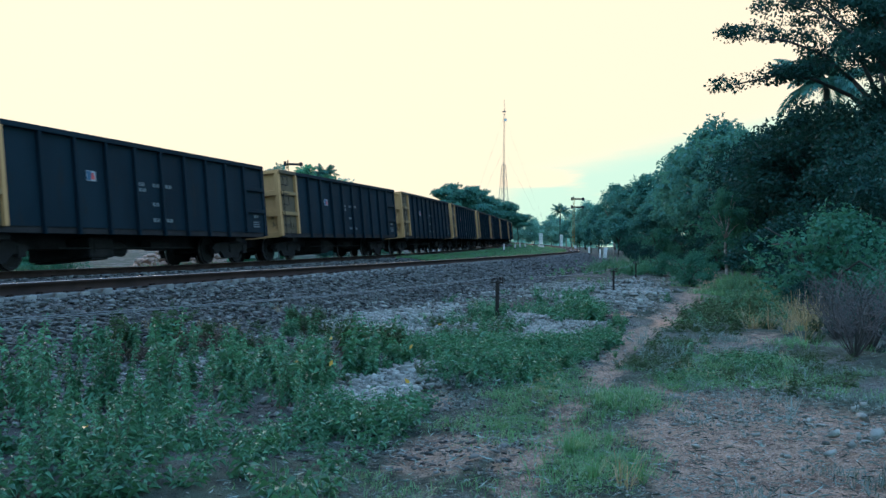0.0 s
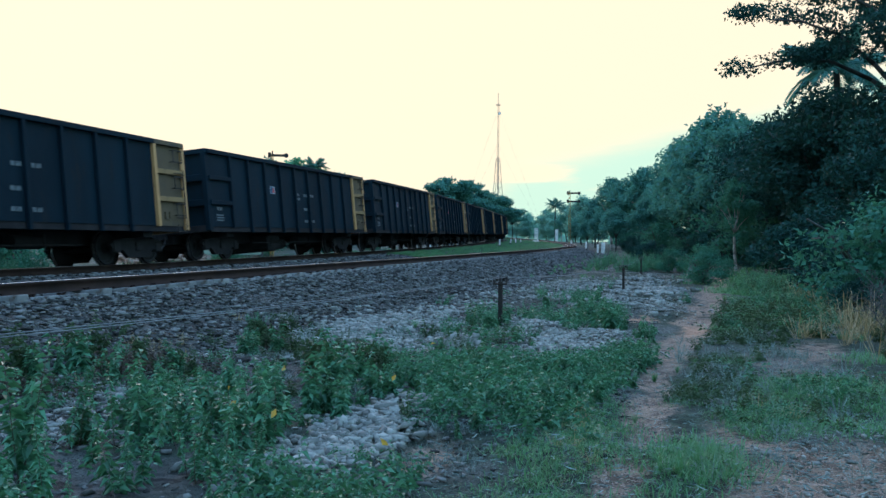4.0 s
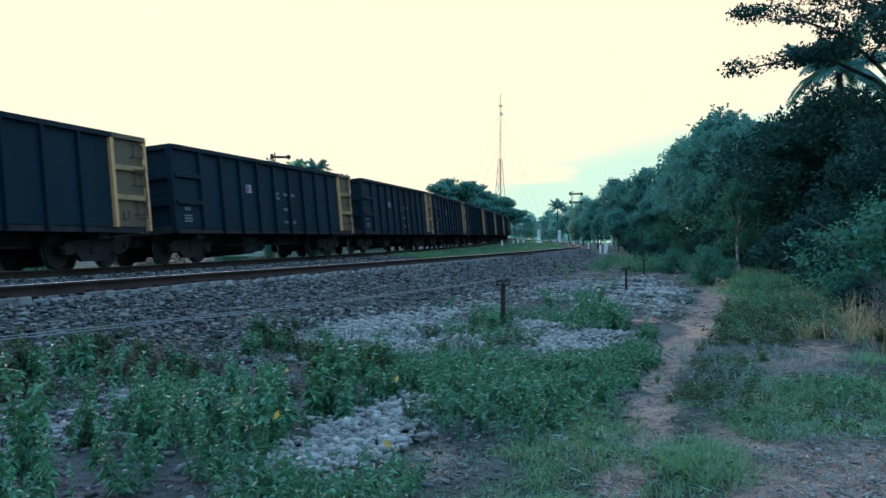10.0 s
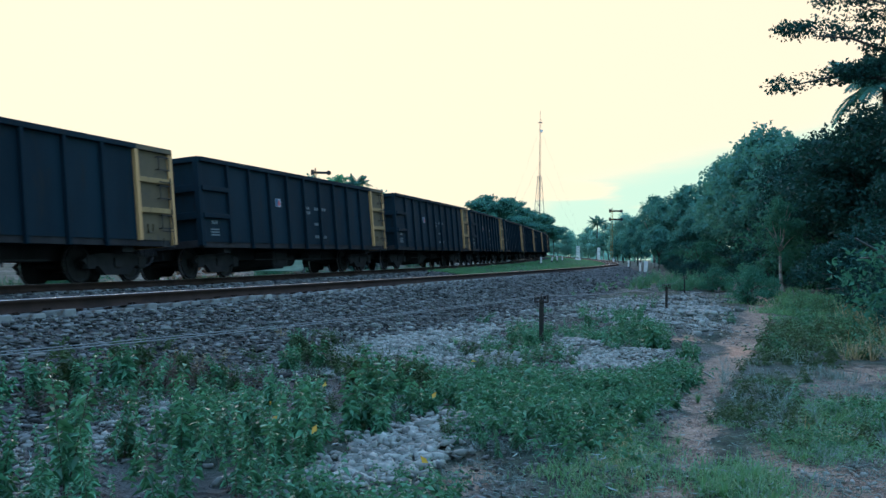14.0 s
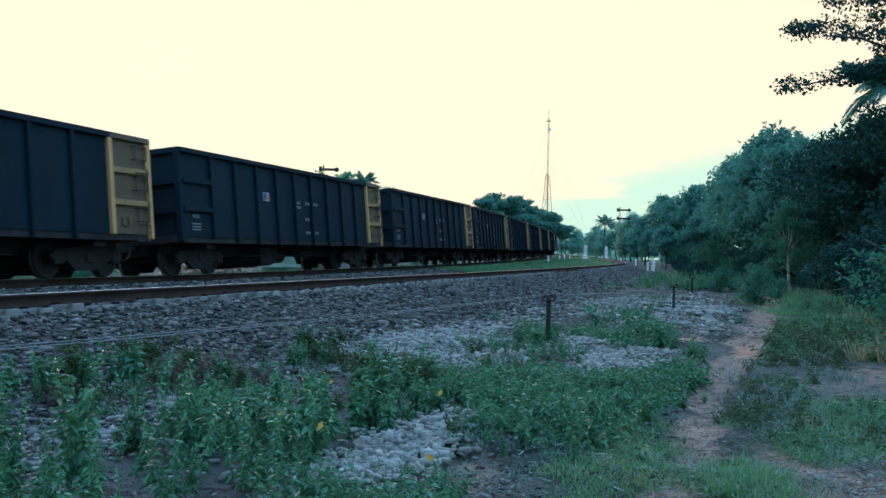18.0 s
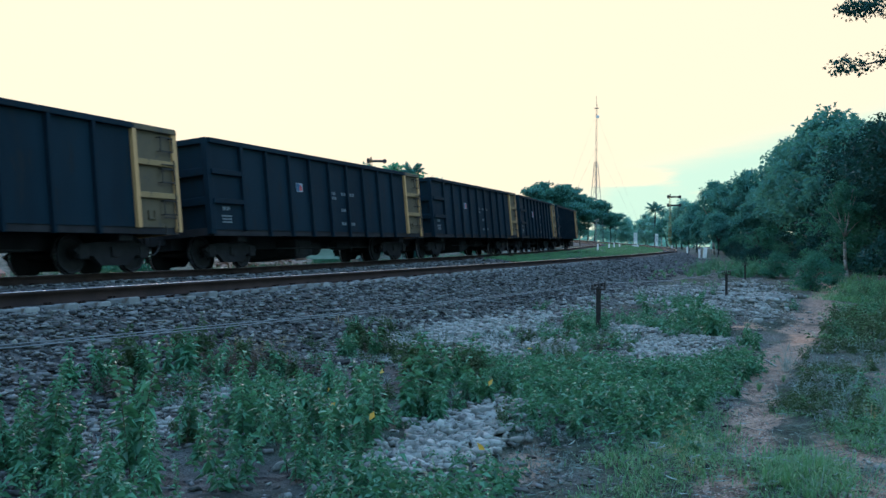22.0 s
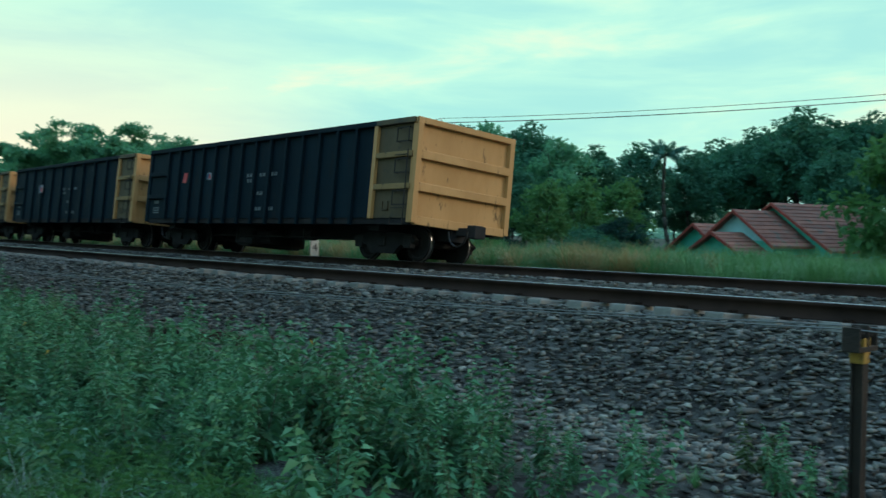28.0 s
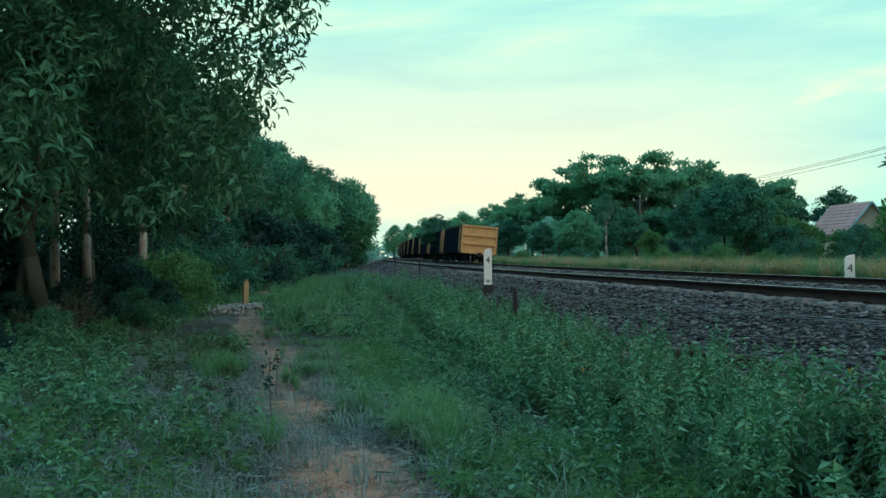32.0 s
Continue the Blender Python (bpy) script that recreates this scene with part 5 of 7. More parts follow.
big_leaf_tree()
for yaw, far, kind, high in ((176.4, 23.5, "rubber", 8.0), (174.6, 27, "rubber", 9.0), (171.6, 30, "rubber", 9.0), (178.0, 26, "hall", 8.0)):
    tree(kind, on_bearing(yaw, far), high, 0.8)


# low growth
def weed_arrays(seed, high, stems, size, spread=0.22, pairs_per=13, apart=False):
    """An upright leafy weed: several stems with leaves all the way up."""
    rs = np.random.RandomState(seed)
    base, way, lens = [], [], []
    stalks = []
    for _ in range(stems):
        a, lean = rs.uniform(0, 6.28), rs.uniform(0.0, spread)
        foot = np.array([math.cos(a), math.sin(a), 0]) * (0.0 if apart else rs.uniform(0, 0.12))
        top = foot + np.array([math.cos(a) * (lean * high * 1.6 + 0.13), math.sin(a) * (lean * high * 1.6 + 0.13), high * rs.uniform(0.5, 1.1)])
        stalks.append((foot, top))
        for j in range(pairs_per):
            f = 0.15 + 0.85 * j / (pairs_per - 1)
            turn = rs.uniform(0, 6.28)
            for side in (0, 3.14):
                b = turn + side + rs.uniform(-0.4, 0.4)
                base.append(foot + (top - foot) * f)
                way.append((math.cos(b), math.sin(b), rs.uniform(-0.35, 0.35) + 0.45 * f))
                lens.append(size * (1.2 - 0.65 * f) * rs.uniform(0.7, 1.3))
    lens = np.array(lens)
    leaves = leaf_arrays(np.array(base), np.array(way), lens, lens * 0.44, seed, 0.25, 0.5)
    if apart:
        # stems spring from one root
        tops = np.array([q for _, q in stalks])
        stems_v = np.concatenate([[(0.008, 0, 0), (-0.008, 0, 0)], tops])
        return leaves, (stems_v, np.array([(0, 1, 2 + i) for i in range(len(tops))]))
    foot, top = np.array([s[0] for s in stalks]), np.array([s[1] for s in stalks])
    stems_v = np.stack([foot + [0.006, 0, 0], foot - [0.006, 0, 0], top], 1).reshape(-1, 3)
    return joined(leaves, (stems_v, np.arange(len(stems_v)).reshape(-1, 3)))


def tuft_arrays(seed, high, blades, spread=0.5, width=0.012):
    """A tuft of bent grass blades, three corners and a bend each."""
    rs = np.random.RandomState(seed)
    a, lean = rs.uniform(0, 6.28, blades), rs.uniform(0.05, spread, blades)
    h = high * rs.uniform(0.5, 1.1, blades)
    foot = np.stack([np.cos(a), np.sin(a), 0 * a], 1) * rs.uniform(0, 0.09, blades)[:, None]
    out = np.stack([np.cos(a), np.sin(a), 0 * a], 1)
    side = np.stack([-np.sin(a), np.cos(a), 0 * a], 1) * width
    mid = foot + out * (lean * h * 0.45)[:, None] + np.stack([0 * h, 0 * h, h * 0.6], 1)
    tip = foot + out * (lean * h * 1.3)[:, None] + np.stack([0 * h, 0 * h, h * (1 - lean * 0.5)], 1)
    v = np.stack([foot - side, foot + side, mid + side * 0.7, mid - side * 0.7, tip], 1).reshape(-1, 3)
    f = np.arange(blades)[:, None] * 5
    return v, np.concatenate([f + np.array([0, 1, 2]), f + np.array([0, 2, 3]), f + np.array([3, 2, 4])], 1).reshape(-1, 3)


WEEDS = [weed_arrays(40 + i, (1.0, 0.8, 1.1, 0.9)[i], 5 + i % 3, (0.12, 0.14, 0.10, 0.13)[i], (0.12, 0.2, 0.1, 0.18)[i], 18) for i in range(4)]
HERBS = [weed_arrays(60 + i, 0.38, 7, 0.115, 0.5, 6) for i in range(3)]
TUFTS = [tuft_arrays(70 + i, 1.0, 84, 1.0, 0.008) for i in range(3)]
def mat_arrays(seed, wide, high, blades):
    """A patch of short grass: bent blades spread over a disc."""
    rs = np.random.RandomState(seed)
    v, f = tuft_arrays(seed, high, blades, 1.6, 0.0045)
    shift = np.stack([rs.normal(0, wide, blades), rs.normal(0, wide, blades), 0 * np.arange(blades)], 1)
    return v + np.repeat(shift, 5, 0), f


MATS = [mat_arrays(90 + i, 0.16, 0.13, 90) for i in range(3)]
STALKS = [tuft_arrays(80 + i, 1.0, 16, 1.3, 0.006) for i in range(2)]


def spread_of(kinds, places, scales, seed):
    """Copies of plant arrays at the places as one set of arrays."""
    rs = np.random.RandomState(seed)
    pick, turn = rs.randint(0, len(kinds), len(places)), rs.uniform(0, 6.28, len(places))
    out = []
    for k, (v, f) in enumerate(kinds):
        at = np.where(pick == k)[0]
        if not len(at):
            continue
        c, s = np.cos(turn[at])[:, None], np.sin(turn[at])[:, None]
        sc = scales[at][:, None]
        w = np.stack([(v[None, :, 0] * c - v[None, :, 1] * s) * sc, (v[None, :, 0] * s + v[None, :, 1] * c) * sc, v[None, :, 2] * sc], 2) + places[at][:, None, :]
        out.append((w.reshape(-1, 3), (f[None] + (np.arange(len(at)) * len(v))[:, None, None]).reshape(-1, 3)))
    return joined(*out)


def sown(name, kinds, s, off, scale, material, label, category, seed):
    x, y = spots(s, off + bend(s) + np.where(off > 4, spread_apart(s), 0.0))
    p = np.stack([x, y, ground_z(x, y) - 0.02], 1)
    v, f = spread_of(kinds, p, scale, seed)
    return tagged(put(name, arrays_mesh(name, v, f, material)), label, category, kind="stuff")


def scattered(rs, rows):
    """s, off and a scale from rows of (count, s, off, spread of s, spread of off, least and most scale)."""
    s, off, k = [], [], []
    for n, a, b, da, db, lo, hi in rows:
        s.append(rs.normal(a, da, n)), off.append(rs.normal(b, db, n)), k.append(rs.uniform(lo, hi, n))
    return np.concatenate(s), np.concatenate(off), np.concatenate(k)


def kept(rs, s, off, k, clear=2.6, paths=True, tall=False):
    """Leaves out what would stand on the path, on the track or at the viewer's feet."""
    x, y = spots(s, off)
    path, red, pale, grit, _, _ = covers(x, y)
    ok = (np.hypot(x, y) > clear) & (off < -1.5) & ~(tall & (s > 3) & (s < 34) & (off < -6.3 + np.clip(s - 10, 0, 20) * 0.07) & (off > -10.2)) & ~((tall | (np.abs(s) < 1.2)) & (np.abs(s) < 4.6) & (off < -6.4) & (off > -11))
    # trodden ground round the gravel patch
    ok &= ~((s > 19) & (s < 31.2) & (off < -8.9) & (off > -11.0))
    if paths:
        ok &= (path + red + 1.1 * pale) * 2.2 < rs.uniform(0.25, 1.2, len(s))
    return s[ok], off[ok], k[ok]


LITTER = two_tone("grey brown leaf litter", (0.013, 0.024, 0.021), (0.24, 0.33, 0.30), scale=0.4, rough=0.9, bump=0, island=True, spread=0.9, spec=0.15)
STRAW_GREY = two_tone("grey dead grass", (0.020, 0.036, 0.035), (0.21, 0.30, 0.28), scale=0.4, rough=0.9, bump=0, island=True, spread=0.6, leaf=0.15)


DARK_BUSHES = ((-8.9, -2.45), (-7.5, -2.4), (-9.5, -3.1), (-9.5, -5.05), (-11.6, -3.2), (-12.7, -2.6))


def build_low_growth():
    rs = np.random.RandomState(9)
    # single weeds near the viewer
    rows = [(15, -3.8, -4.25, 0.5, 0.4, 0.5, 0.85), (12, -4.7, -4.1, 0.5, 0.45, 0.55, 0.9), (7, -6.6, -5.7, 0.5, 0.3, 0.45, 0.65), (7, -7.5, -5.2, 0.5, 0.3, 0.45, 0.65), (15, -5.7, -4.7, 0.6, 0.45, 0.42, 0.70), (15, -5.6, -5.5, 0.6, 0.35, 0.40, 0.62), (9, -6.9, -4.8, 0.5, 0.35, 0.32, 0.5), (7, -7.7, -4.05, 0.2, 0.15, 0.3, 0.5), (6, -8.8, -4.35, 0.25, 0.2, 0.3, 0.45), (12, -3.6, -5.4, 0.6, 0.5, 0.3, 0.55), (16, -2.9, -5.6, 0.5, 0.5, 0.28, 0.5), (9, 4.3, -4.4, 0.4, 0.3, 0.4, 0.7), (3, 3.2, -3.6, 0.5, 0.4, 0.3, 0.6),
            (20, -8.4, -5.8, 0.5, 0.3, 0.25, 0.4), (36, -9.9, -6.3, 0.7, 0.45, 0.25, 0.4), (26, -9.2, -7.3, 0.5, 0.35, 0.22, 0.38), (16, -7.9, -7.15, 0.5, 0.3, 0.2, 0.34), (18, -10.4, -7.5, 0.5, 0.4, 0.22, 0.36), (11, -11.9, -8.05, 0.45, 0.15, 0.22, 0.36), (7, -15.1, -8.05, 0.5, 0.2, 0.25, 0.4),
            (8, -7.5, -2.4, 0.25, 0.2, 0.35, 0.6), (11, -8.9, -2.45, 0.45, 0.2, 0.35, 0.55), (6, -9.5, -3.1, 0.2, 0.15, 0.25, 0.4), (15, -9.5, -5.05, 0.35, 0.25, 0.4, 0.62), (8, -11.6, -3.2, 0.35, 0.25, 0.3, 0.5), (6, -12.7, -2.6, 0.3, 0.2, 0.3, 0.5), (11, -16.0, -5.5, 0.5, 0.4, 0.35, 0.6), (7, -18.4, -6.9, 0.7, 0.3, 0.4, 0.6), (4, -21, -6.2, 1.2, 0.6, 0.4, 0.6),
            (54, 6.2, -5.3, 1.2, 0.75, 0.28, 0.85), (58, 9.8, -5.3, 1.7, 0.8, 0.28, 0.9), (8, 2.6, -4.4, 0.9, 0.7, 0.3, 0.6), (8, 8.0, -3.3, 2.0, 0.4, 0.3, 0.6), (34, 4.5, -4.9, 0.45, 0.35, 0.4, 0.85), (22, 5.4, -4.9, 0.5, 0.4, 0.4, 0.9), (12, 8.2, -5.2, 0.5, 0.4, 0.5, 0.9)]
    s, off, k = kept(rs, *scattered(rs, rows), tall=True)
    near = (s > -7.4) & (s < 8.2)
    darker = np.array([min((a - p) ** 2 + (b - q) ** 2 for p, q in DARK_BUSHES) < 0.5 for a, b in zip(s, off)]) & (np.arange(len(s)) % 3 > 0)
    kinds = [weed_arrays(140 + i, 1.0, 3 + i % 3, (0.19, 0.23, 0.17, 0.21, 0.24)[i], (0.05, 0.1, 0.04, 0.12, 0.08)[i], 15, True) for i in range(5)]
    tall_kinds = [weed_arrays(160 + i, 1.0, 4 + i % 3, (0.105, 0.125, 0.095, 0.115, 0.135)[i], (0.06, 0.1, 0.05, 0.12, 0.08)[i], 19, True) for i in range(5)]
    spires = [weed_arrays(180 + i, 1.0, 1 + i % 3, (0.105, 0.12, 0.095, 0.11, 0.125)[i], 0.05, 34, True) for i in range(5)]
    both = [joined(*kind) for kind in kinds]
    beyond = ~near & ~darker & (s < 0)
    sown("low_weeds", both, s[beyond], off[beyond], k[beyond], WEED, "low green leafy weeds on stony ground", "weeds", 31)
    beyond = ~near & darker
    sown("dark_bush_weeds", both, s[beyond], off[beyond], k[beyond], WEED_DARK, "dark bushy weeds on the ballast edge", "weeds", 32)
    beyond = ~near & (s > 0)
    sown("tall_weeds", [joined(*kind) for kind in tall_kinds], s[beyond], off[beyond], k[beyond], WEED, "tall green leafy weeds along the bank", "weeds", 33)
    s, off, k = s[near], off[near], k[near]
    x, y = spots(s, off)
    z = ground_z(x, y)
    meshes = [(arrays_mesh("weed_leaves", *leaves, WEED), arrays_mesh("weed_stems", *stems, WEED_DRY)) for leaves, stems in kinds]
    tall_meshes = [(arrays_mesh("weed_leaves", *leaves, WEED), arrays_mesh("weed_stems", *stems, WEED_DRY)) for leaves, stems in tall_kinds]
    spire_meshes = [(arrays_mesh("weed_leaves", *leaves, WEED), arrays_mesh("weed_stems", *stems, WEED_DRY)) for leaves, stems in spires]
    for i in range(len(s)):
        ob = thing("weed", Matrix.Translation((x[i], y[i], z[i] - 0.02)) @ pose(0, 0, 0, rs.uniform(-8, 8), rs.uniform(-8, 8), rs.uniform(0, 360)) @ Matrix.Scale(k[i], 4), "dusty green leafy weed on stony ground" if k[i] < 0.6 else "tall green leafy weed beside the track", "weed", "weeds")
        own = tall_meshes[i % 5] if s[i] > 0 else spire_meshes[i % 5] if s[i] > -6.0 or i % 2 else meshes[i % 5]
        put("leaves", own[0], ob)
        put("stalk", own[1], ob)
    # dense growth beyond
    rows = [(250, 14, -5.4, 5, 0.75, 0.25, 0.85), (330, 26, -5.1, 8, 1.0, 0.3, 0.95), (300, 45, -5.3, 12, 1.4, 0.35, 0.65), (60, 18, -13.2, 5, 0.8, 0.3, 0.7), (90, -30, -12.4, 8, 0.7, 0.3, 0.6), (90, -53, -7.4, 4, 1.2, 0.5, 1.0), (40, -70, -5.0, 12, 0.8, 0.3, 0.6), (20, -21, -12.0, 3, 0.5, 0.2, 0.45), (14, -25, -6.4, 4, 1.0, 0.3, 0.5)]
    s, off, k = kept(rs, *scattered(rs, rows), tall=True)
    sown("weed_thicket", WEEDS, s, off, k, WEED, "thick green weeds along the foot of the bank", "weeds", 5)
    rows = [(110, 13, -5.2, 5, 0.9, 0.25, 0.7), (120, 26, -5.1, 8, 1.1, 0.3, 0.8), (40, -11, -5.0, 3, 1.0, 0.25, 0.45), (90, -25, -11.6, 5, 0.7, 0.25, 0.5)]
    s, off, k = kept(rs, *scattered(rs, rows), tall=True)
    sown("dusky_weeds", WEEDS, s, off, k, WEED_DARK, "dusky brownish weeds among the green ones", "weeds", 21)
    rows = [(90, -9.7, -6.6, 0.9, 0.6, 0.5, 0.9), (60, -8.2, -7.2, 0.7, 0.4, 0.4, 0.8), (40, -10.6, -7.6, 0.6, 0.35, 0.4, 0.8), (34, -11.9, -8.05, 0.5, 0.18, 0.5, 0.8), (14, -5.6, -5.2, 0.9, 0.6, 0.4, 0.7), (10, -3.8, -4.6, 0.6, 0.5, 0.5, 0.8), (44, -2.8, -5.8, 0.7, 0.7, 0.5, 0.9), (16, 8.4, -10.3, 2.2, 0.8, 0.8, 1.4), (44, -16, -5.6, 1.2, 0.6, 0.5, 0.9), (30, -18.5, -6.9, 1.0, 0.4, 0.6, 1.0), (90, -27, -10.8, 6, 0.8, 0.5, 1.0), (26, -8, -3.2, 1.5, 0.6, 0.3, 0.6), (40, -22, -5.6, 4, 1.2, 0.4, 0.8), (20, -7.2, -6.7, 0.5, 0.3, 0.3, 0.5),
            (56, 8.5, -10.5, 3.0, 1.0, 0.3, 1.0), (90, 14, -11.8, 4, 0.7, 0.5, 1.3), (80, 8, -7.0, 3, 0.4, 0.5, 0.9), (80, 24, -9.5, 6, 2.0, 0.6, 1.2), (50, 14, -6.6, 4.5, 0.4, 0.4, 0.9), (40, 24, -6.1, 5, 0.4, 0.5, 1.1), (18, -10.7, -10.0, 0.5, 0.25, 0.4, 0.7), (12, -8.2, -9.5, 0.5, 0.2, 0.3, 0.6), (50, -4.6, -6.6, 0.8, 0.4, 0.4, 0.8)]
    s, off, k = kept(rs, *scattered(rs, rows))
    sown("herb_cover", HERBS, s, off, k, WEED, "low leafy herbs between the stones", "weeds", 6)
    # grass: rounded tufts by the path, longer beyond
    rows = [(18, 8.3, -7.25, 0.4, 0.15, 0.36, 0.52), (26, 4.6, -3.3, 1.0, 0.5, 0.10, 0.2), (60, -24, -10.8, 5, 0.6, 0.12, 0.28), (16, 12.6, -9.3, 0.30, 0.22, 0.28, 0.45), (14, 11.8, -8.25, 0.35, 0.12, 0.2, 0.36), (26, 7.4, -7.55, 0.35, 0.22, 0.30, 0.48), (12, 10.2, -7.5, 0.8, 0.15, 0.25, 0.4), (14, 8.6, -9.3, 0.7, 0.4, 0.14, 0.24), (120, 24, -8.6, 6, 1.2, 0.15, 0.3), (500, 40, -8.0, 12, 2.5, 0.3, 0.7), (220, -36, -11.6, 7, 0.8, 0.2, 0.45), (160, -62, -4.4, 14, 1.1, 0.15, 0.36), (16, -6.6, -8.95, 0.3, 0.22, 0.14, 0.24), (14, -4.4, -8.8, 0.5, 0.3, 0.16, 0.28)]
    s, off, k = kept(rs, *scattered(rs, rows))
    sown("grass", TUFTS, s, off, k, GRASS, "short green grass tufts beside the path", "grass", 7)
    rows = [(9, 11.8, -8.3, 0.5, 0.15, 0.18, 0.32), (7, 8.9, -8.2, 0.5, 0.2, 0.12, 0.22), (7, 13.3, -8.3, 0.5, 0.15, 0.15, 0.3), (5, 17, -8.8, 1.0, 0.2, 0.15, 0.3), (6, -9.5, -8.6, 1.5, 0.2, 0.1, 0.18)]
    s, off, k = kept(rs, *scattered(rs, rows), paths=False)
    sown("path_tufts", TUFTS, s, off, k, GRASS, "small grass tufts growing in the path", "grass", 24)
    rows = [(80, -7.2, -7.9, 0.9, 0.16, 0.5, 0.9), (60, -6.6, -8.95, 0.35, 0.25, 0.7, 1.2), (60, -10.7, -10.0, 0.5, 0.25, 0.7, 1.2), (60, -8.2, -9.5, 0.5, 0.22, 0.6, 1.1), (36, -9.0, -10.5, 1.2, 0.5, 0.6, 1.1), (150, 14, -6.7, 4.5, 0.45, 0.6, 1.3), (120, 24, -6.0, 5, 0.5, 0.8, 1.5), (70, -22, -10.6, 4, 0.7, 0.8, 1.4), (150, -33, -11.2, 6, 0.9, 1.2, 2.2), (50, -4.4, -8.9, 0.7, 0.3, 0.6, 1.1), (40, -4.0, -7.6, 0.9, 0.4, 0.6, 1.1),
            (12, 6.4, -9.5, 0.8, 0.5, 0.7, 1.3), (70, 6.0, -6.8, 0.6, 0.25, 0.8, 1.4), (80, 5.0, -6.35, 0.7, 0.3, 0.6, 1.2), (60, 12.5, -7.1, 2.0, 0.25, 0.7, 1.2), (20, 10, -9.9, 3, 1.0, 0.6, 1.1), (60, 11, -7.7, 2.0, 0.3, 0.8, 1.4), (120, 22, -9.2, 4, 1.3, 0.8, 1.5), (240, 33, -9.3, 4, 1.6, 1.4, 2.4)]
    s, off, k = kept(rs, *scattered(rs, rows))
    sown("short_grass", MATS, s, off, k, GRASS, "short trodden grass beside the path", "grass", 17)
    rows = [(50, 4.8, -6.3, 0.7, 0.3, 0.3, 0.6), (40, 12, -7.0, 2.0, 0.25, 0.4, 0.8), (90, 6.0, -6.7, 0.6, 0.3, 0.3, 0.6), (22, 6.6, -9.6, 0.6, 0.4, 0.3, 0.6), (20, 7.4, -10.1, 0.9, 0.6, 0.5, 0.9), (14, 9.0, -11.4, 1.5, 0.5, 0.4, 0.8)]
    s, off, k = kept(rs, *scattered(rs, rows))
    sown("bright_herbs", HERBS, s, off, k, LEAF_BRIGHT, "fresh green low herbs in loose patches", "weeds", 23)
    # a strip of dusky herbs along the path and thin dead stems
    rows = [(36, -9.6, -10.7, 1.6, 0.5, 0.3, 0.65), (40, -11.4, -9.1, 1.8, 0.4, 0.3, 0.65), (26, -14.4, -9.6, 1.8, 0.35, 0.3, 0.7), (16, -9.2, -8.95, 0.7, 0.25, 0.3, 0.55), (60, -19, -10.2, 2.0, 0.5, 0.5, 1.0), (60, 9, -10.6, 3.0, 1.0, 0.3, 0.8), (40, 14, -9.6, 2, 0.5, 0.5, 0.9), (30, -11, -3.6, 2.5, 0.7, 0.3, 0.6)]
    s, off, k = kept(rs, *scattered(rs, rows))
    sown("dusky_herbs", HERBS, s, off, k, WEED_DARK, "dusky low herbs beside the path", "weeds", 19)
    rows = [(460, 8.5, -10.2, 3.0, 1.0, 0.16, 0.42), (36, -10.5, -9.9, 2.4, 0.7, 0.2, 0.45), (40, -12, -9.0, 1.5, 0.4, 0.2, 0.4), (8, -7.4, -9.4, 0.8, 0.4, 0.15, 0.3), (110, 8, -7.6, 2.5, 0.5, 0.2, 0.45), (60, 15, -9.5, 3, 1.2, 0.2, 0.45), (40, -14, -4.4, 3, 0.9, 0.15, 0.35)]
    s, off, k = kept(rs, *scattered(rs, rows), paths=False)
    sown("dead_stems", STALKS, s, off, k, STRAW_GREY, "thin grey dead stems standing in litter", "grass", 20)
    rows = [(16, -15.0, -10.9, 0.7, 0.25, 0.5, 0.8), (22, -17.6, -11.7, 1.0, 0.3, 0.6, 1.0), (16, -24, -12.0, 1.5, 0.3, 0.6, 1.0), (24, -9, -10.0, 1.6, 0.5, 0.12, 0.3), (60, 9, -10.8, 4, 1.2, 0.12, 0.3), (14, -9, -2.2, 2.0, 0.4, 0.2, 0.35), (30, -7.2, -7.9, 0.9, 0.16, 0.12, 0.24), (16, -3.8, -9.4, 0.7, 0.5, 0.2, 0.4)]
    s, off, k = kept(rs, *scattered(rs, rows))
    sown("dry_grass", STALKS, s, off, k, STRAW, "bent dry straw-coloured grass stalks", "grass", 8)
    rows = [(24, -12, -9.9, 2.2, 0.6, 0.6, 1.1), (10, -7.6, -9.3, 1.0, 0.4, 0.5, 0.9), (420, 9.0, -10.2, 3.2, 1.0, 0.5, 1.1), (70, -12, -4.2, 4, 1.2, 0.7, 1.2), (5, -4, -10.3, 1.2, 0.8, 0.5, 0.9), (16, -6.8, -6.8, 0.5, 0.25, 0.4, 0.7)]
    s, off, k = kept(rs, *scattered(rs, rows), paths=False)
    sown("dry_litter", MATS, s, off, k, STRAW_GREY, "matted grey dead grass and litter", "grass", 18)
    rows = [(10, -7.5, -2.6, 0.2, 0.15, 0.4, 0.7), (16, -9.0, -2.6, 0.4, 0.15, 0.4, 0.8), (6, -9.5, -3.2, 0.2, 0.15, 0.3, 0.6), (10, -9.5, -4.85, 0.35, 0.15, 0.3, 0.6), (8, -11.6, -3.3, 0.3, 0.2, 0.3, 0.6)]
    s, off, k = kept(rs, *scattered(rs, rows), paths=False)
    sown("dead_undergrowth", HERBS, s, off, k, WEED_DRY, "brown dead stems under the dark bushes", "weeds", 27)
    # long bleached stalks lying about
    n = 7400
    far_side = rs.rand(n) < 0.9
    s = np.where(far_side, 3.6 + np.abs(rs.normal(0, 5.5, n)), -6.2 - np.abs(rs.normal(0, 3.6, n)))
    off = np.where(far_side, rs.uniform(-12.4, -8.7, n), rs.uniform(-10.8, -8.7, n))
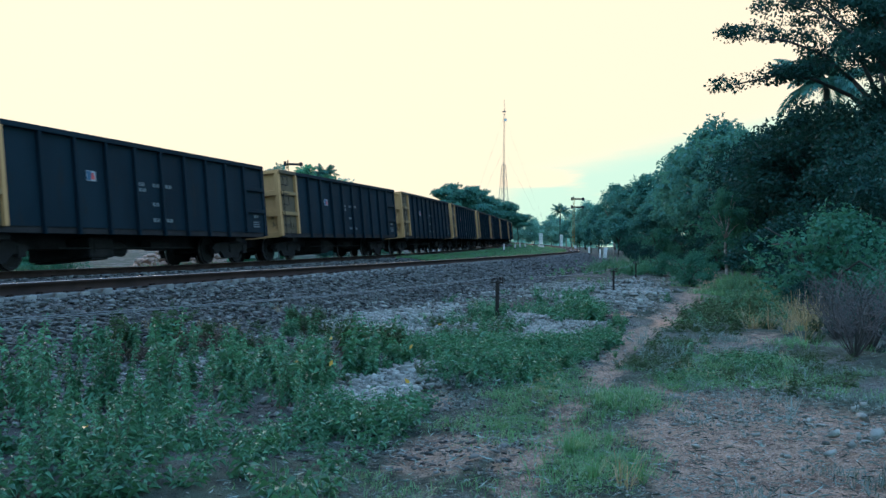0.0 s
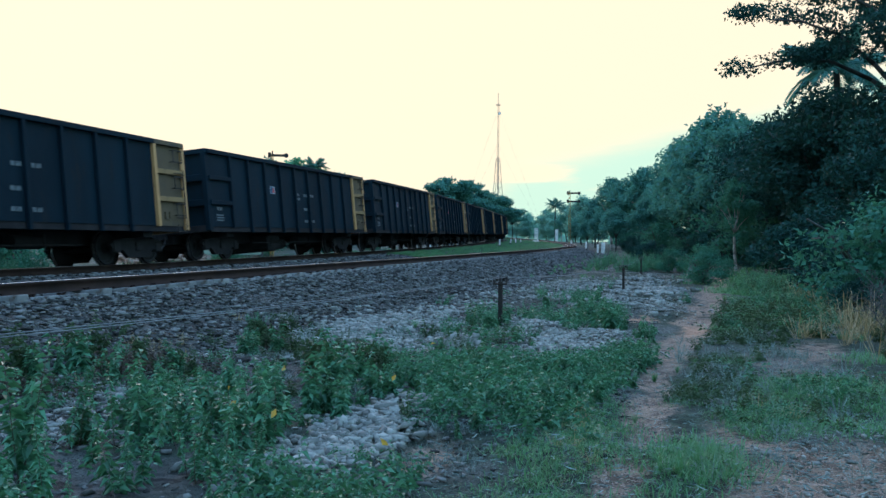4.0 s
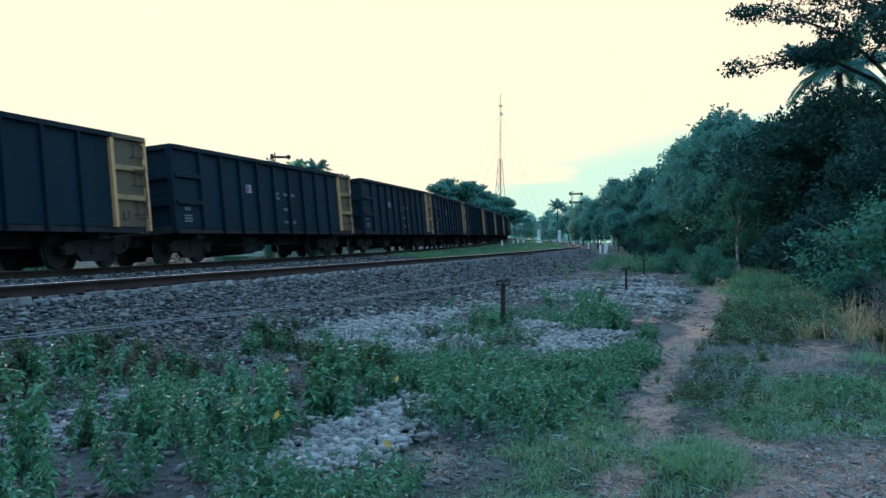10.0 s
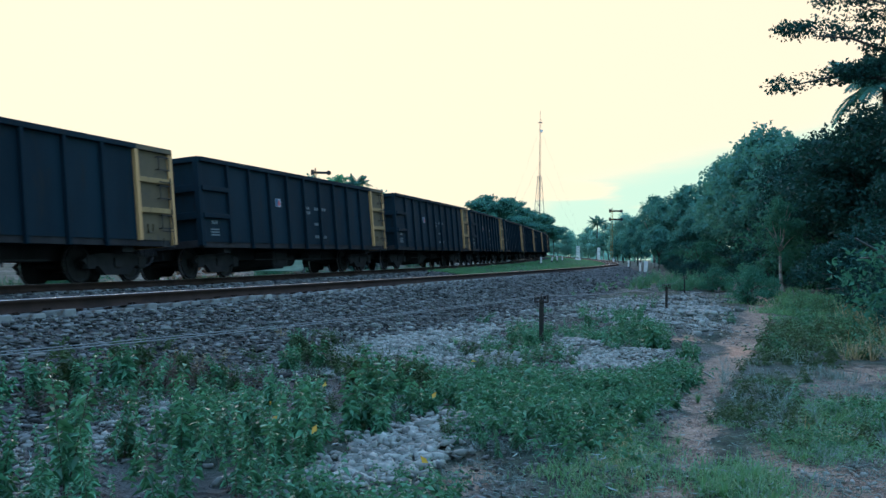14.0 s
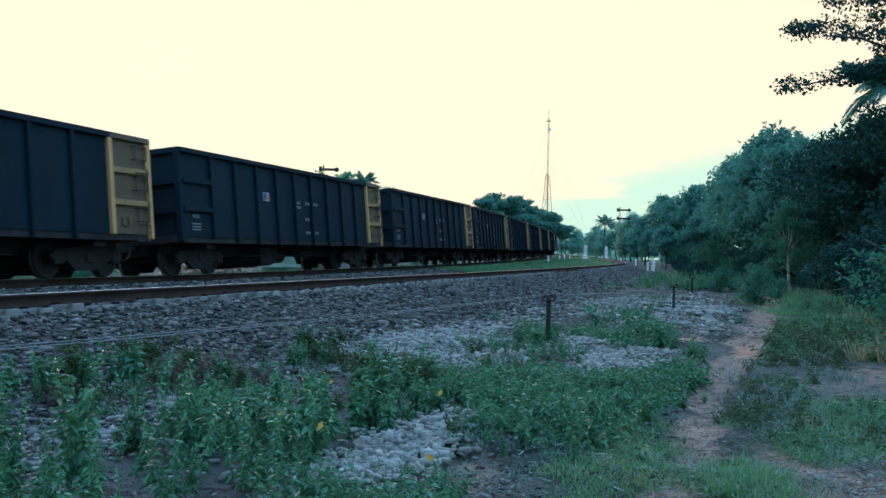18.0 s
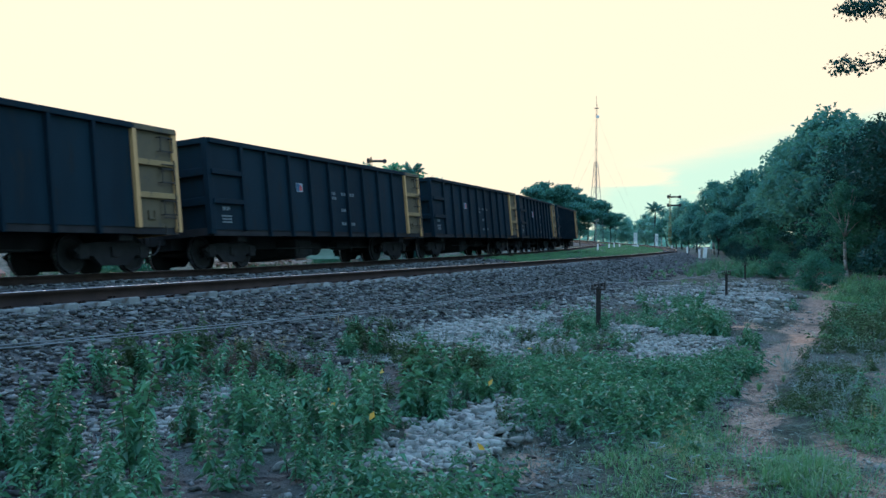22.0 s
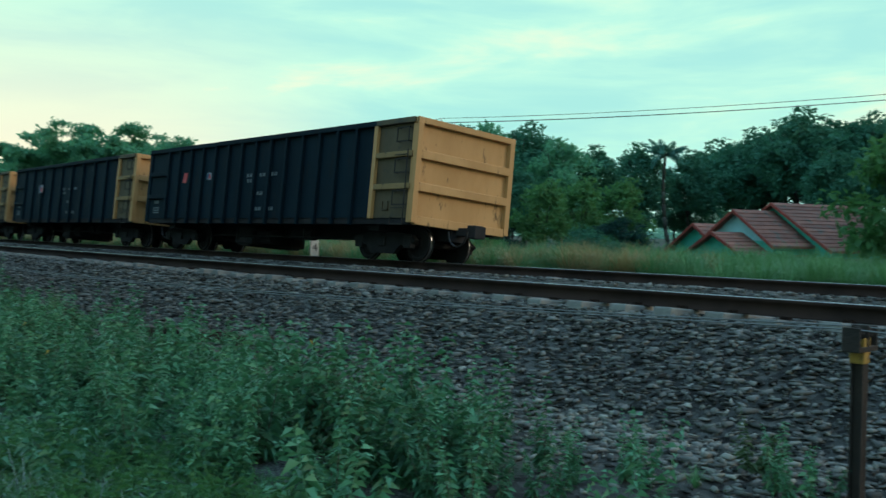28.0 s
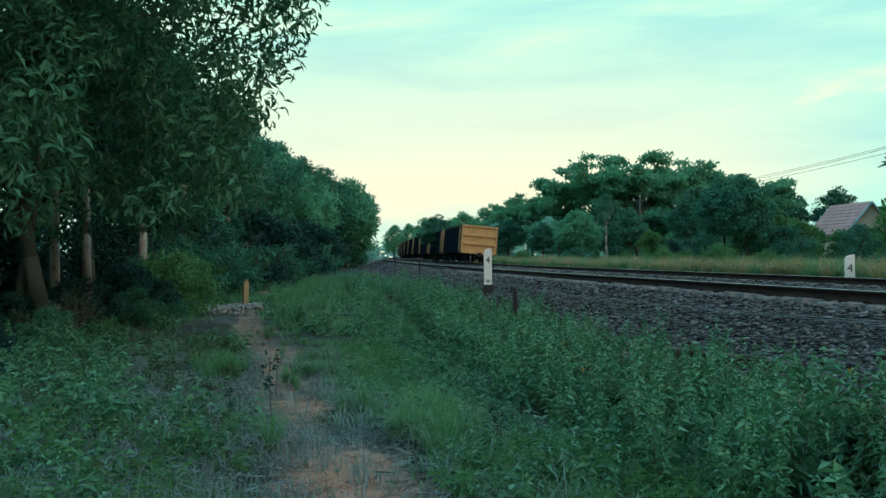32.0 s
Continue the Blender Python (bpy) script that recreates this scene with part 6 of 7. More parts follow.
    mid = far_side & (rs.rand(n) < 0.22)
    off = np.where(mid, rs.uniform(-7.9, -6.4, n), off)
    x, y = spots(s, off)
    ways = np.stack([rs.normal(0, 1, n), rs.normal(0, 1, n), rs.normal(0.05, 0.13, n)], 1)
    long = np.where(far_side, 0.06 + 0.24 * rs.beta(1.2, 2.4, n), 0.04 + 0.12 * rs.beta(1.2, 2.4, n))
    v, f = leaf_arrays(np.stack([x, y, ground_z(x, y) + rs.uniform(0.0, 0.08, n)], 1), ways, long, np.where(far_side, 0.007, 0.0045) * rs.uniform(0.6, 1.3, n), 95)
    tagged(put("bleached_stalks", arrays_mesh("bleached_stalks", v, f, STRAW_GREY)), "bleached grey stalks lying among the herbs", "litter", kind="stuff")
    # dead stalks and chips lying flat
    n = 44000
    side = rs.rand(n) < 0.3
    s = np.where(side, -2.2 - np.abs(rs.normal(0, 5.5, n)), 2.2 + np.abs(rs.normal(0, 7.0, n)))
    off = np.where(side, rs.uniform(-12.5, -6.6, n), rs.uniform(-13.0, -6.1, n))
    x, y = spots(s, off)
    bare, red, pale, _, _, _ = covers(x, y)
    stay = ((bare + red) < rs.uniform(0.1, 1.6, n)) | (side & (off < -9.3))
    s, off, x, y, n = s[stay], off[stay], x[stay], y[stay], int(stay.sum())
    ways = np.stack([rs.normal(0, 1, n), rs.normal(0, 1, n), rs.normal(0, 0.16, n)], 1)
    base = np.stack([x, y, ground_z(x, y) + rs.uniform(-0.01, 0.06, n)], 1)
    long = 0.02 + 0.13 * rs.beta(1.2, 2.0, n)
    v, f = leaf_arrays(base, ways, long, np.minimum(long * 0.3, rs.uniform(0.003, 0.010, n)), 93)
    tagged(put("fallen_litter", arrays_mesh("fallen_litter", v, f, LITTER)), "dead stalks and leaf litter lying on bare soil", "litter", kind="stuff")
    n = 5200
    s = np.where(rs.rand(n) < 0.5, -2.0 - np.abs(rs.normal(0, 5.0, n)), 2.0 + np.abs(rs.normal(0, 6.0, n)))
    strew("path_pebbles", s, np.interp(s, PATH_S, PATH_C) + rs.normal(0, 1.0, n), 0.004 + 0.016 * rs.beta(1, 4, n), STONE_PALE, "small pale pebbles and grit on the path", 94, 0.2, 0.6)
    # verge beyond the tracks
    n = 3600
    s, off = rs.uniform(-2, 90, n), 7.7 + np.abs(rs.normal(0, 4.5, n))
    sown("verge_grass", TUFTS, s, off, rs.uniform(0.5, 1.15, n), GRASS, "tall grass on the verge beyond the tracks", "grass", 9)
    n = 1500
    s, off = rs.uniform(12, 95, n), 7.8 + np.abs(rs.normal(0, 2.0, n))
    sown("verge_straw", TUFTS, s, off, rs.uniform(0.5, 1.2, n), STRAW, "pale dry grass on the verge beyond the tracks", "grass", 10)
    n = 1300
    s, off = rs.uniform(-70, 5, n), 8.2 + np.abs(rs.normal(0, 4.0, n))
    sown("far_herbs", WEEDS, s, off, rs.uniform(0.2, 0.5, n), WEED, "green weeds on the slope behind the tracks", "weeds", 11)
    n = 1500
    s, off = rs.uniform(-34, 6, n), 7.8 + np.abs(rs.normal(0, 1.3, n))
    sown("verge_weeds", WEEDS, s, off, rs.uniform(0.5, 1.0, n) * np.where(s < -20, 0.42, np.where(s < -9, 0.58, 1.15)), WEED, "bushy green weeds beside the second track", "weeds", 22)
    n = 4200
    s = -38 - 130 * rs.rand(n) ** 1.3
    x, y = spots(s, bend(s) + 1.7 + rs.rand(n) * (1.8 + spread_apart(s)))
    v, f = spread_of(TUFTS, np.stack([x, y, ground_z(x, y) - 0.02], 1), rs.uniform(0.12, 0.26, n), 12)
    tagged(put("grass_between_tracks", arrays_mesh("grass_between_tracks", v, f, GRASS)), "short grass between the two tracks", "grass", kind="stuff")


build_low_growth()

# undergrowth along both forest edges
UNDER_A, UNDER_B = broadleaf(21, 2.2, 1.5, 0.08, 44, 150, 0.11, leaves=LEAF_DARK, low=True), broadleaf(22, 1.8, 1.4, 0.08, 40, 140, 0.10, leaves=LEAF_MID, low=True)

UNDER_C = broadleaf(25, 1.8, 1.5, 0.08, 40, 140, 0.10, leaves=LEAF_BRIGHT, low=True)


def shrub(place, high, dark=True, label=""):
    me = UNDER_C if dark is None else UNDER_A if dark else UNDER_B
    k = high / (2.2 if dark else 1.8)
    x, y = place[0], place[1]
    root = thing("shrub", Matrix.Translation((x, y, ground_at(x, y) - 0.05)) @ Matrix.Diagonal((k * random.uniform(0.9, 1.3), k * random.uniform(0.9, 1.3), k, 1)) @ pose(0, 0, 0, 0, 0, random.uniform(0, 360)), label or ("dark leafy shrub at the forest edge" if dark else "green leafy shrub at the forest edge"), "shrub", "shrubs")
    put("stem", me[0], root)
    put("crown", me[1], root)


for i in range(30):
    s = -20 - i * 4.6
    shrub(spot(s, random.uniform(-13.2, -11.6) - (2.2 if -58 < s < -30 else 0.0) + max(0, (-s - 60) * 0.03)), random.uniform(1.3, 2.6), i % 3 > 0)
for i in range(26):
    s = 23 + i * 4.2
    shrub(spot(s, random.uniform(-13.4, -11.8) + max(0, (s - 30) * 0.045)), random.uniform(1.2, 2.4), i % 3 == 0)
for i in range(44):
    s = 34 + i * 2.9
    shrub(spot(s, random.uniform(-14.5, -10.0) + max(0, (s - 30) * 0.048)), random.uniform(2.2, 4.2), i % 4 == 0)
for i in range(14):
    shrub(spot(-58 - i * 4.0, random.uniform(-17, -13.5)), random.uniform(3.4, 4.8), i % 3 > 0)
for i in range(18):
    s = 26 + i * 3.1
    shrub(spot(s, random.uniform(-12.8, -11.4) + max(0, (s - 30) * 0.045)), random.uniform(0.9, 1.8), None, "fresh green shrub at the forest edge")
for i in range(16):
    shrub(spot(16 + i * 4.4, random.uniform(9.5, 14.0)), random.uniform(0.7, 1.5), None if i % 3 else False, "low green bush on the grassy verge")
for i in range(12):
    shrub(on_bearing(35.5 + i * 1.1, random.uniform(23, 29)), random.uniform(0.6, 0.95), None if i % 2 else False, "low green bush on the slope beyond the tracks")
for i in range(7):
    shrub(spot(24 + i * 2.2, random.uniform(-19, -15)), random.uniform(2.2, 3.4))
for i in range(16):
    shrub(spot(-104 - i * 5.5, random.uniform(-10.5, -7.5)), random.uniform(2.4, 3.8), i % 3 > 0)
for s, off, high, dark in ((23.0, -12.2, 1.3, True), (25.5, -12.8, 1.5, True), (20.5, -12.9, 1.2, True), (21.6, -11.8, 0.9, False), (18.6, -13.6, 1.0, True), (24.2, -11.4, 0.8, False), (-19, -11.9, 0.9, True), (-15.5, -12.4, 0.9, True), (-13, -12.8, 0.8, True), (-35, -9.8, 1.3, False), (-48, -8.6, 1.2, False), (-58, -7.6, 1.5, True), (-70, -7.0, 1.4, True), (-85, -6.4, 1.6, True), (-100, -6.2, 2.0, True), (11, -12.4, 0.9, True), (14.5, -12.8, 0.7, True), (17, -12.6, 0.8, False)):
    shrub(spot(s, off), high, dark)
for i in range(34):
    s = random.choice((random.uniform(-5, 7), random.uniform(27, 95)))
    shrub(spot(s, random.uniform(16, 30)), random.uniform(1.5, 3.2), i % 2 > 0, "leafy shrub on the verge beyond the tracks")
for i in range(14):
    s = random.uniform(-95, -25)
    shrub(spot(s, random.uniform(16, 32)), random.uniform(1.5, 2.6), i % 2 > 0, "leafy shrub on the slope behind the tracks")


def twig_bush(seed):
    """A leafless tangle of thin grey twigs."""
    rs = random.Random(seed)
    bm = bmesh.new()
    for i in range(46):
        a, reach = rs.uniform(0, 6.28), rs.uniform(0.2, 0.9)
        e = Vector((math.cos(a) * reach, math.sin(a) * reach, rs.uniform(0.4, 1.15)))
        limb(bm, (0, 0, -0.05), e, 0.007, 0.004, (rs.uniform(-.2, .2), rs.uniform(-.2, .2), rs.uniform(0, .3)), 4, 3)
        for _ in range(3):
            p = e * rs.uniform(0.5, 0.95)
            limb(bm, p, p + Vector((rs.uniform(-.3, .3), rs.uniform(-.3, .3), rs.uniform(-.1, .3))), 0.004, 0.002, (0, 0, 0), 2, 3)
    return mesh_of(bm, "twigs", TWIG)


TWIG = two_tone("grey dry twigs", (0.030, 0.030, 0.030), (0.095, 0.090, 0.088), scale=3, rough=0.9, bump=0)
TWIGS = [twig_bush(3), twig_bush(4)]
for i, (s, off, k) in enumerate(((-11.6, -11.7, 1.0), (-13.2, -12.2, 1.2), (-14.8, -11.9, 1.0), (-16.4, -12.2, 1.1), (-12.4, -12.6, 1.2), (-10.2, -12.3, 0.9), (19.0, -12.6, 0.9))):
    p = spot(s, off)
    root = thing("dry_bush", Matrix.Translation((p.x, p.y, ground_at(p.x, p.y))) @ pose(0, 0, 0, 0, 0, i * 77) @ Matrix.Scale(k, 4), "leafless tangle of grey dry twigs", "bush", "dry bushes")
    put("twig_tangle", TWIGS[i % 2], root)


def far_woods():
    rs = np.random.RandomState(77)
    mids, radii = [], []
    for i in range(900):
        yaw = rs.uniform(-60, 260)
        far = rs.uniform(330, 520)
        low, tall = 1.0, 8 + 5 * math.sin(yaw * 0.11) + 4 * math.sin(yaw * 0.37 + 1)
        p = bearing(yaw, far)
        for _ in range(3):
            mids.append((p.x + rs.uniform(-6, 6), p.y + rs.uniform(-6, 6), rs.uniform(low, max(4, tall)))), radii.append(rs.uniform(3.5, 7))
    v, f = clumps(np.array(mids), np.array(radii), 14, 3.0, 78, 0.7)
    # the ridge takes the paled leaf colour, which stands in for haze
    return tagged(put("far_woods", arrays_mesh("far_woods", v, f, LEAF_HAZED)), "wooded ridge in the distance", "woods", kind="stuff")

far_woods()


# ---- things beside the line ----
def on_ground(x, y, turn=0.0, sink=0.0):
    return pose(x, y, ground_at(x, y) - sink, 0, 0, turn)


def pulley_post(x, y, high, tip=None):
    root = thing("signal_wire_post", on_ground(x, y, heading(0)), "dark rusted iron post with a pulley head for signal wires" if tip is None else "dark iron post with a chipped yellow pulley head", "post", "signal wire posts")
    part("post_stem", boxes((-0.035, 0.035, -0.006, 0.006, -0.3, high - 0.05), (-0.035, -0.025, -0.035, 0.035, -0.3, high - 0.05), (0.025, 0.035, -0.035, 0.035, -0.3, high - 0.05)), POST_IRON, root)
    part("pulley_bracket", boxes((-0.05, 0.05, -0.12, 0.12, high - 0.10, high - 0.07), (-0.05, 0.05, -0.125, -0.105, high - 0.1, high + 0.04), (-0.05, 0.05, 0.105, 0.125, high - 0.1, high + 0.04), (-0.05, 0.05, -0.01, 0.01, high - 0.1, high + 0.05), soft=0.006), POST_IRON, root)
    for y2 in (-0.06, 0.06):
        part("pulley_wheel", turned([(y2 - 0.022, 0.045), (y2 - 0.008, 0.03), (y2 + 0.008, 0.03), (y2 + 0.022, 0.045)], 14), POST_IRON, root, m=Matrix.Translation((0, 0, high)))
    if tip:
        part("post_sleeve", boxes((-0.042, 0.042, -0.042, 0.042, high - 0.17, high - 0.02), soft=0.01), tip, root)
    return root


POSTS = [(66.0, -2.0, 1.2), (46.6, -2.15, 1.2), (21.5, -3.0, 0.72), (2.2, -3.46, 1.02), (-16.2, -5.5, 0.84), (-29.5, -6.95, 0.78), (-46.0, -7.1, 0.8), (-66.1, -7.3, 0.8)]
for s, off, high in POSTS:
    p = spot(s, off)
    pulley_post(p.x, p.y, high, YELLOW_IRON if s == 2.2 else None)


def wire(name, a, b, sag, r, material, label, parent=None):
    a, b = Vector(a), Vector(b)
    bm, n, rings = bmesh.new(), 14, []
    side = (b - a).cross(Vector((0, 0, 1))).normalized()
    for i in range(n + 1):
        f = i / n
        p = a.lerp(b, f) - Vector((0, 0, sag * 4 * f * (1 - f)))
        rings.append([bm.verts.new(p + side * r * c + Vector((0, 0, r * d))) for c, d in ((1, 0), (0, 1), (-1, 0), (0, -1))])
    for one, two in zip(rings, rings[1:]):
        for j in range(4):
            bm.faces.new((one[j], one[(j + 1) % 4], two[(j + 1) % 4], two[j]))
    bmesh.ops.recalc_face_normals(bm, faces=bm.faces)
    ob = part(name, bm, material, parent)
    return ob if parent else tagged(ob, label, "wire", name + "s")


for side in (-0.06, 0.06):
    for (s0, o0, h0), (s1, o1, h1) in zip(POSTS, POSTS[1:]):
        a, b = spot(s0, o0 - side), spot(s1, o1 - side)
        wire("signal_wire", (a.x, a.y, ground_at(a.x, a.y) + h0 + 0.03), (b.x, b.y, ground_at(b.x, b.y) + h1 + 0.03), 0.10, 0.0045, WIRE, "thin grey signal wire strung between low posts")


def text_mesh(words, size, depth, material):
    curve = bpy.data.curves.new("figure", "FONT")
    curve.body, curve.size, curve.extrude, curve.align_x, curve.align_y = words, size, depth, "CENTER", "CENTER"
    ob = bpy.data.objects.new("figure", curve)
    scene.collection.objects.link(ob)
    bpy.context.view_layer.update()
    me = bpy.data.meshes.new_from_object(ob)
    bpy.data.objects.remove(ob)
    bpy.data.curves.remove(curve)
    me.materials.clear()
    me.materials.append(material)
    return me


FOUR = text_mesh("4", 0.34, 0.004, BLACK)


def distance_marker(x, y, high, turn):
    """A white slab with a slanting rounded top and the figure 4 on its faces."""
    root = thing("distance_marker", on_ground(x, y, turn), "white painted marker slab with a black figure 4", "track marker", "distance markers")
    outline = [(-0.13, -0.3), (0.13, -0.3), (0.13, high - 0.16), (0.09, high - 0.06), (0.0, high - 0.01), (-0.13, high)]
    part("slab", wedge(outline, -0.05, 0.05), WHITE, root)
    for side in (1, -1):
        put("figure", FOUR, root, pose(0, side * 0.052, high - 0.40, 90, 0, 180 if side > 0 else 0), "black figure 4")
        part("plate", boxes((-0.05, 0.05, side * 0.051 - 0.004, side * 0.051 + 0.004, high * 0.24, high * 0.24 + 0.1)), LETTER_WHITE, root)
    part("foot", boxes((-0.16, 0.16, -0.09, 0.09, -0.3, high * 0.2), soft=0.01), BLACK if high > 1 else WHITE, root)


p = spot(29.5, -1.95)
distance_marker(p.x, p.y, 1.5, 153 + 180)
p = spot(24.0, 7.5)
distance_marker(p.x, p.y, 0.98, 145 + 180)

# white posts along the curve
for yaw, far, high, wide, tilt in ((-3.55, 80, 0.62, 0.15, 0), (-4.2, 100, 0.55, 0.16, 9), (-4.55, 108, 0.6, 0.15, -6), (-4.85, 118, 0.5, 0.15, 0), (-7.95, 150, 0.7, 0.3, 0), (-8.85, 112, 0.9, 0.2, 0), (-9.55, 107, 1.1, 0.2, 0), (-9.85, 106, 1.3, 0.4, 4), (0.7, 75, 0.95, 0.25, 0)):
    p = bearing(yaw, far)
    root = thing("track_post", on_ground(p.x, p.y, yaw + 90) @ pose(0, 0, 0, tilt, 0, 0), "short white painted concrete post beside the track", "track marker", "white posts")
    part("shaft", boxes((-wide / 3, wide / 3, -wide / 2, wide / 2, -0.2, high), soft=0.02), WHITE, root)
    part("base", boxes((-wide * 0.5, wide * 0.5, -wide * 0.7, wide * 0.7, -0.2, 0.12), soft=0.01), BLACK, root)
for yaw, far, high in ((-5.8, 150, 2.1), (-7.05, 185, 2.9)):
    p = bearing(yaw, far)
    root = thing("track_sign", on_ground(p.x, p.y, yaw), "white lattice sign board on a low stand beside the curve", "track sign", "track signs")
    for z in np.arange(0.5, high, 0.26):
        part("board", boxes((-0.28, 0.28, -0.02, 0.02, z, z + 0.19)), WHITE, root)
    for x in (-0.24, 0.24):
        part("leg", boxes((x - 0.03, x + 0.03, -0.05, -0.021, -0.2, high)), WHITE, root)
    part("stand", boxes((-0.5, 0.5, -0.2, 0.2, -0.1, 0.3), soft=0.02), WHITE, root)


def semaphore(yaw, far, top, reach, arms, label):
    p = bearing(yaw, far)
    g = ground_at(p.x, p.y)
    root = thing("semaphore_signal", pose(p.x, p.y, g, 0, 0, yaw), label, "railway signal", "semaphore signals")
    high, wide = top - g, 0.05 + 0.0009 * far
    for x, y in ((-1, -1), (1, -1), (1, 1), (-1, 1)):
        part("mast_leg", rods(((x * wide, y * wide, -0.2), (x * wide * 0.6, y * wide * 0.6, high), wide * 0.16), n=5), YELLOW_IRON, root)
    bm, n = bmesh.new(), 14
    for i in range(n):
        z, z2 = high * i / n, high * (i + 1) / n
        k, k2 = wide * (1 - 0.4 * i / n), wide * (1 - 0.4 * (i + 1) / n)
        for (a, b), (c, d) in (((-1, -1), (1, -1)), ((1, -1), (1, 1)), ((1, 1), (-1, 1)), ((-1, 1), (-1, -1))):
            rod(bm, (a * k, b * k, z), (c * k2, d * k2, z2), wide * 0.09, n=4)
    part("lattice", bm, YELLOW_IRON, root)
    for drop in arms:
        z = high - drop
        arm = part("signal_arm", boxes((-reach * 0.15, reach, -0.03, 0.03, z - reach * 0.09, z + reach * 0.09), soft=0.01), BLACK, root)
        part("disc", turned([(-0.03, reach * 0.17), (0.03, reach * 0.17)], 16), BLACK, arm, m=Matrix.Translation((reach, -0.04, z)))
        part("lamp_box", boxes((-reach * 0.32, -reach * 0.1, -0.12, 0.12, z - reach * 0.16, z + reach * 0.2), soft=0.01), BLACK, root)
    part("finial", rods(((0, 0, high - 0.1), (0, 0, high + reach * 0.25), reach * 0.06), n=6), BLACK, root)


semaphore(-7.83, 152, 9.4, 1.5, (0.1, 1.45), "tall semaphore signal mast with two arms and rusty orange stem")
semaphore(10.45, 52, 6.25, 0.75, (0.05,), "semaphore signal with one arm behind the tracks")


def lattice_tower():
    q = bearing(-3.42, 220)
    root = thing("radio_mast", pose(q.x, q.y, 0.5), "slender grey lattice radio mast with guy wires", "radio mast")
    for i in range(17):
        z = i * 2.0
        bm = bmesh.new()
        for j in range(3):
            a, b = j * 2.094, (j + 1) * 2.094
            pa, pb = Vector((math.cos(a) * 0.17, math.sin(a) * 0.17, 0)), Vector((math.cos(b) * 0.17, math.sin(b) * 0.17, 0))
            rod(bm, pa + Vector((0, 0, z)), pa + Vector((0, 0, z + 2)), 0.032, n=4)
            rod(bm, pa + Vector((0, 0, z)), pb + Vector((0, 0, z + 1)), 0.014, n=4)
            rod(bm, pb + Vector((0, 0, z + 1)), pa + Vector((0, 0, z + 2)), 0.014, n=4)
        part("mast_section", bm, MAST, root)
    part("antenna", rods(((0, 0, 34), (0, 0, 36), 0.05), ((-0.5, 0, 33.2), (0.5, 0, 33.2), 0.12), n=6), MAST, root)
    part("dish", turned([(-0.15, 0.35), (0.15, 0.35)], 12), WHITE, root, m=Matrix.Translation((0.3, 0, 31.2)))
    for j in range(3):
        a = j * 2.094 + 0.4
        for z in (14, 24, 32):
            wire("guy_wire", (0, 0, z), (math.cos(a) * 14, math.sin(a) * 14, 0), 0.2, 0.015, CABLE, "", root)
    # the wider frame of legs round its foot
    root = thing("lattice_tower", pose(q.x, q.y, 0.5), "grey steel leg frame round the foot of the mast", "tower")
    zz, w0, w1 = 20.5, 2.1, 0.45
    for a, b in ((1, 0.6), (-1, 0.6), (0, -1)):
        part("tower_leg", rods(((a * w0, b * w0, 0), (a * w1, b * w1, zz), 0.06), n=5), MAST, root)
    for i in range(7):
        bm = bmesh.new()
        z, below = zz * (i + 1) / 7, zz * i / 7
        k, wide = w0 + (w1 - w0) * (i + 1) / 7, w0 + (w1 - w0) * i / 7
        for (a, b), (c, d) in (((1, 0.6), (-1, 0.6)), ((-1, 0.6), (0, -1)), ((0, -1), (1, 0.6))):
            rod(bm, (a * k, b * k, z), (c * k, d * k, z), 0.03, n=4)
            rod(bm, (a * wide, b * wide, below), (c * k, d * k, z), 0.025, n=4)
        part("brace", bm, MAST, root)


lattice_tower()


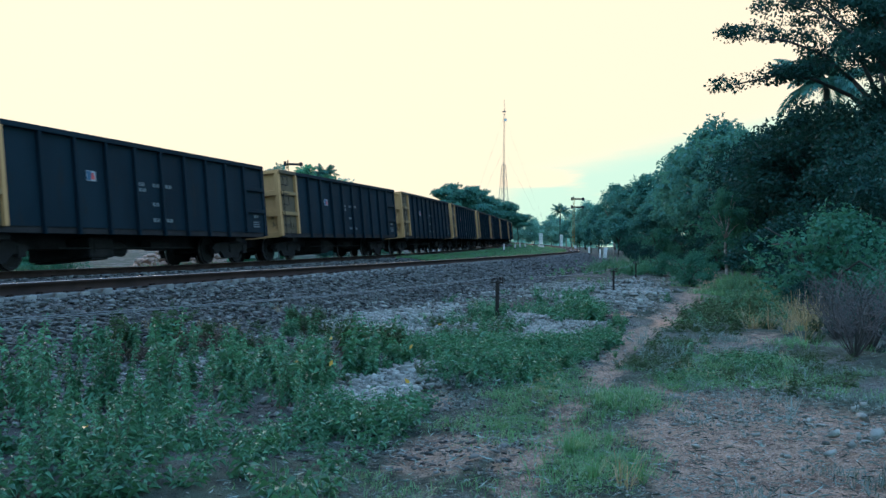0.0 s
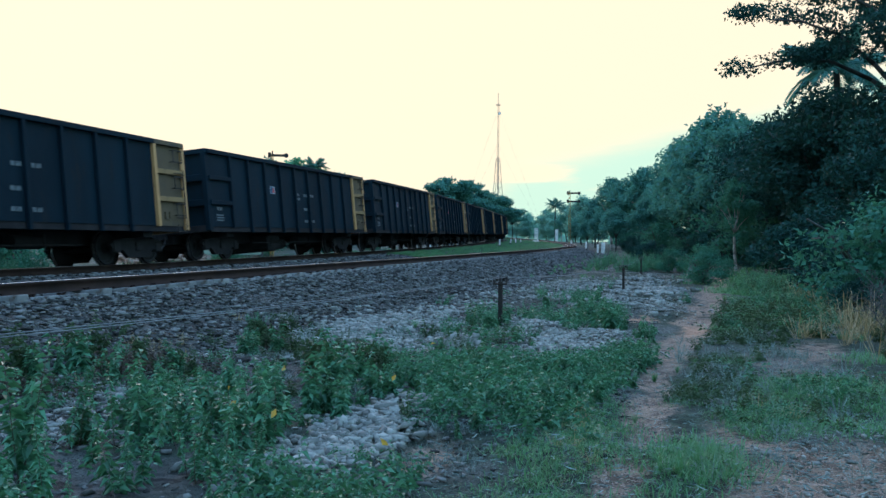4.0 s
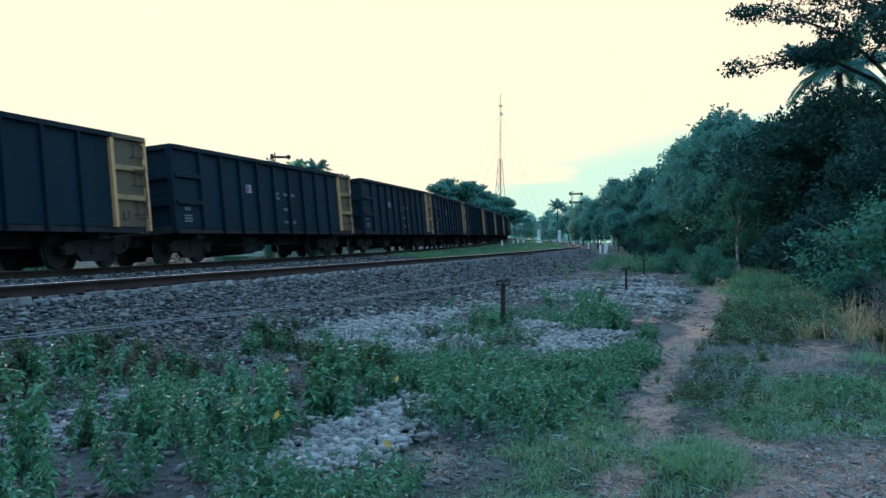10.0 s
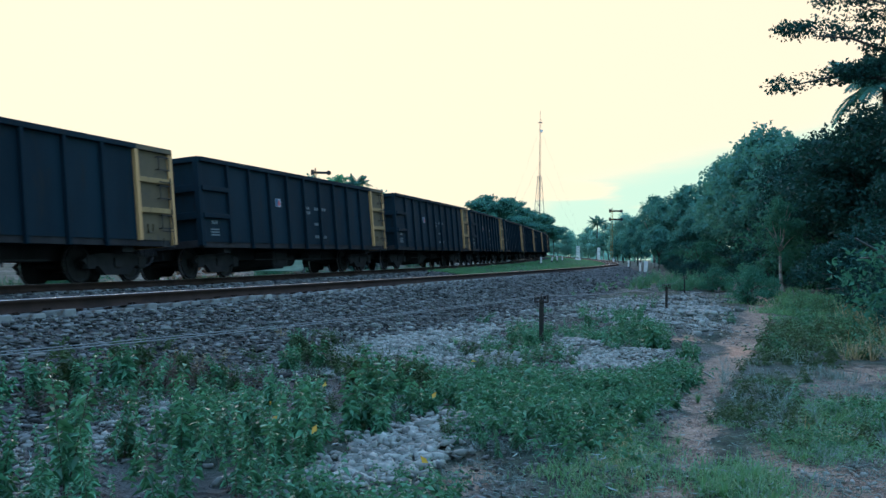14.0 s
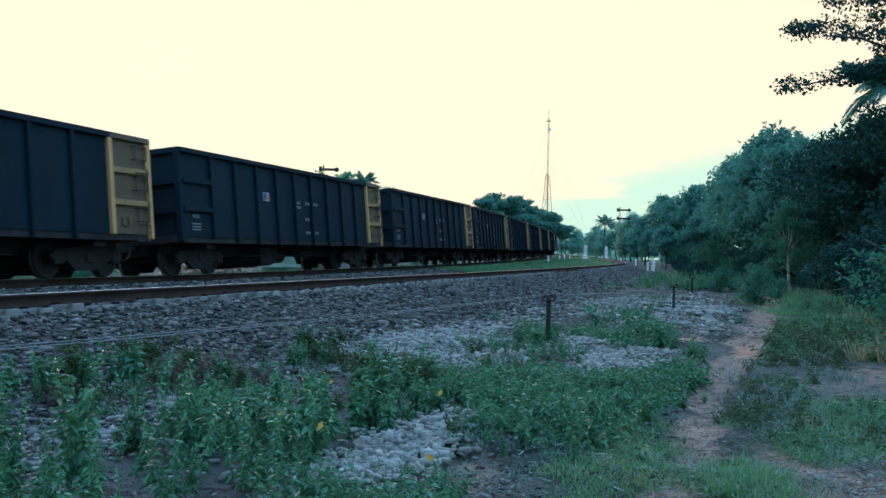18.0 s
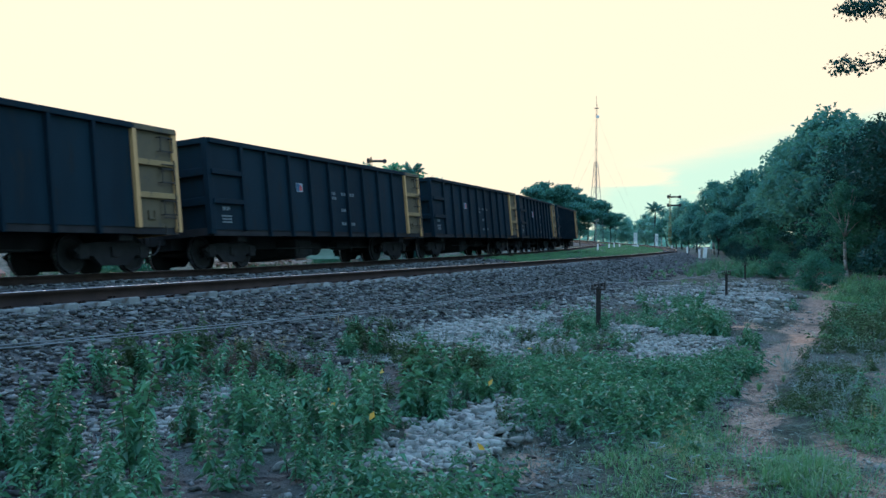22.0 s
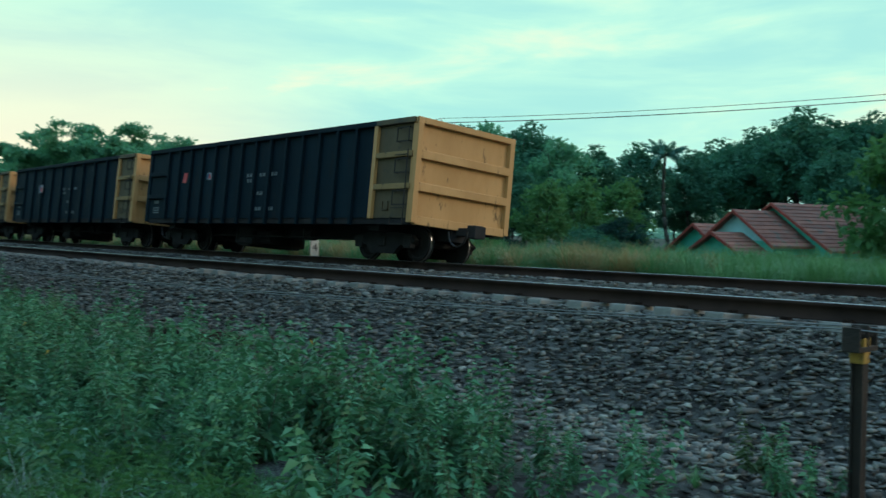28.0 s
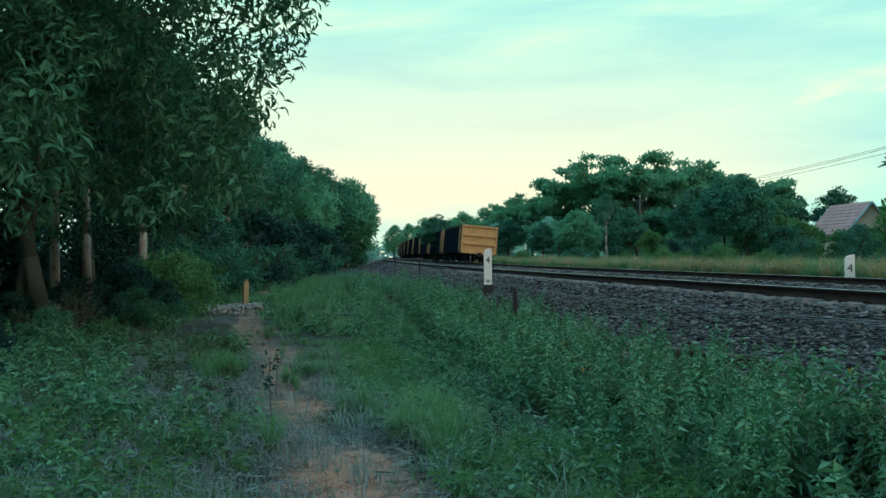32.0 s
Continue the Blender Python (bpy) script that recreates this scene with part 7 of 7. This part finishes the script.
def gable_block(root, x0, x1, y0, y1, floor, eave, ridge, wall, roof, fascia, along="y", over=0.45, gable=None):
    """A block of a house with a pitched roof; along: the way of the ridge. The front faces +y."""
    part("wall", boxes((x0, x1, y0, y1, floor, eave)), wall, root)
    xm, ym = (x0 + x1) / 2, (y0 + y1) / 2
    if along == "y":
        for y in (y0 + 0.05, y1 - 0.05):
            part("gable", wedge([(x0, eave), (x1, eave), (xm, ridge - 0.12)], y - 0.05, y + 0.05), gable or wall, root)
        half, rise = (x1 - x0) / 2 + over, ridge - eave
        drop = rise * over / ((x1 - x0) / 2)
        for side in (1, -1):
            slope = wedge([(0, ridge), (side * half, eave - drop), (side * half, eave - drop - 0.1), (0, ridge - 0.12)], y0 - over, y1 + over)
            sheet = part("roof", slope, roof, root, m=Matrix.Translation((xm, 0, 0)))
            for y in (y0 - over, y1 + over):
                part("fascia", wedge([(0, ridge + 0.02), (side * half, eave - drop + 0.02), (side * half, eave - drop - 0.17), (0, ridge - 0.17)], y - 0.04, y + 0.04), fascia, sheet)
            courses(sheet, half, rise + drop, y0 - over, y1 + over, ridge, side, roof)
    else:
        turn = pose(xm, ym, 0, 0, 0, 90)
        half, rise = (y1 - y0) / 2 + over, ridge - eave
        drop = rise * over / ((y1 - y0) / 2)
        w = (x1 - x0) / 2
        for y in (-w + 0.05, w - 0.05):
            part("gable", wedge([((y0 - y1) / 2, eave), ((y1 - y0) / 2, eave), (0, ridge - 0.12)], y - 0.05, y + 0.05), gable or wall, root, m=turn)
        for side in (1, -1):
            sheet = part("roof", wedge([(0, ridge), (side * half, eave - drop), (side * half, eave - drop - 0.1), (0, ridge - 0.12)], -w - over, w + over), roof, root, m=turn)
            for y in (-w - over, w + over):
                part("fascia", wedge([(0, ridge + 0.02), (side * half, eave - drop + 0.02), (side * half, eave - drop - 0.17), (0, ridge - 0.17)], y - 0.04, y + 0.04), fascia, sheet)
            courses(sheet, half, rise + drop, -w - over, w + over, ridge, side, roof)


def courses(sheet, half, fall, y0, y1, ridge, side, material):
    """Rows of lapped tiles on a slope."""
    n = max(3, int(math.hypot(half, fall) / 0.42))
    for i in range(n):
        a, b = i / n, (i + 1) / n
        part("tile_course", wedge([(side * half * a, ridge - fall * a + 0.01), (side * half * b, ridge - fall * b + 0.055), (side * half * b, ridge - fall * b + 0.005), (side * half * a, ridge - fall * a - 0.02)], y0 + 0.02, y1 - 0.02), material, sheet)


def house_on(yaw, far, floor, label, group="", turn=0):
    q = bearing(yaw, far)
    return thing("house", pose(q.x, q.y, floor, 0, 0, yaw + 180 + turn), label, "house", group or "houses")


# turquoise house with clay tiles; local x runs to the viewer's left when faced
h = house_on(102.1, 62, 0.0, "low house with weathered clay tile roofs and turquoise gables", turn=-43)
gable_block(h, -4.2, 4.2, -9.0, 0.0, -0.4, 1.2, 3.85, TEAL, TILE, RED_WOOD, "y", over=0.5)
gable_block(h, -2.6, 3.0, -3.0, 3.0, -0.4, 1.45, 3.35, TEAL, TILE, RED_WOOD, "y", over=0.5, gable=SKY_BLUE)
gable_block(h, -2.6, 2.4, 0.0, 5.0, -0.4, 0.6, 1.95, TEAL, TILE, RED_WOOD, "y", over=0.5)
gable_block(h, 1.4, 5.6, -1.0, 3.2, -0.4, 1.1, 2.5, TEAL, TILE, RED_WOOD, "y", over=0.5)
part("post", boxes((2.3, 2.45, 5.3, 5.45, -0.4, 0.75)), WHITE, h)
# pinkish roofed house among the trees
h = house_on(129.0, 96, 0.2, "cream house with faded pinkish pitched roofs among trees", turn=28)
gable_block(h, -1.6, 2.8, -5, 2.0, 0, 3.4, 5.9, CREAM, PINK_TILE, SKY_BLUE, "y")
gable_block(h, -3.6, 0.4, -2, 3.5, 0, 2.8, 5.0, CREAM, PINK_TILE, CREAM, "y")
h = house_on(133.7, 100, 0.2, "small house with a red tile roof behind bushes")
gable_block(h, -1.4, 1.4, -2, 2, 0, 2.2, 3.8, CREAM, TILE, RED_WOOD, "y")
# low houses seen under the passing wagons
h = house_on(34.48, 40, -1.7, "peach house with clay tiles and turquoise barge boards", turn=-14)
gable_block(h, -0.95, 0.95, -5, 0, 0, 2.1, 2.9, PEACH, TILE, TEAL, "y", over=0.3)
h = house_on(38.97, 41, -1.7, "peach house with a low clay tile roof", turn=-34)
gable_block(h, -0.95, 0.95, -5, 0, 0, 2.3, 3.1, PEACH, TILE, TEAL, "y", over=0.35)


def utility_pole(yaw, far, top, turn):
    q = bearing(yaw, far)
    root = thing("utility_pole", pose(q.x, q.y, ground_at(q.x, q.y), 0, 0, turn), "grey utility pole with a double crossarm", "utility pole", "utility poles")
    high = top - ground_at(q.x, q.y)
    part("pole", rods(((0, 0, -0.4), (0, 0, high + 0.15), 0.13, 0.09), n=10), GREY_WOOD, root)
    part("crossarm", boxes((-0.85, 0.85, -0.05, 0.05, high - 0.28, high - 0.17)), GREY_WOOD, root)
    for x in (-0.75, 0.0, 0.75):
        part("insulator", rods(((x, 0, high - 0.17 if x else high + 0.15), (x, 0, high + 0.05 if x else high + 0.3), 0.045), n=8), WHITE, root)
    for side in (-1, 1):
        part("brace", rods(((0, 0, high - 0.8), (side * 0.55, 0, high - 0.25), 0.02), n=5), GREY_WOOD, root)
    part("transformer_clamp", boxes((-0.14, 0.14, -0.14, 0.14, high * 0.5, high * 0.5 + 0.25), soft=0.02), WHITE, root)
    m = root.matrix_basis
    return [m @ Vector((x, 0, high + 0.06 if x else high + 0.3)) for x in (-0.75, 0.0, 0.75)]


pole_a, pole_b, pole_c = utility_pole(122.15, 51, 7.6, 110), utility_pole(71.5, 47, 8.6, 60), utility_pole(141.5, 98, 7.2, 110)
for one, other in ((pole_a, pole_b), (pole_a, pole_c)):
    for a, b in zip(one, other):
        wire("power_line", a, b, 0.55, 0.013, CABLE, "dark overhead power line between poles")


def small_things():
    # sawn stake at the gravel patch
    x, y = -7.9, -31.0
    root = thing("stake", on_ground(x, y, 20) @ pose(0, 0, 0, 4, -5, 0), "raw wooden stake with a pointed top", "stake")
    part("shaft", wedge([(-0.1, -0.3), (0.1, -0.3), (0.09, 0.72), (-0.02, 0.88), (-0.1, 0.76)], -0.05, 0.05), WOOD, root)
    # old sleeper at the foot of the bank
    p, q = spot(12.6, -3.1), spot(10.2, -2.4)
    way = q - p
    root = thing("old_sleeper", Matrix.Translation(((p + q) / 2) + Vector((0, 0, ground_at((p.x + q.x) / 2, (p.y + q.y) / 2) - 0.02))) @ pose(0, 0, 0, 0, 0, math.degrees(math.atan2(way.y, way.x))), "old brown timber sleeper lying on the bank", "timber")
    part("beam", boxes((-1.3, 1.3, -0.12, 0.12, -0.05, 0.16), soft=0.015), two_tone("old brown timber", (0.018, 0.012, 0.010), (0.055, 0.034, 0.024), scale=3, rough=0.9, bump=0.4), root)
    part("spike_plate", boxes((-0.7, -0.45, -0.09, 0.09, 0.16, 0.175)), RUST, root)
    part("spike_plate", boxes((0.45, 0.7, -0.09, 0.09, 0.16, 0.175)), RUST, root)
    # broken slab and a pale stick by the path
    x, y = 0.1, 13.8
    z = ground_at(x, y)
    for i, (dx, dy, s, t) in enumerate(((0, 0, 0.2, 10), (0.3, 0.1, 0.16, 60), (-0.27, 0.12, 0.14, 110), (0.1, 0.3, 0.13, 30))):
        bm = wedge([(-1, -0.35), (0.2, -0.5), (1, -0.1), (0.7, 0.35), (-0.4, 0.5)], -0.35, 0.35)
        ob = part("broken_slab", bm, STONE_PALE, None, m=pose(x + dx, y + dy, z + s * 0.25, 70, 12 * i, t) @ Matrix.Scale(s, 4))
        tagged(ob, "pale broken stone slab among weeds", "stone", "broken slabs")
    x, y = 2.99, 12.35
    ob = part("stick", boxes((-0.012, 0.012, -0.10, 0.10, -0.010, 0.010), soft=0.004), STONE_PALE, None, m=pose(x, y, ground_at(x, y) + 0.03, 18, 0, 30))
    tagged(ob, "short pale stick lying by the path", "stick")
    # brick rubble and a tarpaulin tent beyond the tracks
    rs = np.random.RandomState(51)
    q = bearing(17.2, 45)
    n = 700
    x, y = q.x + rs.normal(0, 2.2, n), q.y + rs.normal(0, 1.6, n)
    z = np.maximum(ground_z(x, y), ground_at(q.x, q.y)) + 2.0 * np.exp(-(((x - q.x) / 2.6) ** 2 + ((y - q.y) / 2.0) ** 2)) * rs.uniform(0.0, 1.0, n)
    v, f = rocks(np.stack([x, y, z], 1), rs.uniform(0.08, 0.22, n), 52)
    tagged(put("rubble_heap", arrays_mesh("rubble_heap", v, f, RUBBLE)), "heap of broken brick rubble beyond the tracks", "rubble", kind="stuff")
    q = bearing(13.4, 47)
    g = ground_at(q.x, q.y)
    root = thing("tarpaulin_shelter", pose(q.x, q.y, g, 0, 0, 13), "low shelter of pale green tarpaulin on poles", "shelter")
    bm, nx, ny, grid = bmesh.new(), 8, 5, []
    for i in range(nx + 1):
        grid.append([bm.verts.new((-2 + 4 * i / nx, -1 + 2.2 * j / ny, 2.6 - 0.35 * j - 0.12 * math.sin(math.pi * i / nx) * math.sin(math.pi * j / ny))) for j in range(ny + 1)])
    for i in range(nx):
        for j in range(ny):
            bm.faces.new((grid[i][j], grid[i + 1][j], grid[i + 1][j + 1], grid[i][j + 1]))
    bmesh.ops.solidify(bm, geom=bm.faces[:], thickness=0.03)
    part("sheet", bm, TARP, root, smooth=True)
    for x in (-1.9, 1.9):
        for y, h in ((-0.95, 2.6), (1.1, 0.9)):
            part("pole", rods(((x, y, -0.3), (x, y, h), 0.04), n=6), GREY_WOOD, root)
    # saplings by the path: thin dark stems with a few leaves
    for i, (x, y, high) in enumerate(((-2.26, -7.88, 0.74), (-1.95, -8.3, 0.45), (-3.3, -5.9, 0.40), (-3.05, -10.6, 0.5))):
        root = thing("sapling", on_ground(x, y, i * 70), "thin bare sapling with a few dark leaves", "sapling", "saplings")
        bm = bmesh.new()
        top = limb(bm, (0, 0, -0.05), (0.05, 0.03, high), 0.006, 0.003, (0.02, 0, 0), 5, 5)
        limb(bm, (0.02, 0.01, high * 0.55), (0.12, -0.03, high * 0.85), 0.004, 0.002, (0, 0, 0), 2, 4)
        part("stem", bm, BARK, root)
        rs2 = np.random.RandomState(i)
        k = 16
        base = np.stack([rs2.normal(0.05, 0.03, k), rs2.normal(0.02, 0.03, k), high * rs2.uniform(0.6, 1.05, k)], 1)
        v, f = leaf_arrays(base, rs2.normal(0, 1, (k, 3)) * [1, 1, 0.5], 0.03 + high * 0.06, 0.02 + high * 0.02, i)
        put("leaves", arrays_mesh("leaves", v, f, LEAF_DARK), root)
    # yellowed leaves among the weeds
    s, off = rs.normal(-7, 2.2, 9), rs.normal(-5.6, 0.9, 9)
    s2, off2 = rs.normal(8, 2.5, 9), rs.normal(-5.2, 1.0, 9)
    x, y = spots(np.r_[s, s2], np.r_[off, off2])
    base = np.stack([x, y, ground_z(x, y) + rs.uniform(0.12, 0.5, len(x))], 1)
    v, f = leaf_arrays(base, rs.normal(0, 1, (len(x), 3)), 0.07, 0.04, 91)
    tagged(put("yellow_leaves", arrays_mesh("yellow_leaves", v, f, YELLOW_LEAF)), "scattered yellowed leaves among the weeds", "leaves", kind="stuff")


small_things()


motions()
